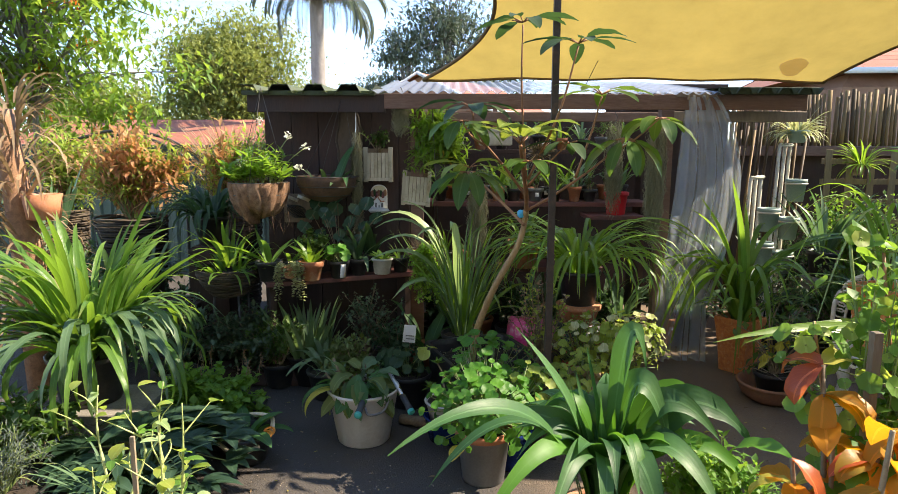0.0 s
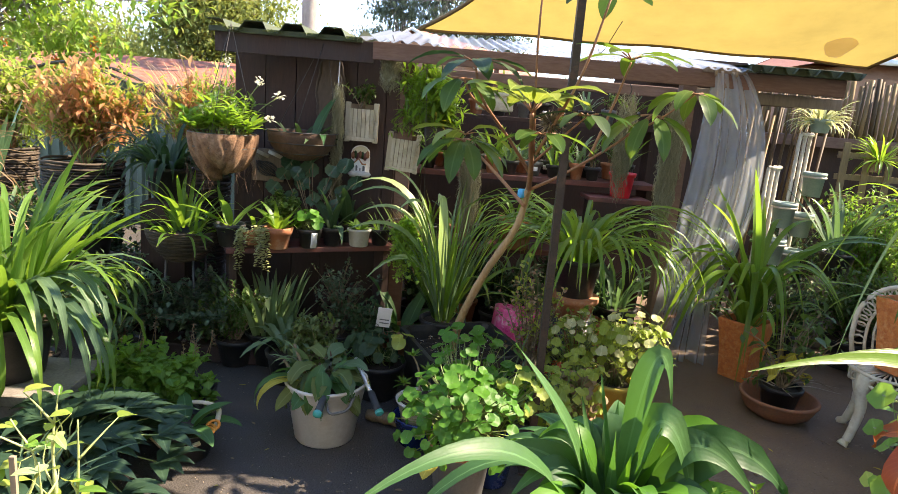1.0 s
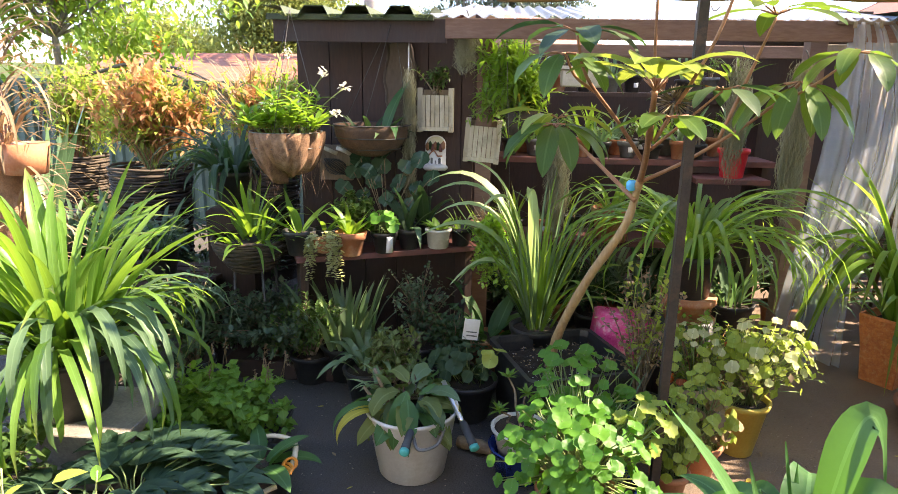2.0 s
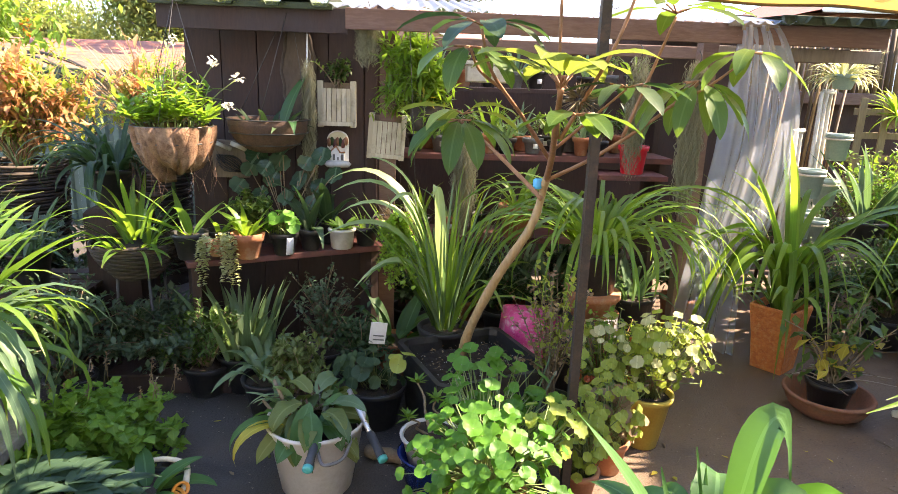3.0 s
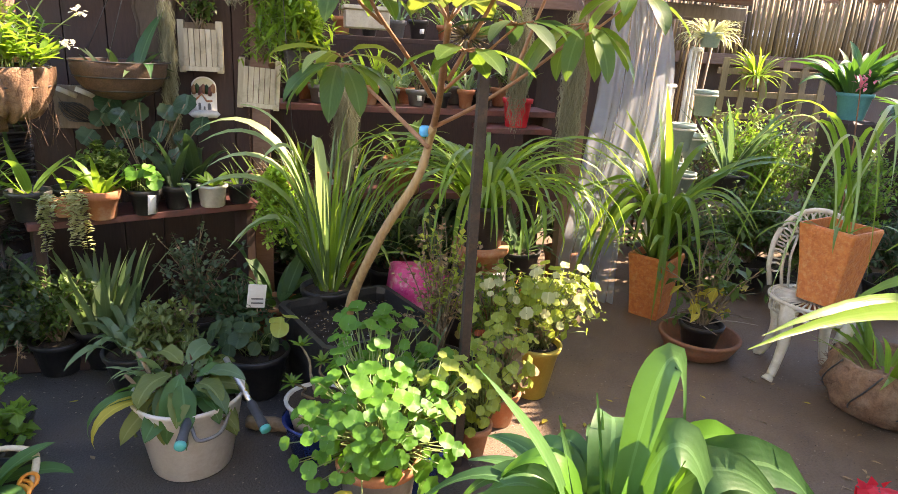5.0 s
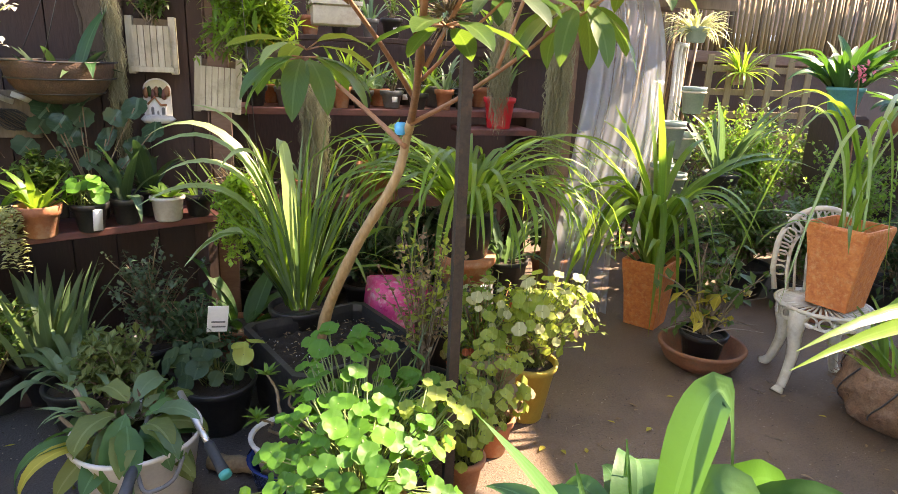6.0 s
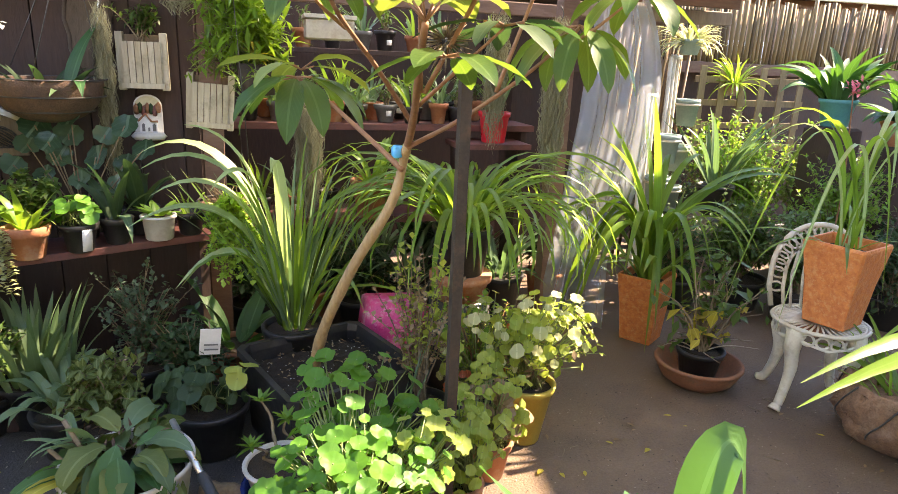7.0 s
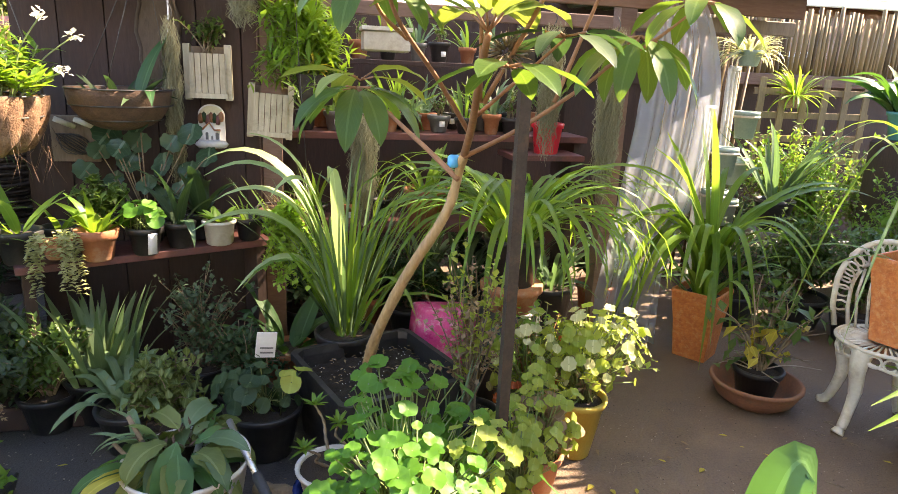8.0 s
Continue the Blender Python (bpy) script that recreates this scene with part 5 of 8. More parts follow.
rs = thing("leggy_rose", (-0.12, 2.25, 0), "leggy young shrub with pale sunlit stems and few leaves", "potted plant")
pot_parts(rs, 0.14, 0.24, M_BLACK)
for i in range(10):
    a = i * 0.9 + rnd(-0.2, 0.2)
    q = rnd(0.1, 0.32)
    e = Vector((math.cos(a) * q - 0.04, math.sin(a) * q * 0.6, rnd(0.5, 0.92)))
    line = curve([(rnd(-0.05, 0.05), rnd(-0.05, 0.05), 0.2), Vector((e.x * 0.8, e.y * 0.8, e.z * 0.55)), Vector((e.x * 0.8 + rnd(-0.05, 0.05), e.y, e.z * 0.8)), e], 6)
    part("stem", tube(Geo(), line, [0.0078 * (1 - 0.8 * k / (len(line) - 1)) * (1.35 if k % 3 == 0 else 0.9) for k in range(len(line))], 6), M_ROSESTEM, rs, "pale green knobbly stem")
    for k in range(3):
        p = line[int(len(line) * (0.45 + 0.15 * k))]
        q2 = p + Vector((rnd(-0.12, 0.12), rnd(-0.08, 0.08), rnd(0.04, 0.14)))
        part("twig", tube(Geo(), curve([p, (p + q2) / 2 + Vector((rnd(-0.02, 0.02), 0, 0.01)), q2], 5), [0.0036 * (1 - 0.07 * j) for j in range(11)], 5), M_ROSESTEM, rs)
        for j in range(1 + k % 2):
            lf = Geo()
            blade(lf, q2, rnd(0, 6.28), rnd(-0.4, 0.9), rnd(0.03, 0.075), rnd(0.024, 0.05), OVAL, 5, 0.6, 0.25)
            part("leaf", lf, (M_LIME, M_MINT, M_SILVERY)[j], rs)
    for k in range(3):
        p = line[min(len(line) - 1, int(rnd(0.45, 1.0) * len(line)))]
        for s in range(2):
            lf = Geo()
            blade(lf, p, rnd(0, 6.28), rnd(-0.4, 0.7), rnd(0.025, 0.075), rnd(0.02, 0.045), OVAL, 5, 0.6, 0.25)
            part("leaf", lf, (M_LIME, M_MINT, M_SILVERY)[k % 3], rs)
part("stake", box(Geo(), (0.02, 0.02, 0.45), (0.014, 0.01, 0.5)), M_TIMBER, rs, "bleached garden stake", smooth=False)

lv = thing("grey_herb", (-0.9, 2.75, 0), "soft grey-blue herb clump spilling over the floor", "potted plant")
pot_parts(lv, 0.16, 0.2, M_BLACK)
bush(lv, (0, 0, 0.3), (0.26, 0.26, 0.2), 1200, 0.035, 70, (0, 0, 0.18), M_SILVER, M_STEM, 0.0, 0.18)
iv = thing("dark_shrub", (-1.0, 3.05, 0), "dark leafy tub plant in shade", "potted plant")
pot_parts(iv, 0.17, 0.2, M_BLACK)
bush(iv, (0, 0, 0.28), (0.3, 0.3, 0.2), 1000, 0.06, 50, (0, 0, 0.18), M_BUSH, None, 0.0, 0.6)
ob, z = potted("grassy_clump", (-0.42, 2.72, 0), 0.13, 0.16, M_BLACK, "grassy dark clump with pale yellow flower tips")
strap_clump(ob, 70, 0.1, z, (0.2, 0.36), (0.01, 0.016), M_STRAP_DARK, (0.5, 1.4), (0.6, 1.6), single=False)

tr2 = thing("wooden_trough", (-0.4, 4.38, 0), "mossy wooden trough of rosemary-like shrubs below the shelf", "planter")
part("trough", box(Geo(), (0.02, -0.02, 0.05), (0.6, 0.22, 0.1)), M_HUT, tr2, smooth=False)
bush(tr2, (-0.06, -0.02, 0.27), (0.42, 0.3, 0.24), 5200, 0.042, 130, (0, 0, 0.09), M_SHADY, None, 0.0, 0.62, 0.3)

ir = thing("iris_clump", (-0.02, 4.34, 0), "grey-green iris fan in a black pot under the shelf", "potted plant")
z = pot_parts(ir, 0.14, 0.2, M_BLACK)
strap_clump(ir, 44, 0.15, z, (0.26, 0.44), (0.03, 0.044), M_IRIS, (1.05, 1.5), (0.1, 0.7), shape=SWORD)
ir2 = thing("arching_clump", (0.14, 4.1, 0), "pot of arching sunlit blades behind the bucket", "potted plant")
z = pot_parts(ir2, 0.12, 0.18, M_BLACK)
strap_clump(ir2, 14, 0.07, z, (0.22, 0.36), (0.03, 0.04), M_IRIS, (0.8, 1.4), (1.0, 2.4), kink=0.4)
strap_clump(ir2, 5, 0.07, z, (0.26, 0.42), (0.032, 0.042), M_IRIS, (0.9, 1.4), (1.2, 2.6), kink=0.4)
rb = thing("small_white_shrub", (0.36, 4.42, 0), "twiggy small-leaved shrub in a dark pot", "potted plant")
z = pot_parts(rb, 0.12, 0.18, M_BLACK)
bush(rb, (0.02, -0.04, 0.42), (0.22, 0.18, 0.26), 1000, 0.026, 50, (0, 0, z), M_SHADY, None, 0.0, 0.7)
for (x, y, w2, h2, n, lf, m, lab) in ((-0.2, 4.28, 0.24, 0.2, 1700, 0.034, M_BUSH, "dark small-leaved shrub beside the trough"), (0.55, 4.2, 0.2, 0.2, 1300, 0.04, M_DARK, "dark leafy plant behind the bucket"), (0.28, 4.02, 0.2, 0.16, 900, 0.045, M_CUT, "grey-green leafy plant behind the bucket"), (-0.78, 4.15, 0.3, 0.3, 1800, 0.045, M_SHADY, "dense dark shrub beside the rattan bowl"), (-1.1, 3.9, 0.3, 0.3, 1500, 0.05, M_DARK, "dark leafy shrub behind the strap plant"), (-1.45, 5.1, 0.42, 0.34, 2200, 0.06, M_SHADY, "dark grey-green shrub below the rust foliage"), (-2.0, 5.25, 0.42, 0.34, 2000, 0.06, M_BUSH, "dark shrub beside the wicker bins"), (-0.85, 5.15, 0.32, 0.4, 1600, 0.055, M_DARK, "dark leafy shrub beside the shed corner")):
    ob = thing("pot_shrub", (x, y, 0), lab, "potted plant")
    z = pot_parts(ob, 0.11, 0.16, M_BLACK)
    bush(ob, (0, 0, z + h2 * 0.8), (w2, w2 * 0.85, h2), n, lf, 60, (0, 0, z), m, None, 0.0, 0.55, 0.3)
tg = thing("plant_tag", (0.65, 4.06, 0.24), "white printed plant label hanging from a stick", "plant label")
part("stick", tube(Geo(), [(0, 0.03, -0.11), (0, 0.012, 0.26)], 0.003, 5), M_WOODSTEM, tg)
part("card", box(Geo(), (0, 0, 0.18), (0.075, 0.003, 0.12), Euler((0.25, 0.1, 0.1)).to_matrix()), M_PAPER, tg, smooth=False)
for k in range(4):
    part("print", box(Geo(), (0.002, -0.006 + 0.004 * k, 0.15 + k * 0.018), (0.05, 0.002, 0.006), Euler((0.25, 0.1, 0.1)).to_matrix()), M_INK, tg, "grey bars of print", smooth=False)
lowl = thing("broad_leaf_pot", (0.72, 4.5, 0), "shaded broad-leaved plant in a reddish pot", "potted plant")
z = pot_parts(lowl, 0.12, 0.2, M_TERRA)
strap_clump(lowl, 14, 0.06, z, (0.25, 0.45), (0.05, 0.08), M_BROAD, (0.5, 1.4), (0.5, 1.6), shape=LANCE)

# ---- bucket ----
bk = thing("bucket", (0.438, 3.566, 0), "off-white tub full of cut broad leaves and dry trimmings", "bucket")
bk.scale = (0.93, 0.93, 0.94)
part("tub", lathe(Geo(), [(0, 0.0), (0.142, 0), (0.148, 0.008), (0.198, 0.295), (0.206, 0.3), (0.206, 0.312), (0.198, 0.314), (0.192, 0.295), (0.144, 0.02), (0, 0.02)], 48), M_WHITEPL, bk)
part("rubble", lathe(Geo(), [(0, 0.27), (0.1, 0.262), (0.172, 0.25)], 20, (0, 0, 0), 0.0), M_SOIL, bk)
part("handle", tube(Geo(), curve([(0.03, -0.2, 0.28), (0.06, -0.25, 0.245), (0.13, -0.215, 0.25), (0.155, -0.135, 0.28)], 8), 0.007, 7), M_GREYPL, bk, "grey moulded handle")
for k in range(46):
    a = rnd(0, 6.28)
    g = Geo()
    blade(g, (math.cos(a) * rnd(0.02, 0.11), math.sin(a) * rnd(0.02, 0.11), rnd(0.28, 0.4)), a + rnd(-0.6, 0.6), rnd(-0.5, 0.6), rnd(0.17, 0.27), rnd(0.06, 0.09), OVAL, 9, rnd(0.7, 1.9), 0.25, rnd(-1.2, 1.2), 0.09)
    part("leaf", g, (M_STRAP_DARK, M_CUT, M_CUT, M_BROAD)[k % 4], bk)
for a, m in ((3.7, M_YELLOW), (3.5, M_BROAD)):
    g = Geo()
    blade(g, (math.cos(a) * 0.14, math.sin(a) * 0.14, 0.32), a, 0.3, 0.3, 0.07, LANCE, 9, 2.4, 0.2)
    part("leaf", g, m, bk, "yellowing drooping leaf" if m is M_YELLOW else "")
for k in range(7):
    g = Geo()
    blade(g, (rnd(-0.15, -0.05), rnd(0.02, 0.12), 0.27), rnd(1.6, 4.4), rnd(1.0, 1.5), rnd(0.22, 0.34), rnd(0.03, 0.04), STRAP, 9, rnd(0.8, 2.8), 0.3, rnd(-0.5, 0.5))
    part("cut_blade", g, M_IRIS, bk, "cut pale iris blade")
g = Geo()
for k in range(70):
    mini_leaf(g, (rnd(-0.17, 0.1), rnd(0.0, 0.15), rnd(0.3, 0.41)), rdir(), rnd(0.02, 0.06), rnd(0.006, 0.014))
part("litter", g, M_COIRDARK, bk, "dry brown trimmings", kind="stuff")
part("stick", tube(Geo(), [(-0.08, 0.0, 0.25), (-0.17, 0.02, 0.47)], 0.008, 6), M_WOODSTEM, bk, "cut brown stick")
part("stick", tube(Geo(), [(-0.1, -0.03, 0.25), (-0.21, -0.02, 0.4)], 0.007, 6), M_WOODSTEM, bk, "cut brown stick")

lp = thing("loppers", (0.438, 3.566, 0), "loppers with dark grips and teal ends lying across the bucket", "loppers")
lp.scale = (0.93, 0.93, 0.9)
for a, b in (((0.04, 0.05, 0.36), (0.01, -0.33, 0.285)), ((0.13, 0.1, 0.4), (0.29, -0.24, 0.265))):
    a, b = Vector(a), Vector(b)
    d = (b - a).normalized()
    L = (b - a).length
    part("shaft", tube(Geo(), [a, a + d * (L - 0.13)], 0.011, 8), M_STEEL, lp, "bare metal shaft")
    part("grip", tube(Geo(), [a + d * (L - 0.15), a + d * (L - 0.14), a + d * (L - 0.07), a + d * (L - 0.018)], [0.014, 0.018, 0.017, 0.02], 12), M_NAVY, lp)
    part("grip_end", tube(Geo(), [a + d * (L - 0.018), a + d * (L - 0.004), b], [0.0205, 0.02, 0.014], 12), M_GRIPTEAL, lp, "teal rubber end")

# ---- square tub with the umbrella tree ----
tb = thing("umbrella_tree_tub", (1.08, 4.02, 0), "square black tub of dark soil holding a tall umbrella tree", "potted tree", rz=20)
g = Geo()
a, b, h, t = 0.24, 0.275, 0.34, 0.014
rings = [(a, 0), (b - 0.015, h - 0.03), (b, h - 0.028), (b, h), (b - t * 1.6, h), (b - t * 2, h - 0.03), (a + 0.01, 0.1)]
vs, fs = [], []
for r, zz in rings:
    c = 0.03
    vs += [(-r + c, -r, zz), (r - c, -r, zz), (r, -r + c, zz), (r, r - c, zz), (r - c, r, zz), (-r + c, r, zz), (-r, r - c, zz), (-r, -r + c, zz)]
for j in range(len(rings) - 1):
    for i in range(8):
        fs.append((8 * j + i, 8 * j + (i + 1) % 8, 8 * j + 8 + (i + 1) % 8, 8 * j + 8 + i))
g.add(vs, fs)
part("tub", g, M_BLACK, tb, smooth=False)
g = Geo()
N = 22
g.add([(-0.245 + 0.49 * i / N, -0.245 + 0.49 * j / N, 0.262 + 0.028 * noise.noise((i * 0.5, j * 0.5, 3)) + rnd(-0.004, 0.004)) for j in range(N + 1) for i in range(N + 1)], [(j * (N + 1) + i, j * (N + 1) + i + 1, (j + 1) * (N + 1) + i + 1, (j + 1) * (N + 1) + i) for j in range(N) for i in range(N)])
part("soil", g, M_SOIL, tb)
g = Geo()
for k in range(90):
    mini_leaf(g, (rnd(-0.24, 0.24), rnd(-0.24, 0.24), 0.285), (rnd(-1, 1), rnd(-1, 1), 0.1), rnd(0.01, 0.03), rnd(0.006, 0.012))
gp = Geo()
for k in range(130):
    mini_leaf(gp, (rnd(-0.24, 0.24), rnd(-0.24, 0.24), 0.282), (rnd(-1, 1), rnd(-1, 1), 0.3), rnd(0.004, 0.009), rnd(0.003, 0.006))
part("perlite", gp, M_PAPER, tb, "white specks of perlite", kind="stuff")
part("mulch", g, M_DRY, tb, "pale bits of leaf litter", kind="stuff")
inv = tb.matrix_basis.inverted()
W = lambda x, y, zz: inv @ Vector((x, y, zz))
trunk = curve([W(1.02, 4.04, 0.24), W(1.05, 3.9, 0.5), W(1.14, 3.78, 0.78), W(1.25, 3.69, 1.02), W(1.285, 3.66, 1.18), W(1.26, 3.45, 1.32), W(1.22, 3.25, 1.44), W(1.184, 3.06, 1.555)], 6)
part("trunk", tube(Geo(), trunk[:27], [0.0225 - 0.009 * k / 26 + 0.002 * (k % 5 == 0) for k in range(27)], 10), M_TRUNK, tb)
part("upper_stem", tube(Geo(), trunk[25:], [0.0128 - 0.0045 * k / (len(trunk) - 26) for k in range(len(trunk) - 25)], 9), M_TWIG, tb, "reddish upper stem")


def rosette(parent, at, n, length, width, el, bend, mat, az0=0.0, stalk=0.05, shape=ELLIP, az=None):
    """A ring of leaflets on short stalks at a branch end; at is in the world."""
    for k in range(n):
        a = az0 + 2 * math.pi * k / n + rnd(-0.2, 0.2) if az is None else az[k]
        e = el + rnd(-0.2, 0.2)
        p = W(*at)
        a -= math.radians(20)
        q = p + Vector((math.cos(a) * math.cos(e + 0.3), math.sin(a) * math.cos(e + 0.3), math.sin(e + 0.3))) * stalk
        part("stalk", tube(Geo(), [p, q], 0.003, 5), M_TWIG, parent)
        g = Geo()
        blade(g, q, a, e, length * rnd(0.85, 1.1), width * rnd(0.9, 1.1), shape, 9, bend + rnd(-0.2, 0.2), 0.22, rnd(-0.35, 0.35), 0.03, 1.2)
        part("leaf", g, mat, parent)


def branch(pts, r):
    line = curve([W(*p) for p in pts], 6)
    part("branch", tube(Geo(), line, [r * (1 - 0.45 * k / (len(line) - 1)) for k in range(len(line))], 7), M_TWIG, tb)


branch([(1.28, 3.66, 1.14), (1.2, 3.78, 1.22), (1.08, 3.93, 1.33), (0.99, 4.04, 1.4)], 0.010)
branch([(1.27, 3.5, 1.3), (1.15, 3.4, 1.45), (1.02, 3.3, 1.6), (0.98, 3.26, 1.72)], 0.008)
branch([(1.28, 3.6, 1.22), (1.42, 3.5, 1.32), (1.6, 3.45, 1.46), (1.73, 3.42, 1.585)], 0.008)
branch([(1.25, 3.3, 1.4), (1.36, 3.15, 1.7), (1.43, 3.12, 1.98)], 0.007)
branch([(1.24, 3.3, 1.4), (1.2, 3.2, 1.8), (1.2, 3.2, 2.08)], 0.006)
branch([(1.5, 3.45, 1.4), (1.56, 3.4, 1.62), (1.58, 3.3, 1.78)], 0.007)
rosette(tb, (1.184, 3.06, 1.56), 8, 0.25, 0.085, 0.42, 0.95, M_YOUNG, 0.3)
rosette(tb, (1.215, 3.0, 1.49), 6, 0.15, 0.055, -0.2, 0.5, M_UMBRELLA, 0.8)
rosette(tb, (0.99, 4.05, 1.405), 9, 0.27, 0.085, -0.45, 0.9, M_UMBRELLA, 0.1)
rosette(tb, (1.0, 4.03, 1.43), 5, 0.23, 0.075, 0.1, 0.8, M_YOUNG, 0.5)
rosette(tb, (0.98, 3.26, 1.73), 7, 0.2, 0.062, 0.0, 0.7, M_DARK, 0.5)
rosette(tb, (1.73, 3.42, 1.594), 8, 0.215, 0.068, -0.6, 0.9, M_UMBRELLA, 0.2)
rosette(tb, (1.58, 3.3, 1.79), 7, 0.2, 0.062, 0.1, 0.6, M_UMBRELLA, 0.6)
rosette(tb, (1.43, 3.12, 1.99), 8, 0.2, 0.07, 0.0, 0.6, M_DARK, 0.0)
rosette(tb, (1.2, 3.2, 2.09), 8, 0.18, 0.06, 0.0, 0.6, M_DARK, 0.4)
branch([(1.26, 3.4, 1.36), (1.32, 3.25, 1.46), (1.4, 3.16, 1.56)], 0.006)
branch([(1.06, 3.37, 1.55), (0.98, 3.26, 1.6), (0.94, 3.18, 1.66)], 0.006)
branch([(1.64, 3.44, 1.5), (1.76, 3.4, 1.58), (1.86, 3.34, 1.68)], 0.006)
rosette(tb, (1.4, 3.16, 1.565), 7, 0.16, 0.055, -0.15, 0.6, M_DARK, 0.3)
rosette(tb, (0.94, 3.18, 1.665), 6, 0.17, 0.058, -0.3, 0.8, M_UMBRELLA, 0.2)
rosette(tb, (1.86, 3.34, 1.685), 7, 0.18, 0.06, -0.3, 0.8, M_UMBRELLA, 0.5)
part("tie", lathe(Geo(), [(0.012, -0.02), (0.02, -0.012), (0.02, 0.012), (0.012, 0.02)], 10, tuple(W(1.262, 3.655, 1.2))), M_SKYBLUE, tb, "bright blue plastic tie")
tl = thing("air_plant", (1.3, 3.3, 1.56), "dark spiky dried air plant tied to the pole", "air plant")
g = Geo()
for k in range(90):
    d = rdir()
    tube(g, [d * 0.02, d * rnd(0.06, 0.09) + Vector((0, 0, -0.01))], [0.003, 0.0006], 3)
part("spike_mass", g, M_WOODSTEM, tl, kind="stuff")
part("clip", tube(Geo(), [(0, 0, 0), (0.068, 0.044, 0)], 0.006, 5), M_WIRE, tl)

# ---- the middle: cymbidiums ----
ob, z = potted("cymbidium", (0.97, 4.34, 0), 0.13, 0.34, M_BLACK, "tall dense cymbidium with upright strap leaves", foot=0.8)
strap_clump(ob, 60, 0.05, z, (0.5, 0.86), (0.01, 0.016), M_STRAP_DARK, (1.0, 1.5), (0.0, 0.9), power=2.2)
strap_clump(ob, 30, 0.05, z, (0.5, 0.86), (0.012, 0.018), M_STRAP, (1.0, 1.5), (0.1, 0.9), power=2.2)
strap_clump(ob, 8, 0.08, z, (0.55, 0.85), (0.018, 0.026), M_STRAP, (0.9, 1.3), (1.2, 2.4), power=1.6)
for x, y, zz, rise in ((-0.59, 0.12, 1.05, 1.14), (-0.54, -0.14, 1.04, 1.1), (-0.3, -0.14, 0.96, 1.06), (-0.52, -0.08, 0.93, 1.0), (-0.38, -0.1, 1.2, 1.1), (-0.6, -0.12, 0.82, 0.92), (-0.44, -0.2, 0.6, 0.76), (-0.08, -0.12, 1.02, 1.08)):
    part("leaf", arch_leaf((-0.03, -0.02, z - 0.02), (x, y, zz), rise, 0.072, LANCE, 12, 0.3, 0.5), M_SILVERY, ob, "broad pale arching leaf")
ps = thing("pot_stack", (1.72, 4.36, 0), "upturned black bucket and terracotta pot used as a stand", "plant stand")
part("bucket", lathe(Geo(), [(0, 0), (0.17, 0), (0.14, 0.4), (0, 0.4)], 28), M_BLACK, ps)
part("terracotta_pot", lathe(Geo(), [(0, 0.4), (0.1, 0.4), (0.135, 0.5), (0.145, 0.5), (0.145, 0.53), (0.0, 0.53)], 28), M_TERRA, ps, "terracotta pot")
ob, z = potted("cymbidium", (1.72, 4.36, 0.53), 0.13, 0.22, M_BLACK, "black pot of long arching cymbidium leaves on a stand", foot=0.8)
strap_clump(ob, 92, 0.09, z, (0.6, 0.98), (0.018, 0.028), M_STRAP, (0.75, 1.4), (2.2, 3.3), power=1.3)
strap_clump(ob, 30, 0.09, z, (0.55, 0.85), (0.018, 0.026), M_STRAP_BRIGHT, (0.6, 1.3), (2.0, 3.1), power=1.3)

bgp = thing("potting_mix_bag", (1.4, 4.42, 0), "bright pink and white plastic bag of potting mix", "bag")
g = Geo()
box(g, (0, 0, 0.2), (0.28, 0.16, 0.4), Euler((0.1, 0.15, 0.3)).to_matrix(), 0.85)
part("bag", g, M_PINK, bgp)

# round-leaved plant
ns = thing("round_leaf_geranium", (1.058, 3.17, 0), "bushy plant with round fresh green leaves in a grey pot", "potted plant")
pot_parts(ns, 0.125, 0.24, M_GREYPL, 0.8, 0.02, z0=0.0)
part("inner_pot", lathe(Geo(), [(0.1, 0.2), (0.128, 0.23), (0.138, 0.23), (0.138, 0.265), (0.125, 0.265), (0.11, 0.23)], 28), M_TERRA, ns, "terracotta inner pot rim")
round_foliage(ns, (0.0, 0.0, 0.36), (0.30, 0.26, 0.22), 240, 0.0285, M_NAST, (0, 0, 0.25), 8, 0.07, single=True)
round_foliage(ns, (-0.04, 0.12, 0.5), (0.2, 0.14, 0.16), 26, 0.028, M_NAST, (0, 0.05, 0.3), 7, 0.2, single=True)
round_foliage(ns, (0.04, 0.34, 0.47), (0.26, 0.14, 0.17), 46, 0.03, M_NAST, (0, 0.12, 0.3), 8, 0.09, single=True)
round_foliage(ns, (0.22, 0.28, 0.36), (0.16, 0.14, 0.14), 40, 0.03, M_NAST, (0.05, 0.12, 0.3), 8, 0.09, single=True)
round_foliage(ns, (0.24, 0.1, 0.42), (0.12, 0.12, 0.14), 30, 0.03, M_LIME, (0.12, 0.05, 0.25), 8, 0.2, single=True)
g = Geo()
blade(g, (-0.1, -0.12, 0.22), 4.0, 0.0, 0.1, 0.07, OVAL, 6, 1.5, 0.2)
part("leaf", g, M_YELLOW, ns, "withered yellow leaf")

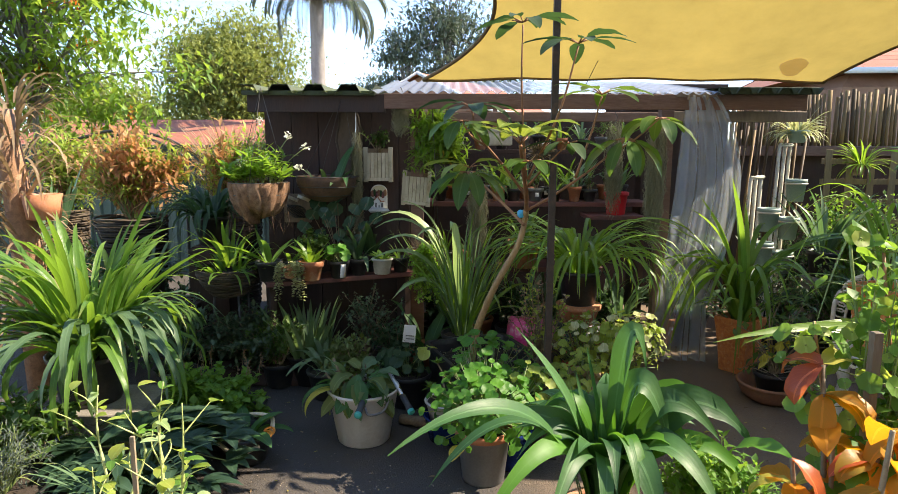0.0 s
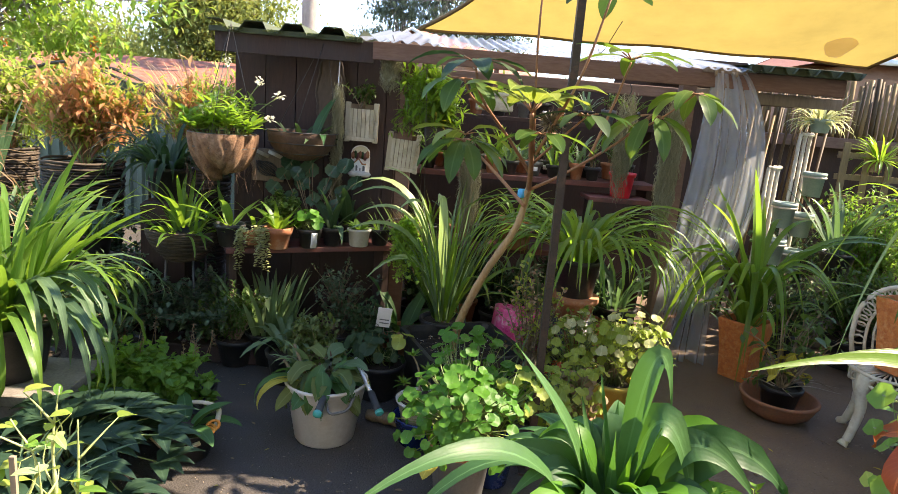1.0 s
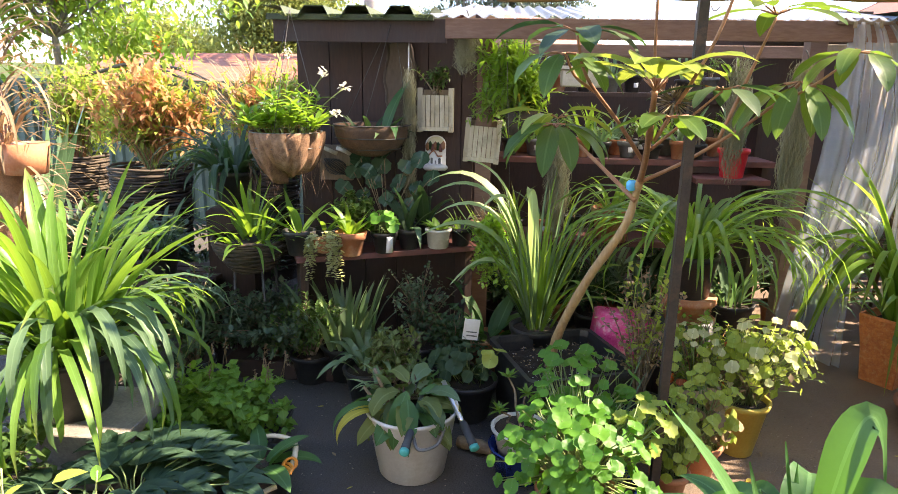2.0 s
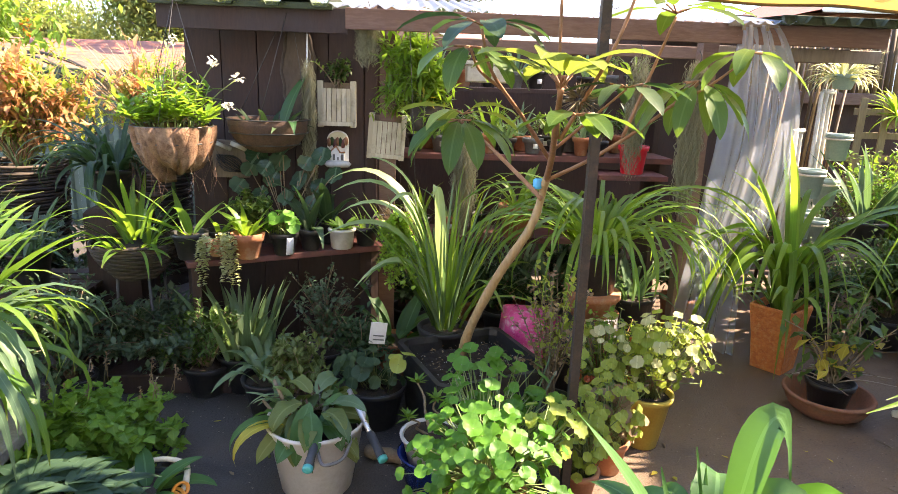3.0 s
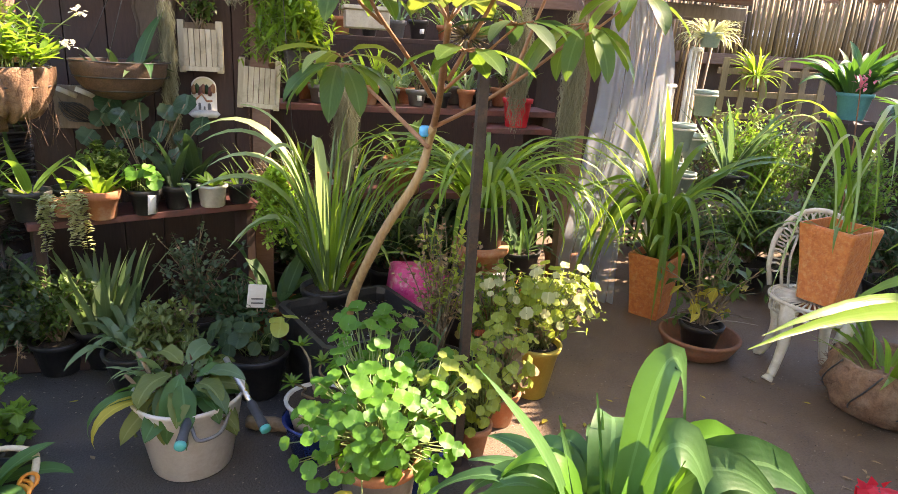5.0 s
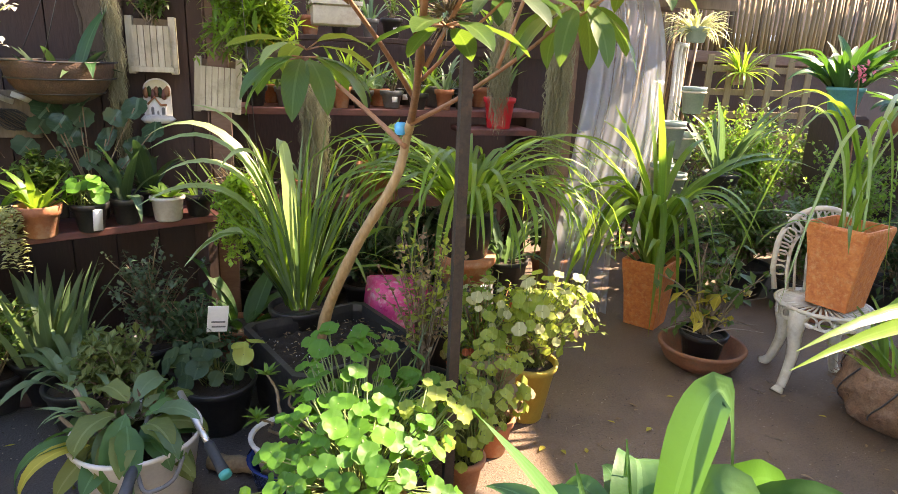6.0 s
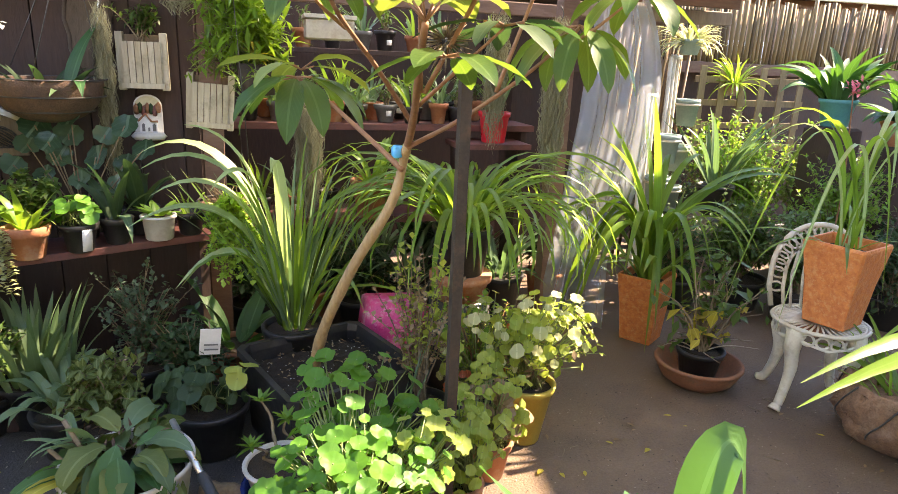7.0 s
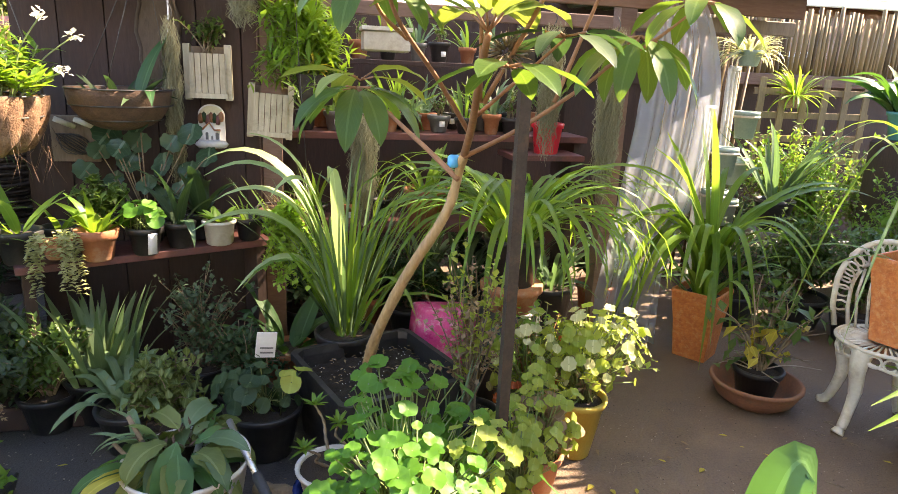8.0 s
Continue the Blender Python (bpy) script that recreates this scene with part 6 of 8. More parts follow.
bl = thing("blue_pot", (0.886, 3.571, 0), "dark blue glazed pot with a white pot inside and knobbly stems", "potted plant")
bl.scale = (0.95, 0.95, 0.68)
part("outer_pot", lathe(Geo(), [(0, 0), (0.105, 0), (0.135, 0.19), (0.142, 0.2), (0.128, 0.2), (0.1, 0.05)], 30), M_BLUE, bl, "blue glazed pot")
pot_parts(bl, 0.125, 0.2, M_WHITEPL, 0.75, 0.02, z0=0.12)
gl = Geo()
for e in ((-0.06, 0.12, 0.56), (0.02, 0.08, 0.48), (-0.1, 0.0, 0.42)):
    line = curve([(0.0, 0, 0.3), (e[0] * 0.9 + 0.03, e[1] * 0.5, 0.3 + (e[2] - 0.3) * 0.4), (e[0] * 0.5, e[1] * 0.8, 0.3 + (e[2] - 0.3) * 0.7), e], 6)
    part("stem", tube(Geo(), line, [(0.007 - 0.003 * k / len(line)) * (1.3 if k % 3 == 0 else 0.9) for k in range(len(line))], 6), M_WOODSTEM, bl)
    for k in range(16):
        blade(gl, e, k * 0.8, rnd(0.1, 1.2), rnd(0.04, 0.075), 0.016, LANCE, 4, 0.4)
part("foliage", gl, M_MINT, bl, kind="stuff")
ob, z = potted("blue_pot", (1.2, 3.28, 0), 0.1, 0.2, M_BLUE, "glossy blue glazed pot behind the round-leaved plant", "pot")
dk = thing("dark_leaf_pot", (0.64, 4.0, 0), "dark round-leaved plant in a black pot beside the bucket", "potted plant")
pot_parts(dk, 0.14, 0.2, M_BLACK)
round_foliage(dk, (-0.02, 0, 0.27), (0.17, 0.15, 0.1), 40, 0.038, M_DARK, (0, 0, 0.18))
round_foliage(dk, (0.12, -0.12, 0.36), (0.05, 0.05, 0.05), 4, 0.04, M_LIME, (0.05, -0.05, 0.18))
lg = thing("fallen_log", (0.74, 3.66, 0), "short weathered log lying between pots", "log")
part("log", tube(Geo(), curve([(-0.12, 0.08, 0.028), (0, 0.03, 0.032), (0.15, -0.02, 0.028)], 6), [0.026 + 0.003 * (k % 3) for k in range(13)], 10), M_WOODSTEM, lg)

# geraniums round the pole
for (x, y, r, h, m, lab, top, mat) in ((1.454, 3.45, 0.072, 0.14, M_TERRA, "small terracotta pot with a yellowing geranium", 0.3, M_LIME), (1.623, 3.633, 0.08, 0.15, M_TERRA, "small terracotta pot with dry geranium leaves", 0.36, M_DRY)):
    ob, z = potted("potted_geranium", (x, y, 0), r, h, m, lab, group="geraniums round the pole")
    round_foliage(ob, (0, 0, z + 0.13), (0.15, 0.14, 0.15), 70, 0.024, mat, (0, 0, z), 8, 0.11)
    round_foliage(ob, (0, 0, z + 0.18), (0.17, 0.15, 0.17), 70, 0.024, M_LIME, (0, 0, z), 8, 0.11)
ob, z = potted("potted_geranium", (1.842, 3.82, 0), 0.11, 0.26, M_YELLOWPOT, "ochre pot with a pale variegated geranium", group="geraniums round the pole", foot=0.6)
round_foliage(ob, (0.05, 0.0, z + 0.2), (0.25, 0.18, 0.19), 90, 0.026, M_LIME, (0, 0, z), 8, 0.14, single=True)
bush(ob, (0.06, 0.0, z + 0.2), (0.28, 0.2, 0.22), 260, 0.034, 30, (0, 0, z), M_LIME, M_STEM, 0.1, 0.75, 0.4)
bush(ob, (0.02, -0.06, z + 0.1), (0.2, 0.16, 0.14), 70, 0.032, 12, (0, 0, z), M_DRY, M_WOODSTEM, 0.3, 0.7, 0.5)
round_foliage(ob, (0.05, 0.0, z + 0.22), (0.27, 0.18, 0.19), 44, 0.026, M_VARIEG, (0, 0, z), 8, 0.11)
ob, z = potted("potted_geranium", (1.42, 3.86, 0), 0.11, 0.2, M_BLACK, "leggy half-dry geranium with brown stems", group="geraniums round the pole")
bush(ob, (-0.02, 0, 0.56), (0.2, 0.15, 0.3), 520, 0.022, 26, (0, 0, z), M_DRY, M_WOODSTEM, 0.2, 0.9, 0.4)
bush(ob, (0.0, -0.03, 0.66), (0.2, 0.14, 0.24), 260, 0.03, 16, (0, 0, z), M_LIME, M_WOODSTEM, 0.0, 0.9, 0.5)
ob, z = potted("potted_geranium", (1.66, 3.92, 0), 0.12, 0.2, M_BLACK, "spreading geranium with lime and cream lobed leaves", group="geraniums round the pole")
round_foliage(ob, (0.0, -0.03, 0.38), (0.26, 0.2, 0.24), 90, 0.025, M_LIME, (0, 0, z), 8, 0.14, single=True)
bush(ob, (0.0, -0.03, 0.4), (0.27, 0.2, 0.26), 240, 0.032, 28, (0, 0, z), M_MINT, M_TWIG, 0.1, 0.75, 0.4)
round_foliage(ob, (0.0, -0.03, 0.4), (0.26, 0.2, 0.24), 40, 0.024, M_VARIEG, (0, 0, z), 8, 0.11)
round_foliage(ob, (0.0, -0.03, 0.36), (0.24, 0.2, 0.2), 24, 0.018, M_CROTONRED, (0, 0, z), 8, 0.11)
bush(ob, (0, -0.02, 0.4), (0.17, 0.15, 0.16), 260, 0.03, 24, (0, 0, z), M_LIME, M_STEM, 0, 0.5)
ob, z = potted("chive_pot", (1.26, 3.55, 0), 0.07, 0.2, M_BLACK, "dark pot of thin upright green blades")
strap_clump(ob, 12, 0.02, z, (0.25, 0.5), (0.006, 0.01), M_STRAP_DARK, (1.2, 1.5), (0.1, 0.9))

# ---- broad-leaved plant by the path ----
wd = thing("broad_leaf_lily", (1.45, 2.48, 0), "large clump of glossy broad arching leaves in a pot", "potted plant")
z = pot_parts(wd, 0.15, 0.3, M_TERRA)
LILY = [(0.13, -0.02, 0.84, 1.05, 0.094), (0.2, -0.1, 0.58, 0.9, 0.11), (0.5, -0.06, 0.58, 0.8, 0.13), (0.42, 0.1, 0.62, 0.8, 0.1), (-0.32, 0.02, 0.99, 0.78, 0.075), (-0.08, -0.02, 0.93, 0.7, 0.06), (-0.73, -0.45, 0.74, 0.84, 0.085), (-0.62, -0.2, 0.5, 0.76, 0.085), (-0.5, -0.42, 0.4, 0.72, 0.09), (-0.3, -0.5, 0.42, 0.74, 0.09)]
LILY += [(-0.1, -0.45, 0.36, 0.7, 0.09), (0.1, -0.42, 0.34, 0.72, 0.1), (0.3, -0.36, 0.42, 0.72, 0.1), (0.5, -0.2, 0.4, 0.7, 0.09), (-0.14, 0.28, 0.5, 0.74, 0.09), (0.3, 0.3, 0.45, 0.72, 0.09), (-0.4, 0.25, 0.45, 0.7, 0.08), (0.12, 0.26, 0.6, 0.84, 0.1), (-0.22, 0.14, 0.6, 0.78, 0.08), (0.36, -0.12, 0.62, 0.8, 0.1)]
LILY += [(0.34 * math.cos(k * 2.4), 0.34 * math.sin(k * 2.4), 0.4 + 0.3 * ((k * 7) % 10) / 10, 0.62 + 0.16 * ((k * 3) % 10) / 10, 0.075 + 0.003 * (k % 9)) for k in range(26)]
LILY += [(0.14 * math.cos(k * 2.4 + 1), 0.14 * math.sin(k * 2.4 + 1), 0.7 + 0.14 * ((k * 7) % 10) / 10, 0.55, 0.06) for k in range(14)]
# every fifth leaf takes the brighter green to stand for sunlit ones
for x, y, zz, rise, w in LILY:
    part("leaf", arch_leaf((x * 0.1, y * 0.1, z), (x, y, zz), rise * rnd(0.96, 1.02), w * (1.2 if w > 0.095 else 0.9), LILYLEAF, 18, -0.65 * x / math.hypot(x, y) + rnd(-0.55, 0.55), rnd(0.25, 0.65), 0.3, rnd(0.02, 0.06)), M_BROAD if len(wd.children) % 5 else M_NAST, wd)

# plants by the path's right side
gr = thing("tall_geranium", (2.04, 1.98, 0), "tall leggy geranium with bright lobed leaves", "potted plant")
z = pot_parts(gr, 0.15, 0.3, M_TERRA)
for k in range(11):
    a = k * 0.7 + rnd(-0.2, 0.2)
    q = rnd(0.05, 0.26)
    tp = Vector((0.02 + math.cos(a) * q, math.sin(a) * q * 0.6, rnd(0.95, 1.42)))
    line = curve([(rnd(-0.05, 0.05), rnd(-0.05, 0.05), z), Vector((tp.x * 0.5, tp.y * 0.5, tp.z * 0.6)) + Vector((rnd(-0.04, 0.04), rnd(-0.04, 0.04), 0)), tp], 8)
    part("stem", tube(Geo(), line, [0.007 - 0.003 * j / len(line) for j in range(len(line))], 6), M_TWIG if k % 3 else M_STEM, gr)
    for j in range(26):
        p = line[min(len(line) - 1, int(len(line) * rnd(0.62, 1.02)))]
        d = rdir(0.5)
        c = p + Vector((d.x, d.y, abs(d.z) * 0.6 - 0.1)) * rnd(0.03, 0.1)
        lf = Geo()
        disc_leaf(lf, c, (d.x, d.y - 0.35, 0.6), rnd(0.016, 0.034), 5, 0.3, 0.2, 15, rnd(0, 6))
        part("leaf", lf, M_MINT if (j + k) % 3 else M_LIME, gr)
        part("petiole", tube(Geo(), [p, c], 0.0018, 3), M_STEM, gr)
bush(gr, (0.04, 0.0, 1.16), (0.28, 0.18, 0.26), 620, 0.04, 40, (0, 0, z), M_MINT, M_STEM, 0.0, 0.8, 0.4)
cr = thing("croton", (1.82, 1.72, 0), "croton shrub with drooping orange and yellow leaves", "potted plant")
z = pot_parts(cr, 0.15, 0.3, M_BLACK)
for k in range(10):
    tp = Vector((rnd(-0.16, 0.24), rnd(-0.1, 0.26), rnd(0.72, 1.16)))
    line = curve([(rnd(-0.04, 0.04), rnd(-0.04, 0.04), z), Vector((tp.x * 0.6, tp.y * 0.6, tp.z * 0.6)), tp], 6)
    part("stem", tube(Geo(), line, [0.01 - 0.005 * j / len(line) for j in range(len(line))], 6), M_WOODSTEM, cr)
    for j in range(16):
        lf = Geo()
        blade(lf, line[-1 - random.randrange(7)], rnd(0, 6.28), rnd(-0.7, 0.4), rnd(0.1, 0.17), rnd(0.05, 0.075), OVAL, 8, rnd(0.9, 1.9), 0.35, rnd(-0.6, 0.6), 0.07)
        part("leaf", lf, (M_CROTON, M_CROTON, M_CROTON, M_CROTONRED if j % 2 else M_YELLOW, M_NAST)[j % 5], cr)
part("stake", box(Geo(), (0.13, 0.18, 0.6), (0.022, 0.022, 1.22)), M_TIMBER, cr, smooth=False)
fl = thing("low_herb", (1.8, 2.38, 0), "low feathery green herb with upright sprigs", "potted plant")
z = pot_parts(fl, 0.14, 0.26, M_BLACK)
bush(fl, (0, 0, 0.44), (0.26, 0.2, 0.2), 1900, 0.045, 80, (0, 0, z), M_MINT, M_STEM, 0, 0.45)

# ---- right side ----
op = thing("orange_planter", (2.874, 4.587, 0), "tall square orange textured pot of arching cymbidium leaves", "potted plant", rz=36)
z = square_pot(op, 0.175, 0.25, 0.38, M_ORANGE)
oi = op.matrix_basis.inverted()


def arch_set(ob, inv, foot, tips, width, mats, jitter=0.05, copies=1, shape=STRAP, n=14, lean=(0.5, 0.8)):
    """Leaves from foot to tips (world places with the height they rise to)."""
    for i, (x, y, zz, rise) in enumerate(tips):
        for c in range(copies):
            j = jitter * (c > 0)
            tip = inv @ Vector((x + rnd(-j, j) * 2, y + rnd(-j, j) * 2, zz + rnd(-j, j)))
            b = inv @ Vector((foot[0] + rnd(-0.04, 0.04), foot[1] + rnd(-0.04, 0.04), foot[2]))
            part("leaf", arch_leaf(b, tip, rise + rnd(-j, j) * 0.6, width * rnd(0.8, 1.15), shape, n, rnd(-0.5, 0.5), rnd(*lean), 0.3), mats[(i + c) % len(mats)], ob)


OPT = [(2.36, 4.5, 0.13, 0.95), (2.3, 4.35, 0.2, 0.9), (2.22, 4.6, 1.03, 0.9), (2.3, 4.55, 0.62, 0.92), (2.18, 4.4, 0.72, 0.85), (3.66, 4.6, 0.94, 0.92), (3.5, 4.55, 0.72, 0.92), (2.8, 4.2, 0.08, 0.8), (2.72, 4.25, 0.2, 0.85), (2.98, 4.3, 0.3, 0.88), (3.1, 4.35, 0.42, 0.86), (2.78, 4.62, 1.38, 1.0), (2.55, 4.6, 1.2, 0.95), (2.9, 4.7, 1.15, 0.9), (3.3, 4.8, 1.0, 0.95), (3.4, 4.4, 0.4, 0.86), (2.5, 4.9, 0.8, 0.96), (2.4, 4.35, 0.45, 0.78), (3.2, 4.2, 0.6, 0.86), (2.62, 4.3, 0.5, 0.86)]
arch_set(op, oi, (2.874, 4.587, z), OPT, 0.037, (M_STRAP, M_STRAP_BRIGHT, M_STRAP), 0.09, 2)
strap_clump(op, 24, 0.06, z, (0.4, 0.72), (0.022, 0.034), M_STRAP, (0.6, 1.35), (0.6, 2.2), power=1.8)
bw = thing("terracotta_bowl", (2.87, 4.08, 0), "shallow terracotta bowl around a scraggly potted shrub", "potted plant")
part("bowl", lathe(Geo(), [(0, 0), (0.12, 0), (0.17, 0.035), (0.192, 0.075), (0.2, 0.1), (0.208, 0.104), (0.21, 0.114), (0.204, 0.122), (0.19, 0.118), (0.17, 0.05), (0.13, 0.02), (0, 0.02)], 40), M_TERRADARK, bw)
pot_parts(bw, 0.11, 0.16, M_BLACK, z0=0.02)
bush(bw, (0.12, 0.1, 0.34), (0.36, 0.3, 0.28), 190, 0.075, 26, (0, 0, 0.16), M_BUSH, M_WOODSTEM, 0.3, 0.6, 0.6, 0.006)
bush(bw, (0.1, 0.0, 0.14), (0.34, 0.26, 0.1), 30, 0.05, 18, (0, 0, 0.16), M_BUSH, M_GREYTWIG, 0.4, 0.55, 0.7, 0.004)
bush(bw, (0.08, -0.02, 0.26), (0.28, 0.22, 0.24), 46, 0.08, 16, (0, 0, 0.16), M_YELLOW, M_WOODSTEM, 0.5, 0.6, 0.4, 0.004)

# cast garden chair
ch = thing("garden_chair", (3.29, 3.835, 0), "cream cast-metal garden chair with pierced seat and back", "chair", rz=-31)
g = Geo()
SR, SZ = 0.2, 0.4
for r in (SR, SR * 0.93, SR * 0.3):
    tube(g, [(r * math.cos(a * math.pi / 20), r * math.sin(a * math.pi / 20), SZ) for a in range(41)], 0.009 if r == SR else 0.006, 6)
for k in range(40):
    a = 2 * math.pi * k / 40
    part("slat", tube(Geo(), [(SR * 0.3 * math.cos(a), SR * 0.3 * math.sin(a), SZ), (SR * 0.95 * math.cos(a), SR * 0.95 * math.sin(a), SZ)], 0.0055, 4), M_CREAMPAINT, ch)
part("seat", g, M_CREAMPAINT, ch)
for k in range(4):
    a = math.pi / 4 + k * math.pi / 2
    d = Vector((math.cos(a), math.sin(a), 0))
    part("leg", tube(Geo(), curve([d * 0.165 + Vector((0, 0, 0.395)), d * 0.185 + Vector((0, 0, 0.31)), d * 0.165 + Vector((0, 0, 0.19)), d * 0.2 + Vector((0, 0, 0.05)), d * 0.235 + Vector((0, 0, 0.0))], 6), [0.041, 0.044, 0.044, 0.041, 0.040, 0.038, 0.037, 0.034, 0.032, 0.030, 0.029, 0.028, 0.027, 0.026, 0.024, 0.023, 0.022, 0.022, 0.022, 0.021, 0.021, 0.022, 0.024, 0.027, 0.029], 8), M_CREAMPAINT, ch)
g = Geo()
for k in range(4):
    a0 = math.pi / 4 + k * math.pi / 2
    for j in range(1, 5):
        a = a0 + j * math.pi / 10
        c = Vector((SR * 0.93 * math.cos(a), SR * 0.93 * math.sin(a), SZ - 0.04))
        tube(g, [c + Vector((-math.sin(a) * math.cos(q * 0.5236), math.cos(a) * math.cos(q * 0.5236), math.sin(q * 0.5236))) * 0.026 for q in range(13)], 0.006, 5)
    tube(g, [(SR * 0.93 * math.cos(a0 + j * math.pi / 20), SR * 0.93 * math.sin(a0 + j * math.pi / 20), SZ - 0.075 + 0.03 * abs(j - 5) / 5) for j in range(11)], 0.007, 5)
part("apron", g, M_CREAMPAINT, ch, "pierced cast apron")
g = Geo()
BR = 0.2
arch = [(-BR * math.cos(k * math.pi / 18), 0.17 + 0.05 * math.sin(k * math.pi / 18), 0.58 + 0.23 * math.sin(k * math.pi / 18)) for k in range(19)]
arch = [(-BR * 0.9, 0.15, SZ), (-BR, 0.165, 0.5)] + arch + [(BR, 0.165, 0.5), (BR * 0.9, 0.15, SZ)]
tube(g, arch, 0.013, 8)
inner = [(x * 0.68, y + 0.004, 0.46 + (zz - 0.46) * 0.76 if zz > 0.46 else zz) for x, y, zz in arch]
tube(g, inner, 0.009, 6)
for i in range(1, len(arch) - 1):
    p, q = Vector(arch[i]), Vector(inner[i])
    m = (p + q) / 2
    rr = (p - q).length / 2
    ax = (p - q).normalized()
    ay = ax.cross(Vector((0, 1, 0))).normalized()
    tube(g, [m + ax * math.cos(t * 0.785) * rr + ay * math.sin(t * 0.785) * rr * 0.75 for t in range(9)], 0.0055, 5)
for k in range(-2, 3):
    tube(g, [(k * 0.045, 0.16, SZ), (k * 0.05, 0.2, 0.55), (k * 0.04, 0.225, 0.73 - abs(k) * 0.03)], 0.007, 5)
part("backrest", g, M_CREAMPAINT, ch, "pierced rounded backrest")

cp = thing("orange_planter", (3.308, 3.795, 0.417), "square orange textured pot with a cymbidium on the chair", "potted plant", rz=18)
z = square_pot(cp, 0.18, 0.265, 0.38, M_ORANGE)
CPT = [(2.6, 3.7, 0.52, 1.08), (2.8, 3.6, 0.5, 1.02), (2.7, 3.95, 1.1, 1.06), (3.08, 4.05, 1.3, 0.95), (2.75, 4.0, 0.92, 1.02), (3.7, 3.9, 0.98, 1.02), (3.9, 3.8, 0.8, 1.1), (3.6, 3.4, 0.6, 1.05), (3.2, 3.5, 0.62, 1.04), (2.75, 3.8, 0.9, 1.06), (4.0, 4.2, 0.9, 1.1)]
arch_set(cp, cp.matrix_basis.inverted(), (3.308, 3.795, 0.417 + z), CPT, 0.022, (M_STRAP, M_SILVERY, M_STRAP_BRIGHT), 0.05, 1, lean=(0.45, 0.7))
strap_clump(cp, 6, 0.05, z, (0.4, 0.6), (0.014, 0.02), M_STRAP, (0.4, 1.0), (0.8, 2.2), power=1.4)

cb = thing("coir_basket_plant", (3.42, 3.47, 0), "round coir basket with yellow-green sword leaves on the floor", "potted plant")
NA, NR = 64, 14
rim = curve([(0.0, 0, 0.0), (0.17, 0, 0.0), (0.24, 0, 0.08), (0.255, 0, 0.17), (0.23, 0, 0.26), (0.2, 0, 0.25), (0.16, 0, 0.2), (0.0, 0, 0.2)], 4)
g = Geo()
vs = []
for p in rim:
    for i in range(NA):
        a = 2 * math.pi * i / NA
        lump = 1 + (0.1 * noise.noise((math.cos(a) * 3, math.sin(a) * 3, p.z * 14)) + 0.06 * noise.noise((math.cos(a) * 9, math.sin(a) * 9, p.z * 40))) * (p.z > 0.004)
        vs.append((p.x * lump * math.cos(a), p.x * lump * math.sin(a), p.z))
g.add(vs, [(j * NA + i, j * NA + (i + 1) % NA, (j + 1) * NA + (i + 1) % NA, (j + 1) * NA + i) for j in range(len(rim) - 1) for i in range(NA)])
part("basket", g, M_COIR, cb)
g = Geo()
for k in range(420):
    a, zz = rnd(0, 6.28), rnd(0.02, 0.26)
    r = 0.2 + 0.055 * math.sin(math.pi * min(1, zz / 0.3))
    p = Vector((r * math.cos(a), r * math.sin(a), zz))
    tube(g, [p, p + Vector((rnd(-0.03, 0.03), rnd(-0.03, 0.03), rnd(-0.02, 0.03))) + Vector((math.cos(a), math.sin(a), 0)) * 0.016], 0.0011, 3)
part("fibre", g, M_COIR, cb, "loose coir fibre", kind="stuff")
g = Geo()
for k in range(8):
    a = k * math.pi / 4
    tube(g, curve([(0.17 * math.cos(a), 0.17 * math.sin(a), 0.01), (0.25 * math.cos(a + 0.2), 0.25 * math.sin(a + 0.2), 0.09), (0.262 * math.cos(a + 0.4), 0.262 * math.sin(a + 0.4), 0.17), (0.235 * math.cos(a + 0.6), 0.235 * math.sin(a + 0.6), 0.26)], 5), 0.004, 5)
part("cord", g, M_WIRE, cb)
strap_clump(cb, 34, 0.14, 0.2, (0.2, 0.42), (0.022, 0.034), M_STRAP_BRIGHT, (0.5, 1.45), (0.2, 1.2), shape=SWORD)

lr = thing("long_leaf_plant", (3.28, 2.95, 0), "pot of long bright leaves leaning over the path", "potted plant")
z = pot_parts(lr, 0.16, 0.34, M_BLACK)
for x, y, zz, rise in ((-1.4, -0.3, 0.86, 0.9), (-1.2, -0.12, 0.8, 0.9), (-0.75, 0.05, 0.8, 0.95), (-0.35, 0.3, 0.9, 1.05), (-0.2, 0.45, 0.7, 1.0), (0.1, 0.5, 0.7, 1.05), (0.4, 0.3, 0.7, 1.0), (0.45, -0.1, 0.7, 1.0), (0.2, -0.4, 0.7, 1.0), (-0.25, -0.35, 0.6, 0.95), (-0.55, -0.2, 0.55, 0.85)):
    part("leaf", arch_leaf((x * 0.08, y * 0.08, z), (x, y, zz), rise, rnd(0.065, 0.085), LANCE, 14, -0.7 * x / math.hypot(x, y) + rnd(-0.2, 0.2)), M_STRAP_BRIGHT, lr)
rf = thing("red_flower_plant", (2.33, 2.57, 0), "small pot with bright red flowers", "potted plant")
z = pot_parts(rf, 0.08, 0.2, M_TERRA)
g = Geo()
for k in range(40):
    mini_leaf(g, Vector((0, 0, z + 0.24)) + rdir() * 0.05, rdir(0.4), 0.04, 0.035)
part("flower", g, M_REDPETAL, rf, "bright red flower head")
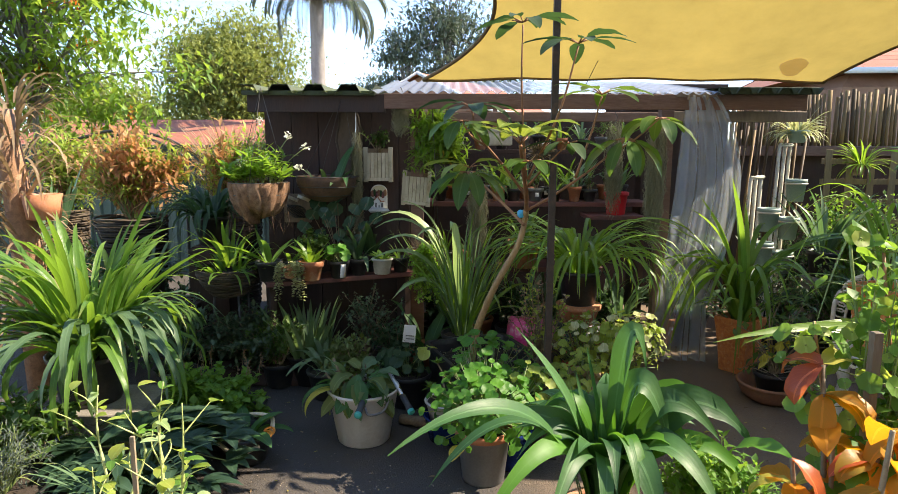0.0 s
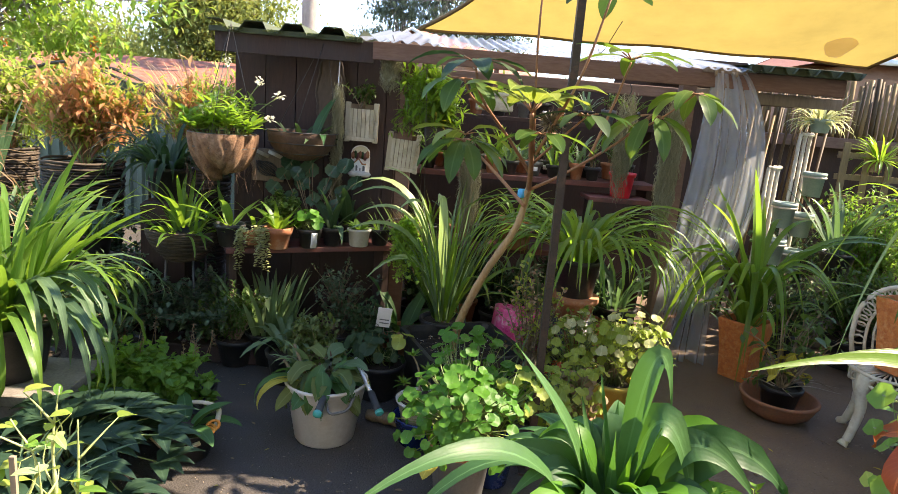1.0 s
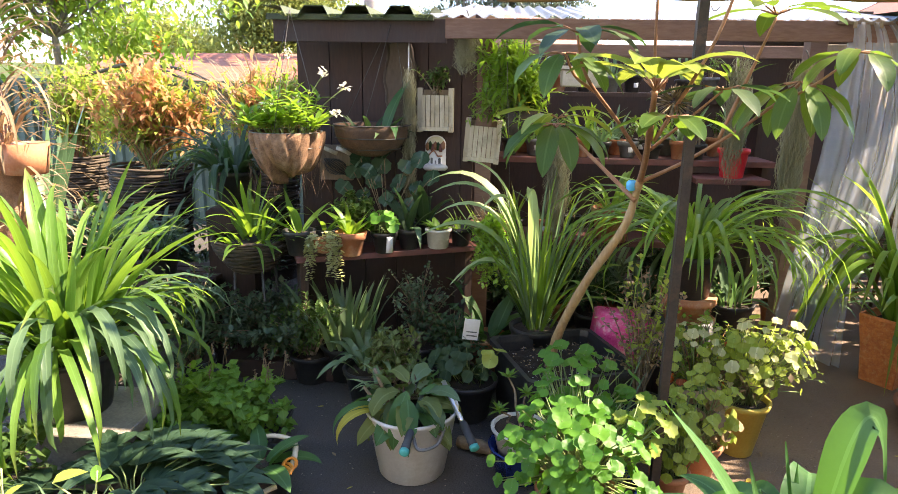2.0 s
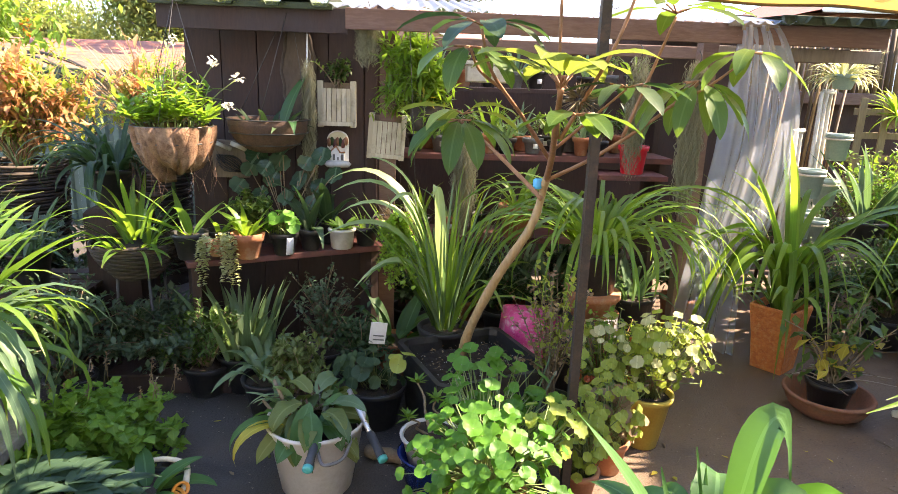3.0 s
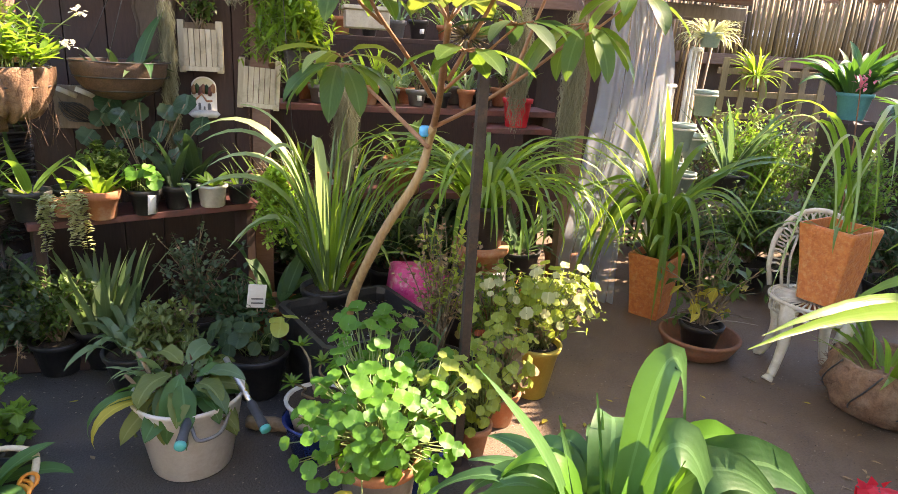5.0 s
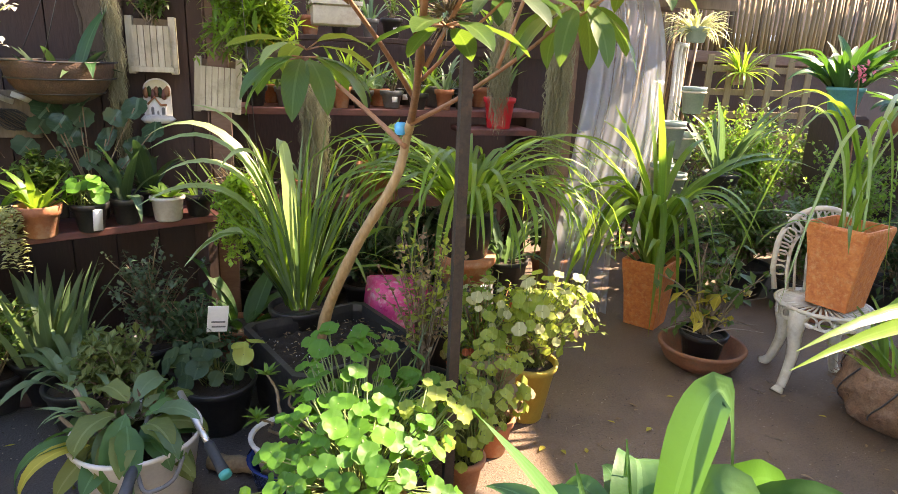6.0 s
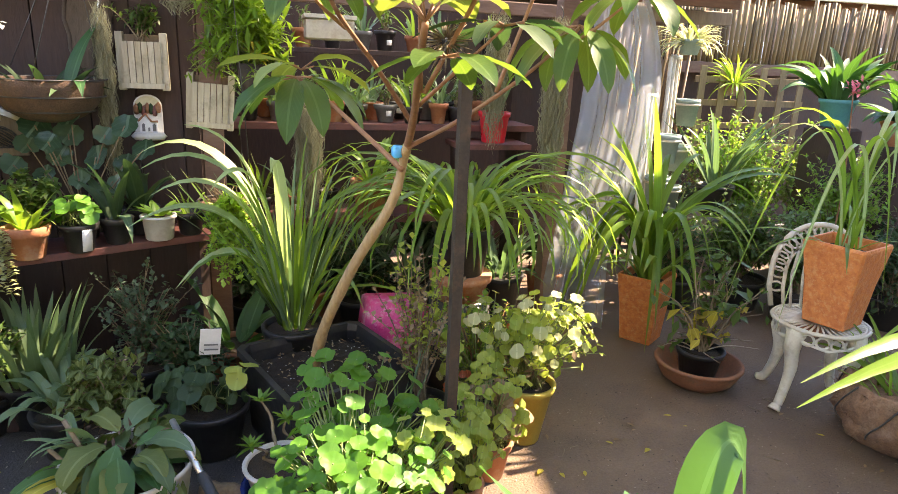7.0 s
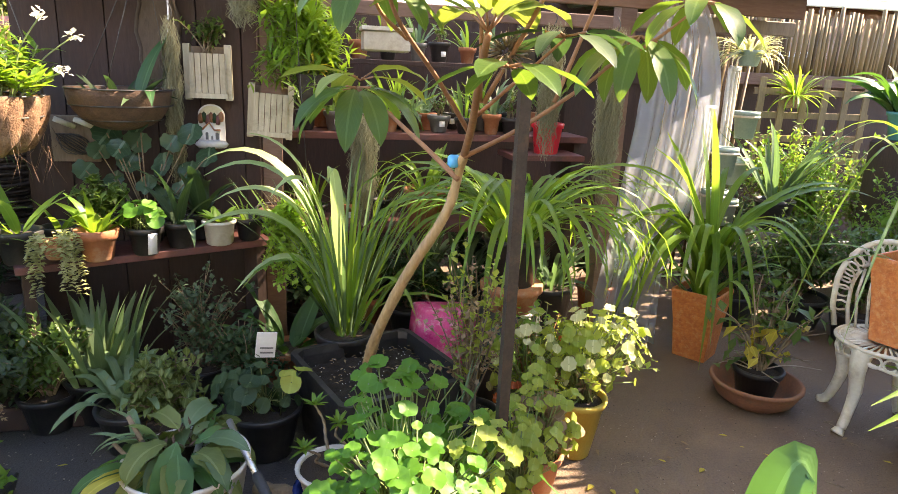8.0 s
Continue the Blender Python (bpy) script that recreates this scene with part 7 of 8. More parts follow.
bush(rf, (0, 0, z + 0.1), (0.1, 0.1, 0.09), 80, 0.04, 10, (0, 0, z), M_MINT)

# clear plastic drape
dr = thing("plastic_drape", (0, 0, 0), "crumpled clear plastic sheet hanging from the shed fascia", "plastic sheet")
g = Geo()
NU, NV = 90, 44
vs = []
for j in range(NV + 1):
    v = j / NV
    xl = 2.41 - 0.02 * math.sin(v * 3) - 0.09 * max(0, v - 0.35) / 0.65
    xr = 2.6 + 0.2 * math.sin(math.pi * min(1.0, v * 1.3) ** 0.8) + 0.11 * v * v
    for i in range(NU + 1):
        u = i / NU
        amp = 0.02 + 0.024 * v
        folds = amp * math.sin(u * 17 + 1.6 * math.sin(v * 2.2)) + 0.6 * amp * math.sin(u * 41 + 2.1 * v + 3 * noise.noise((u * 3, v, 1)))
        y = 4.57 + 0.18 * v - 0.1 * v * (1 - v) + folds * (0.7 + 0.5 * noise.noise((u * 4, v * 1.2, 0))) + 0.008 * abs(noise.noise((u * 16, v * 5, 2))) + 0.02 * noise.noise((u * 3, v * 2.5, 7))
        vs.append((xl + (xr - xl) * u, y, 1.85 * (1 - v) + 0.006))
g.add(vs, [(j * (NU + 1) + i, j * (NU + 1) + i + 1, (j + 1) * (NU + 1) + i + 1, (j + 1) * (NU + 1) + i) for j in range(NV) for i in range(NU)])
part("sheet", g, M_DRAPE, dr)
for x in (2.42, 2.54):
    part("peg", box(Geo(), (x, 4.55, 1.845), (0.009, 0.02, 0.035)), M_WOODSTEM, dr, "wooden peg", smooth=False)
part("batten", box(Geo(), (2.48, 4.572, 1.86), (0.26, 0.012, 0.03)), M_TIMBER, dr, smooth=False)

# white plant racks
def rack(place, h, w, rz, label):
    ob = thing("plant_rack", place, label, "plant rack", "white plant racks", rz)
    for k, sx in enumerate((-1.0, -0.1, 0.8)):
        dy = 0.07 * k
        part("rail", tube(Geo(), curve([(sx * w / 2 - 0.22, -0.1 + dy, 0), (sx * w / 2 - 0.06, 0.1 + dy, h * 0.7), (sx * w / 2, 0.18 + dy, h - 0.03), (sx * w / 2 + 0.02, 0.18 + dy, h)], 5), 0.014, 6), M_CREAMPAINT, ob)
    part("rung", tube(Geo(), [(-w / 2 + 0.02, 0.18, h), (-w * 0.05 + 0.02, 0.25, h), (w * 0.4 + 0.02, 0.32, h)], 0.014, 6), M_CREAMPAINT, ob)
    for k, zz in enumerate((0.42, 0.6, 0.8)):
        c = (-0.2 + 0.24 * zz, 0.08 * zz, 0)
        part("hoop", tube(Geo(), [(c[0] + w * 0.4 * math.cos(a * 0.5236), c[1] + w * 0.4 * math.sin(a * 0.5236), zz * h) for a in range(13)], 0.008, 5), M_CREAMPAINT, ob)
        part("pot", lathe(Geo(), [(0, zz * h - 0.14), (w * 0.3, zz * h - 0.14), (w * 0.38, zz * h + 0.01), (w * 0.41, zz * h + 0.01), (w * 0.41, zz * h + 0.035), (w * 0.35, zz * h + 0.035), (w * 0.3, zz * h - 0.05)], 20, c), M_GREENPL, ob, "pale green plastic pot")
    return ob


rack((3.3, 5.1, 0), 1.27, 0.2, 8, "white metal plant rack with pale green pots")
rack((3.66, 5.45, 0), 1.5, 0.2, 5, "tall white metal plant rack topped by a spider plant")
sp = thing("spider_plant", (3.68, 5.63, 1.51), "cream-striped spider plant on top of the rack", "potted plant")
z = pot_parts(sp, 0.08, 0.1, M_GREENPL)
strap_clump(sp, 110, 0.05, z - 0.02, (0.16, 0.28), (0.012, 0.018), M_VARIEG, (0.0, 1.4), (0.6, 2.0), single=False)
ob = thing("bromeliad", (4.6, 6.28, 1.3), "spiky green bromeliad tied to the lattice", "potted plant")
part("mount", box(Geo(), (0, 0.05, -0.04), (0.1, 0.04, 0.12)), M_COIR, ob, smooth=False)
strap_clump(ob, 50, 0.04, 0.0, (0.16, 0.3), (0.014, 0.022), M_STRAP_BRIGHT, (-0.4, 1.4), (0.4, 1.6), single=False)
ob = thing("flower_stem_pot", (3.92, 4.44, 0), "pot with a tall pink flower spike", "potted plant")
z = pot_parts(ob, 0.09, 0.16, M_TERRA)
part("stem", tube(Geo(), curve([(0, 0, z), (0.03, 0, 0.8), (-0.02, 0.02, 1.42)], 8), 0.004, 5), M_TWIG, ob)
g = Geo()
for k in range(26):
    mini_leaf(g, (rnd(-0.04, 0.04) - 0.02, rnd(-0.04, 0.04), rnd(1.38, 1.45)), rdir(0.4), 0.04, 0.02)
part("bloom", g, M_PINKPETAL, ob, "pink flower cluster", kind="stuff")
plp = thing("peace_lily", (4.8, 5.4, 0), "teal pot of broad peace lily leaves on a timber plinth", "potted plant")
part("plinth", box(Geo(), (0, 0, 0.54), (0.26, 0.26, 1.08)), M_HUT, plp, smooth=False)
z = pot_parts(plp, 0.12, 0.19, M_TEAL, z0=1.08)
strap_clump(plp, 60, 0.1, z, (0.28, 0.5), (0.07, 0.1), M_BROAD, (0.7, 1.5), (0.5, 2.0), shape=LANCE, kink=0.3)
plp2 = thing("peace_lily", (5.35, 5.3, 0), "terracotta pot of broad leaves beside the peace lily", "potted plant")
part("plinth", box(Geo(), (0, 0, 0.48), (0.26, 0.26, 0.96)), M_HUT, plp2, smooth=False)
z = pot_parts(plp2, 0.16, 0.18, M_TERRA, z0=0.96)
strap_clump(plp2, 40, 0.09, z, (0.25, 0.42), (0.07, 0.1), M_BROAD, (0.3, 1.4), (0.6, 1.5), shape=LANCE)

# planting behind the chair
for (x, y, rx, ry, rz2, cz, n, lf, m, lab) in ((3.75, 4.9, 0.5, 0.3, 0.34, 0.4, 2600, 0.05, M_BUSH, "mixed leafy shrubs behind the chair"), (4.5, 4.9, 0.45, 0.35, 0.4, 0.5, 1700, 0.045, M_MINT, "leafy herbs behind the chair"), (4.35, 5.9, 0.6, 0.3, 0.35, 0.8, 2400, 0.05, M_MINT, "feathery green shrub before the lattice"), (4.95, 5.35, 0.4, 0.35, 0.4, 0.55, 1300, 0.05, M_BUSH, "dense dark shrub at the fence"), (3.35, 5.0, 0.3, 0.25, 0.3, 0.35, 900, 0.045, M_DARK, "dark shrub beside the drape"), (3.95, 4.6, 0.4, 0.3, 0.35, 0.42, 2600, 0.045, M_BUSH, "bushy shrub with small leaves by the chair"), (4.6, 5.0, 0.5, 0.25, 0.45, 0.6, 3000, 0.04, M_MINT, "feathery green shrub in front of the plinth"), (5.5, 5.5, 0.45, 0.25, 0.42, 0.6, 1700, 0.045, M_BUSH, "dense leafy shrub before the plinth"), (4.25, 5.6, 0.5, 0.3, 0.5, 0.6, 3200, 0.045, M_MINT, "tall leafy green shrub before the lattice"), (5.1, 5.85, 0.5, 0.3, 0.45, 0.65, 2400, 0.05, M_BUSH, "tall leafy shrub by the bamboo fence"), (3.7, 5.75, 0.5, 0.25, 0.45, 0.5, 1500, 0.05, M_DARK, "tall dark shrub behind the racks"), (4.5, 4.45, 0.4, 0.3, 0.34, 0.36, 1500, 0.05, M_DARK, "low dark shrub on the floor behind the chair"), (5.0, 4.75, 0.34, 0.35, 0.34, 0.36, 1300, 0.05, M_DARK, "low dark leafy shrub towards the east")):
    ob = thing("shrub", (x, y, 0), lab, "shrub")
    pot_parts(ob, 0.18, 0.2, M_BLACK)
    bush(ob, (0, 0, cz), (rx, ry, rz2), n, lf, 90, (0, 0, 0.18), m, None, 0.0, 0.5, 0.3)
ob, z = potted("cymbidium", (3.8, 5.3, 0.5), 0.12, 0.2, M_BLACK, "pot of upright bright strap leaves before the rack")
part("stool", box(Geo(), (0, 0, -0.25), (0.22, 0.22, 0.5)), M_SLAB, ob, "concrete block under the pot", smooth=False)
strap_clump(ob, 20, 0.06, z, (0.35, 0.62), (0.032, 0.05), M_STRAP_DARK, (0.9, 1.5), (0.2, 1.2), shape=LANCE)

# ---- fences ----
lt = thing("lattice_panel", (4.83, 6.35, 0.1), "weathered diagonal-free square timber lattice panel", "lattice", kind="structure")
for k in range(6):
    part("slat", box(Geo(), (-0.5 + 0.2 * k, 0, 0.95), (0.06, 0.012, 0.75)), M_LATTICE, lt, smooth=False)
for k in range(4):
    part("slat", box(Geo(), (0, 0.013, 0.68 + 0.18 * k), (1.12, 0.012, 0.05)), M_LATTICE, lt, smooth=False)
fn = thing("bamboo_fence", (0, 6.62, 0), "aged split-bamboo screen above a dark timber rail", "fence", kind="structure")
part("rail", box(Geo(), (5.6, -0.03, 1.40), (5.4, 0.05, 0.09)), M_BEAM, fn, smooth=False)
part("lower_wall", box(Geo(), (5.6, 0.06, 0.68), (5.4, 0.03, 1.36)), M_HUT, fn, smooth=False)
x = 3.05
k = 0
while x < 7.2:
    h = 0.44 + 0.1 * min(1, (x - 3.0) / 2) + rnd(-0.04, 0.05)
    lean = rnd(-0.03, 0.03)
    w = rnd(0.014, 0.024)
    part("bamboo_slat", tube(Geo(), [(x, 0, 1.36), (x + lean * 0.5, 0, 1.36 + h * 0.5), (x + lean, 0, 1.4 + h)], w, 6), M_BAMBOO, fn)
    x += w * 2 + rnd(-0.006, 0.008)
for i in range(14):
    x = 3.2 + i * 0.045
    solo("bamboo_stake", tube(Geo(), [(0, 0, 0), (rnd(0.05, 0.16), 0.03, rnd(1.5, 1.85))], 0.012, 6), M_BAMBOO, "loose bamboo stake leaning by the shed", "stake", (x, 5.9 + rnd(-0.1, 0.1), 0), "loose bamboo stakes")

cf = thing("steel_fence", (-3.9, 8.0, 0), "mid-green ribbed steel boundary fence", "fence", kind="structure")
g = Geo()
prof = []
for i in range(46):
    x = -3.2 + i * 0.14
    prof += [(x, 0), (x + 0.05, 0), (x + 0.07, -0.03), (x + 0.12, -0.03)]
n = len(prof)
g.add([(x, y, -0.4) for x, y in prof] + [(x, y, 1.5) for x, y in prof], [(i, i + 1, n + i + 1, n + i) for i in range(n - 1)])
part("panel", g, M_FENCE, cf, smooth=False)
part("top_rail", box(Geo(), (0, -0.01, 1.51), (6.5, 0.06, 0.05)), M_FENCE, cf, smooth=False)
for k in range(4):
    part("fence_post", box(Geo(), (-3.1 + 2.1 * k, 0.03, 0.5), (0.06, 0.05, 1.8)), M_FENCE, cf, smooth=False)

# ---- behind the left side ----
aw = thing("pipe_arch", (-2.0, 6.2, 0), "dark bent pipe arch over the planting", "arch")
part("pipe", tube(Geo(), curve([(-0.95, 0, 0), (-0.9, 0, 1.25), (-0.35, 0, 1.52), (0.0, 0, 1.56), (0.42, 0, 1.4), (0.5, 0, 1.2), (0.5, 0, 0)], 8), 0.014, 7), M_WIRE, aw)
part("pipe", tube(Geo(), curve([(-0.9, 0.35, 0), (-0.85, 0.35, 1.2), (-0.1, 0.35, 1.56), (0.5, 0.35, 1.36), (0.62, 0.35, 1.15), (0.62, 0.35, 0)], 8), 0.014, 7), M_WIRE, aw)
for (x, y, w, m, lab, n) in ((-1.72, 5.6, 0.36, M_RUST, "wicker bin of red and rust coloured foliage", 2400), (-1.0, 6.0, 0.3, M_RUST, "pot of dry orange and straw foliage", 500), (-2.5, 6.0, 0.26, M_LIME, "pot of yellow-green leafy plant", 700)):
    ob = thing("wicker_bin", (x, y, 0), lab, "potted plant")
    g = Geo()
    for k in range(40):
        t = k / 39
        r = w * (0.62 + 0.14 * t) + 0.004 * math.sin(k * 2.6)
        tube(g, [(r * math.cos(a * 0.2618), r * math.sin(a * 0.2618), 0.1 + 0.8 * t + 0.004 * math.sin(a * 5.2 + k * 3.1)) for a in range(25)], 0.0105, 4)
    part("weave", g, M_WICKER, ob)
    part("liner", lathe(Geo(), [(w * 0.6, 0), (w * 0.7, 0.85), (0, 0.86)], 20), M_SOIL, ob)
    bush(ob, (0, 0, 1.27), (w * 1.6, w, 0.4), int(n * 0.8), 0.095, 60, (0, 0, 0.86), m, M_TWIG, 0.0, 0.3)
    bush(ob, (0.1, 0.1, 1.22), (w * 1.7, w, 0.42), 1500, 0.085, 60, (0, 0, 0.86), M_LIME, M_STEM, 0.0, 0.3)
ob = thing("straw_grass", (-1.15, 6.5, 0), "tall straw-coloured grass behind the shed corner", "grass clump")
pot_parts(ob, 0.16, 0.9, M_BLACK)
strap_clump(ob, 220, 0.14, 0.85, (0.6, 1.0), (0.01, 0.016), M_DRY, (0.9, 1.5), (0.2, 1.2), single=False)
ob = thing("hanging_fern_pot", (-0.74, 4.72, 0), "dark pot of drooping narrow leaves on a tall stand", "potted plant")
part("stand", box(Geo(), (0, 0, 0.42), (0.26, 0.26, 0.84)), M_HUT, ob, smooth=False)
z = pot_parts(ob, 0.13, 0.2, M_BLACK, z0=0.84)
strap_clump(ob, 90, 0.1, z, (0.28, 0.52), (0.02, 0.032), M_DARK, (0.5, 1.4), (1.6, 3.2), single=False)
ob = thing("sword_plant", (-1.9, 4.75, 0), "pot of broad upright grey-green sword leaves", "potted plant")
z = pot_parts(ob, 0.16, 0.75, M_BLACK)
strap_clump(ob, 12, 0.08, z, (0.5, 0.75), (0.06, 0.09), M_STRAP_DARK, (1.0, 1.5), (0.0, 0.5), shape=SWORD)
ob = thing("coir_totem", (-1.66, 4.2, 0), "tall bundle of dry fronds and coir with clay pots", "dry plant")
part("trunk", tube(Geo(), [(0, 0, 0), (-0.03, 0, 0.9), (-0.1, 0, 1.75)], [0.1, 0.09, 0.06], 10), M_COIR, ob)
g = Geo()
for k in range(320):
    a = rnd(0, 6.28)
    zz = rnd(0.4, 1.85)
    blade(g, (math.cos(a) * 0.08 - 0.05, math.sin(a) * 0.08, zz), a, rnd(-0.2, 1.2), rnd(0.2, 0.5), 0.016, STRAP, 5, rnd(1.0, 2.4))
part("frond_mass", g, M_DRY, ob, kind="stuff")
part("clay_pot", lathe(Geo(), [(0, 1.1), (0.09, 1.1), (0.11, 1.25), (0.1, 1.25), (0, 1.2)], 20, (0.12, -0.05, 0)), M_TERRA, ob, "pale terracotta pot")
ob = thing("dark_bench", (-1.3, 4.55, 0), "dark slatted bench holding black pots", "bench")
for k in range(5):
    part("slat", box(Geo(), (0, -0.2 + 0.1 * k, 0.46), (1.0, 0.08, 0.025)), M_HUT, ob, smooth=False)
for sx in (-1, 1):
    part("leg", box(Geo(), (sx * 0.42, 0, 0.22), (0.06, 0.4, 0.44)), M_HUT, ob, smooth=False)
for k, x in enumerate((-1.6, -1.35, -1.1)):
    ob, z = potted("bench_pot", (x, 4.5, 0.473), 0.1, 0.18, M_BLACK, "black nursery pot of dark leaves on the bench", group="pots on the bench")
    strap_clump(ob, 30, 0.06, z, (0.2, 0.4), (0.02, 0.03), M_STRAP_DARK, (0.4, 1.4), (0.5, 1.8), single=False)

# ---- trees ----
def tree(name, place, h, crown, clumps, leaf, mat, label, bark=M_BARK, spread_low=0.35, trunk_r=0.12, per=120, flowers=None, width=0.35, lean=(0, 0), tight=(0.16, 0.34)):
    """A tapered trunk, limbs to uneven clumps, many small leaves."""
    ob = thing(name, place, label, "tree")
    top = Vector((lean[0], lean[1], h * 0.72))
    line = curve([(0, 0, 0), (lean[0] * 0.3 + h * 0.01, lean[1] * 0.3, h * 0.35), top], 6)
    part("trunk", tube(Geo(), line, [trunk_r * (1 - 0.65 * k / (len(line) - 1)) for k in range(len(line))], 9), bark, ob)
    gl, gb, gf = Geo(), Geo(), Geo()
    for c in range(clumps):
        d = rdir(0.15)
        k = rnd(0.35, 1.0)
        cc = Vector((lean[0] + d.x * crown[0] * k, lean[1] + d.y * crown[1] * k, h - crown[2] + d.z * crown[2] * k))
        st = line[min(len(line) - 1, int(rnd(spread_low, 1.0) * len(line)))]
        bl2 = curve([st, (st + cc) / 2 + Vector((0, 0, 0.1 * h * rnd(0, 1) * 0.5)), cc], 4)
        tube(gb, bl2, [trunk_r * 0.28 * (1 - 0.8 * j / (len(bl2) - 1)) + 0.003 for j in range(len(bl2))], 5)
        cs = crown[0] * rnd(*tight)
        for j in range(per):
            q = cc + Vector((random.gauss(0, 1) * cs, random.gauss(0, 1) * cs, random.gauss(0, 1) * cs * 0.6))
            l2 = leaf * rnd(0.6, 1.3)
            mini_leaf(gl, q, rdir(-0.2), l2, l2 * width)
        if flowers and c % 6 == 0:
            for j in range(30):
                mini_leaf(gf, cc + rdir() * 0.06, rdir(), 0.05, 0.02)
    part("branch_mass", gb, bark, ob, kind="stuff")
    part("crown", gl, mat, ob, kind="stuff")
    if flowers:
        part("bloom", gf, flowers, ob, "orange trumpet flower clusters", kind="stuff")
    return ob


tree("flowering_tree", (-3.85, 7.05, -0.03), 4.75, (1.95, 1.1, 1.65), 140, 0.135, M_TREE, "leafy tree with orange trumpet flowers by the fence", per=85, flowers=M_FLAME, width=0.36, trunk_r=0.05, spread_low=0.55, tight=(0.06, 0.13))
tree("shade_tree", (-13.1, 34.2, -1.3), 9.45, (3.6, 3.4, 3.6), 130, 0.26, M_FARLEAF, "rounded olive-green garden tree beyond the shed", per=280, width=0.5, trunk_r=0.3)
tree("shade_tree", (-23.3, 37.5, -1.3), 6.6, (5.0, 4.0, 2.6), 110, 0.28, M_FARLEAF, "broad olive-green garden tree behind the fence", per=240, width=0.5, trunk_r=0.3)
tree("gum_tree", (-5.1, 64, -1.3), 19.0, (4.2, 4.0, 6.5), 50, 0.6, M_GUM, "tall airy grey-green gum tree far behind the houses", per=110, width=0.4, trunk_r=0.4)
tree("gum_tree", (-9.7, 68, -1.3), 14.5, (3.4, 3.0, 4.5), 34, 0.6, M_GUM, "airy grey-green gum tree far behind the houses", per=100, width=0.4, trunk_r=0.35)
tree("gum_tree", (-14.3, 72, -1.3), 10.4, (3.6, 3.0, 2.6), 40, 0.5, M_GUM, "low grey-green gum tree on the skyline", per=90, width=0.4, trunk_r=0.3)
tree("gum_tree", (-1.7, 75, -1.3), 14.3, (5.0, 3.0, 4.0), 44, 0.6, M_GUM, "broad grey-green gum tree on the skyline", per=90, width=0.4, trunk_r=0.35)


def palm(place, h, r, label, lean=0.0):
    ob = thing("palm_tree", place, label, "palm tree")
    line = [(lean * k / 10, 0, h * k / 10) for k in range(11)]
    part("trunk", tube(Geo(), line, [r * (1.1 - 0.15 * k / 10 + 0.03 * (k % 2)) for k in range(11)], 14), M_BARK, ob)
    for i in range(16):
        a = 2 * math.pi * i / 16 + rnd(-0.15, 0.15)
        g = Geo()
        p = Vector((lean, 0, h))
        e0, L, n = rnd(0.2, 0.9), rnd(3.0, 3.8), 14
        for k in range(n):
            s = k / n
            e = e0 - 2.3 * s ** 1.2
            d = Vector((math.cos(a) * math.cos(e), math.sin(a) * math.cos(e), math.sin(e)))
            q = p + d * L / n
            tube(g, [p, q], 0.03 * (1 - s) + 0.008, 4)
            for sd in (-1, 1):
                for m2 in range(4):
                    o = p + (q - p) * m2 / 4
                    w = Vector((-math.sin(a) * sd, math.cos(a) * sd, -0.9)) + d * 0.4
                    mini_leaf(g, o, w, 0.75 * (1 - 0.5 * s), 0.06)
            p = q
        part("frond", g, M_GUM, ob)


palm((-6.48, 26.4, -1.2), 8.7, 0.28, "tall grey palm trunk with drooping fronds", 0.0)


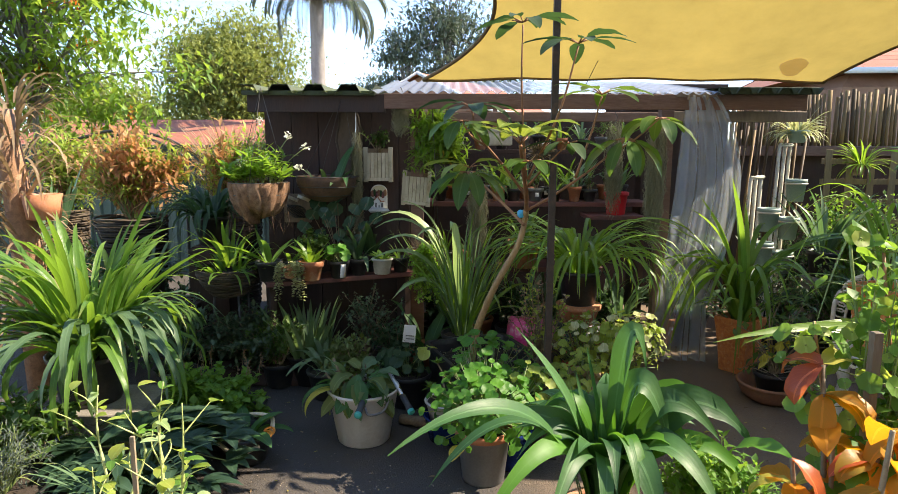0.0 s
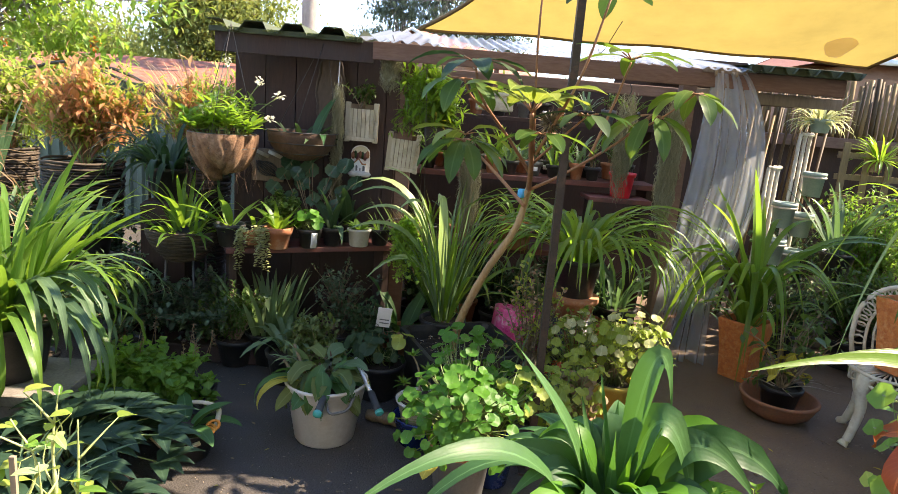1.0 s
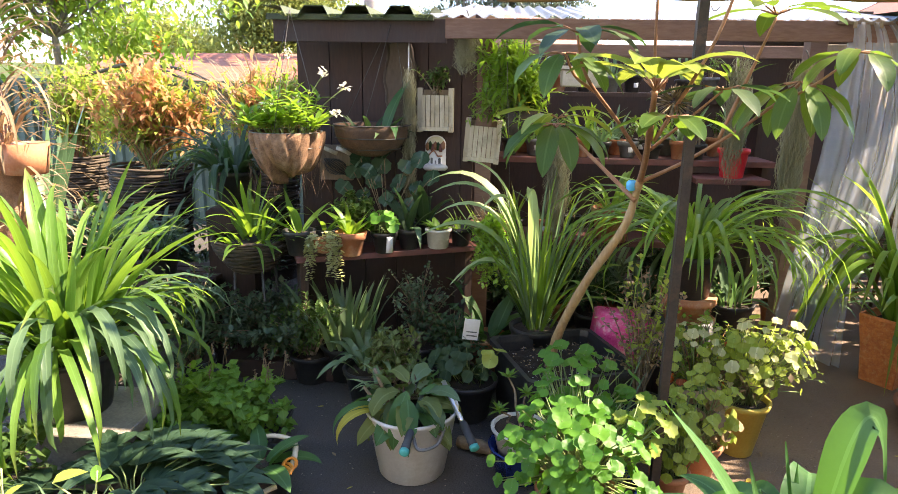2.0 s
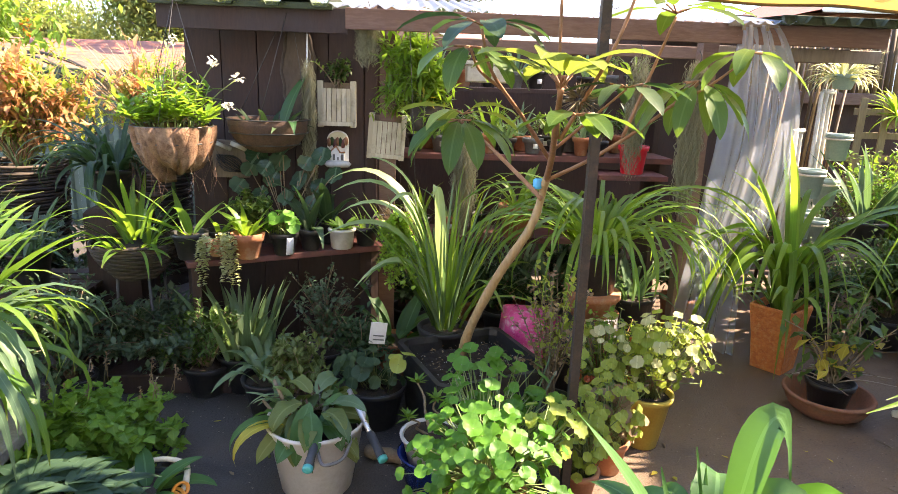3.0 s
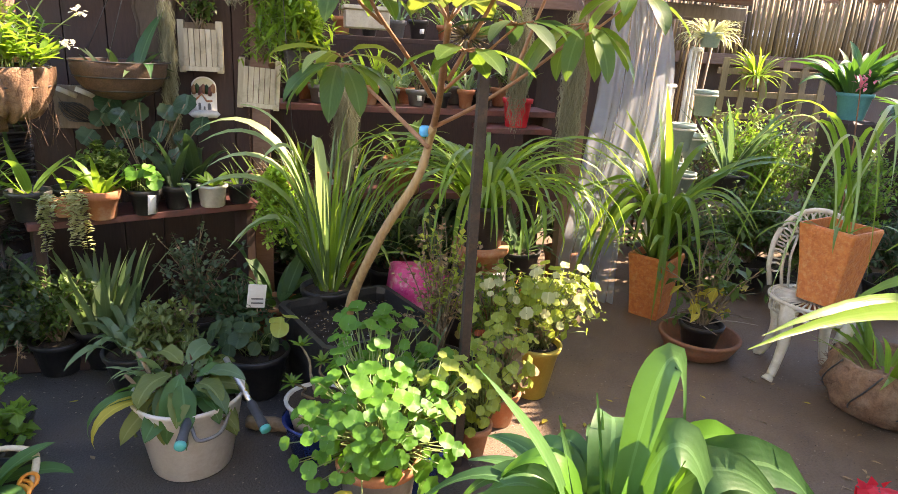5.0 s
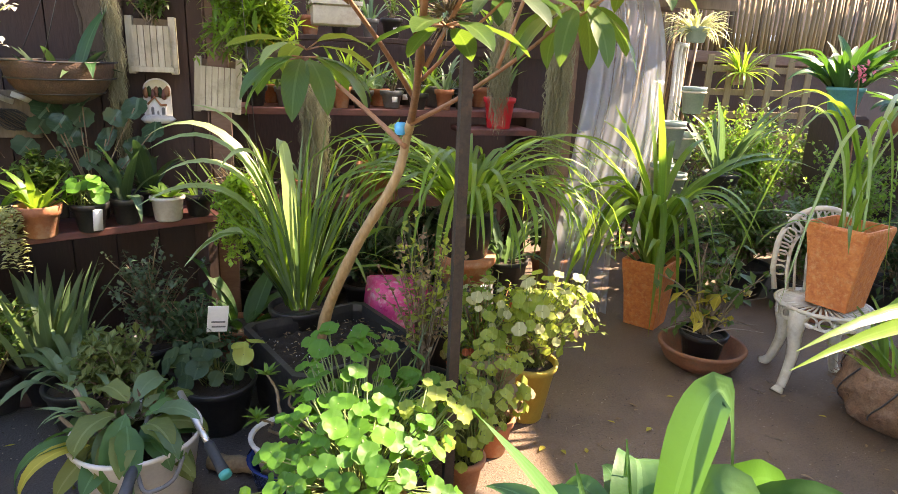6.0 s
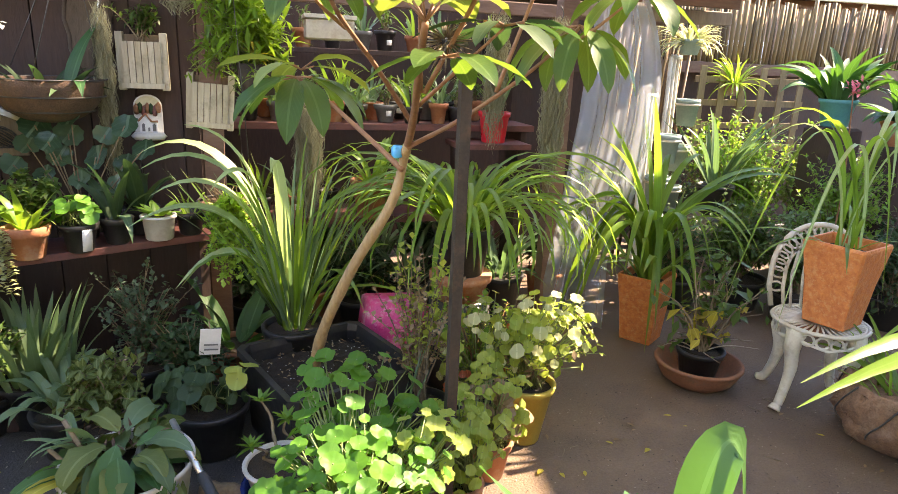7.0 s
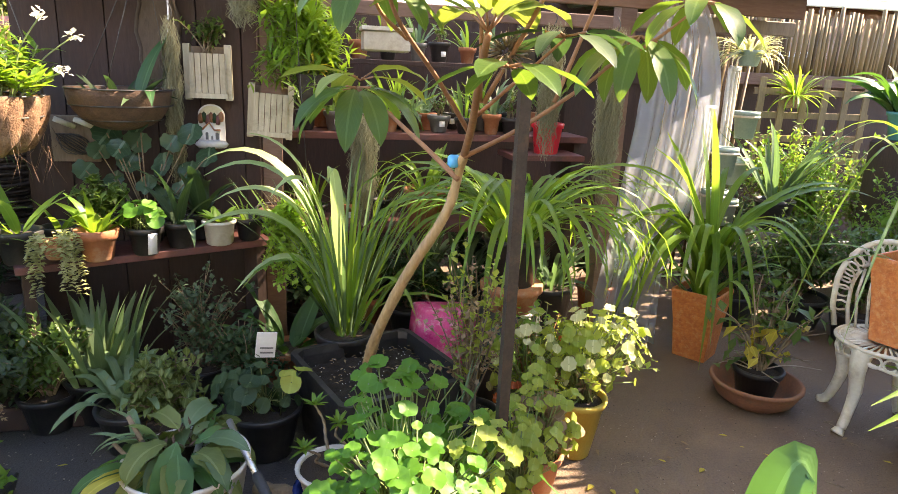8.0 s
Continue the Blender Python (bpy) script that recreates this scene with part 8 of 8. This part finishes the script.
def house(place, w, d, wall_h, roof_h, rz, label, gable=False, mat=M_BRICK, roof_mat=M_TILE):
    ob = thing("house", place, label, "house", rz=rz)
    part("wall", box(Geo(), (0, 0, wall_h / 2), (w, d, wall_h)), mat, ob, smooth=False)
    o = 0.45
    nr = 16
    rows = []
    for sgn in (-1, 1):
        for k in range(nr):
            t0, t1 = k / nr, (k + 1) / nr
            y0, y1 = sgn * (d / 2 + o) * (1 - t0), sgn * (d / 2 + o) * (1 - t1)
            in0, in1 = (0, 0) if gable else (t0 * d / 2, t1 * d / 2)
            z0, z1 = wall_h + roof_h * t0, wall_h + roof_h * t1 + 0.03
            g = Geo()
            g.add([(-w / 2 - o + in0, y0, z0 + 0.035), (w / 2 + o - in0, y0, z0 + 0.035), (w / 2 + o - in1, y1, z1), (-w / 2 - o + in1, y1, z1), (-w / 2 - o + in0, y0, z0), (w / 2 + o - in0, y0, z0)], [(0, 1, 2, 3), (4, 5, 1, 0)])
            part("roof_course", g, roof_mat, ob, smooth=False)
    if not gable:
        for sx in (-1, 1):
            g = Geo()
            g.add([(sx * (w / 2 + o), -d / 2 - o, wall_h), (sx * (w / 2 + o), d / 2 + o, wall_h), (sx * (w / 2 + o - d / 2), 0, wall_h + roof_h + 0.03)], [(0, 1, 2)])
            part("roof_end", g, roof_mat, ob, smooth=False)
    if gable:
        for sx in (-1, 1):
            g = Geo()
            g.add([(sx * w / 2, -d / 2, wall_h), (sx * w / 2, d / 2, wall_h), (sx * w / 2, 0, wall_h + roof_h - 0.1)], [(0, 1, 2)])
            part("gable", g, mat, ob, smooth=False)
            for sy in (-1, 1):
                part("barge_board", tube(Geo(), [(sx * (w / 2 + o), sy * (d / 2 + o), wall_h), (sx * (w / 2 + o), 0, wall_h + roof_h)], 0.09, 4), M_PAPER, ob, "white barge board")
    for sx in (-0.3, 0.1, 0.34):
        wdw = part("window", box(Geo(), (w * sx, -d / 2 - 0.02, wall_h * 0.55), (w * 0.13, 0.06, wall_h * 0.4)), M_PAPER, ob, "white window frame", smooth=False)
        part("pane", box(Geo(), (w * sx, -d / 2 - 0.055, wall_h * 0.55), (w * 0.11, 0.02, wall_h * 0.34)), M_BLACK, wdw, "dark window glass", smooth=False)
    part("gutter", tube(Geo(), [(-w / 2 - o, -d / 2 - o, wall_h), (w / 2 + o, -d / 2 - o, wall_h)], 0.07, 6), M_PAPER, ob)
    return ob


house((-9.9, 24.2, -1.25), 17, 7, 1.95, 1.75, 0, "neighbouring brick house with a red tiled hip roof")
house((-2.0, 41.7, -2.5), 10, 8, 5.9, 2.1, 68, "distant brick house with a gabled tiled roof", gable=True)
house((14.4, 20.2, -0.9), 11, 7, 4.15, 2.0, 0, "house beyond the bamboo fence with a tiled roof")

# hills on the skyline
g = Geo()
nn = 60
vs = []
for i in range(nn + 1):
    x = -900 + 1800 * i / nn
    hgt = 26 + 18 * noise.noise((x * 0.004, 0.3, 0)) + 5 * noise.noise((x * 0.02, 3, 0))
    vs += [(x, 760, -10), (x, 900, hgt - 6)]
g.add(vs, [(2 * i, 2 * i + 2, 2 * i + 3, 2 * i + 1) for i in range(nn)])
solo("backdrop", g, M_FARLEAF, "low wooded hills on the skyline", "hills", kind="structure")

# ---- drawn layout warped to suit the solved camera path ----
def refit(x, y, z):
    """A drawn place, warped to line up with the solved camera path."""
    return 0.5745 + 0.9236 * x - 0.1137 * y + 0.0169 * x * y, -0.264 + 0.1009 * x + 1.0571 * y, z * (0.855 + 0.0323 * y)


NOT_REFITTED = {"ground", "patio", "wall_south", "wall_east", "steel_fence", "flowering_tree", "shade_tree", "gum_tree", "palm_tree", "house", "backdrop"}
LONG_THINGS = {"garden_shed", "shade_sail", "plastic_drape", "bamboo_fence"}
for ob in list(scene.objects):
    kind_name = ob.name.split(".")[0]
    if ob.parent or ob.type in {"CAMERA", "LIGHT"} or kind_name in NOT_REFITTED:
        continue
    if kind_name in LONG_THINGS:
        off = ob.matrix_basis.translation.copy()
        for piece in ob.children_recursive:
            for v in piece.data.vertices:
                v.co = refit(*(v.co + off))
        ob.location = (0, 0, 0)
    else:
        wide, tall = 0.9236 + 0.0169 * ob.location.y, refit(0, ob.location.y, 1)[2]
        ob.location = refit(*ob.location)
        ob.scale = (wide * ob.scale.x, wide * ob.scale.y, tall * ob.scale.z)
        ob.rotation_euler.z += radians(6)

# ---- litter on the patio ----
random.seed(11)
for i in range(90):
    g = Geo()
    L = rnd(0.012, 0.05)
    blade(g, (0, 0, 0.004), rnd(0, 6.28), 0.05, L, L * rnd(0.25, 0.5), LANCE, 4, rnd(-0.3, 0.5), 0.3)
    solo("fallen_leaf", g, (M_DRY, M_YELLOW, M_DRY)[i % 3], "small dry leaf lying on the patio", "leaf", (rnd(0.0, 3.3), rnd(2.6, 4.1), 0.001), "leaves on the patio")
for i in range(26):
    solo("twig", tube(Geo(), [(0, 0, 0.004), (rnd(-0.02, 0.02), rnd(-0.02, 0.02), 0.006), (rnd(-0.05, 0.05), rnd(-0.05, 0.05), 0.005)], 0.0014, 4), M_WOODSTEM, "thin dry twig lying on the patio", "twig", (rnd(1.9, 3.2), rnd(2.8, 4.2), 0), "twigs on the patio")

g = Geo()
for i in range(4200):
    mini_leaf(g, (rnd(-0.9, 3.8), rnd(1.9, 4.4), 0.003), (rnd(-1, 1), rnd(-1, 1), rnd(0.0, 0.25)), rnd(0.004, 0.013), rnd(0.003, 0.007))
solo("grit", g, M_GRIT, "scattered grit and leaf crumbs on the patio", "grit", kind="stuff")
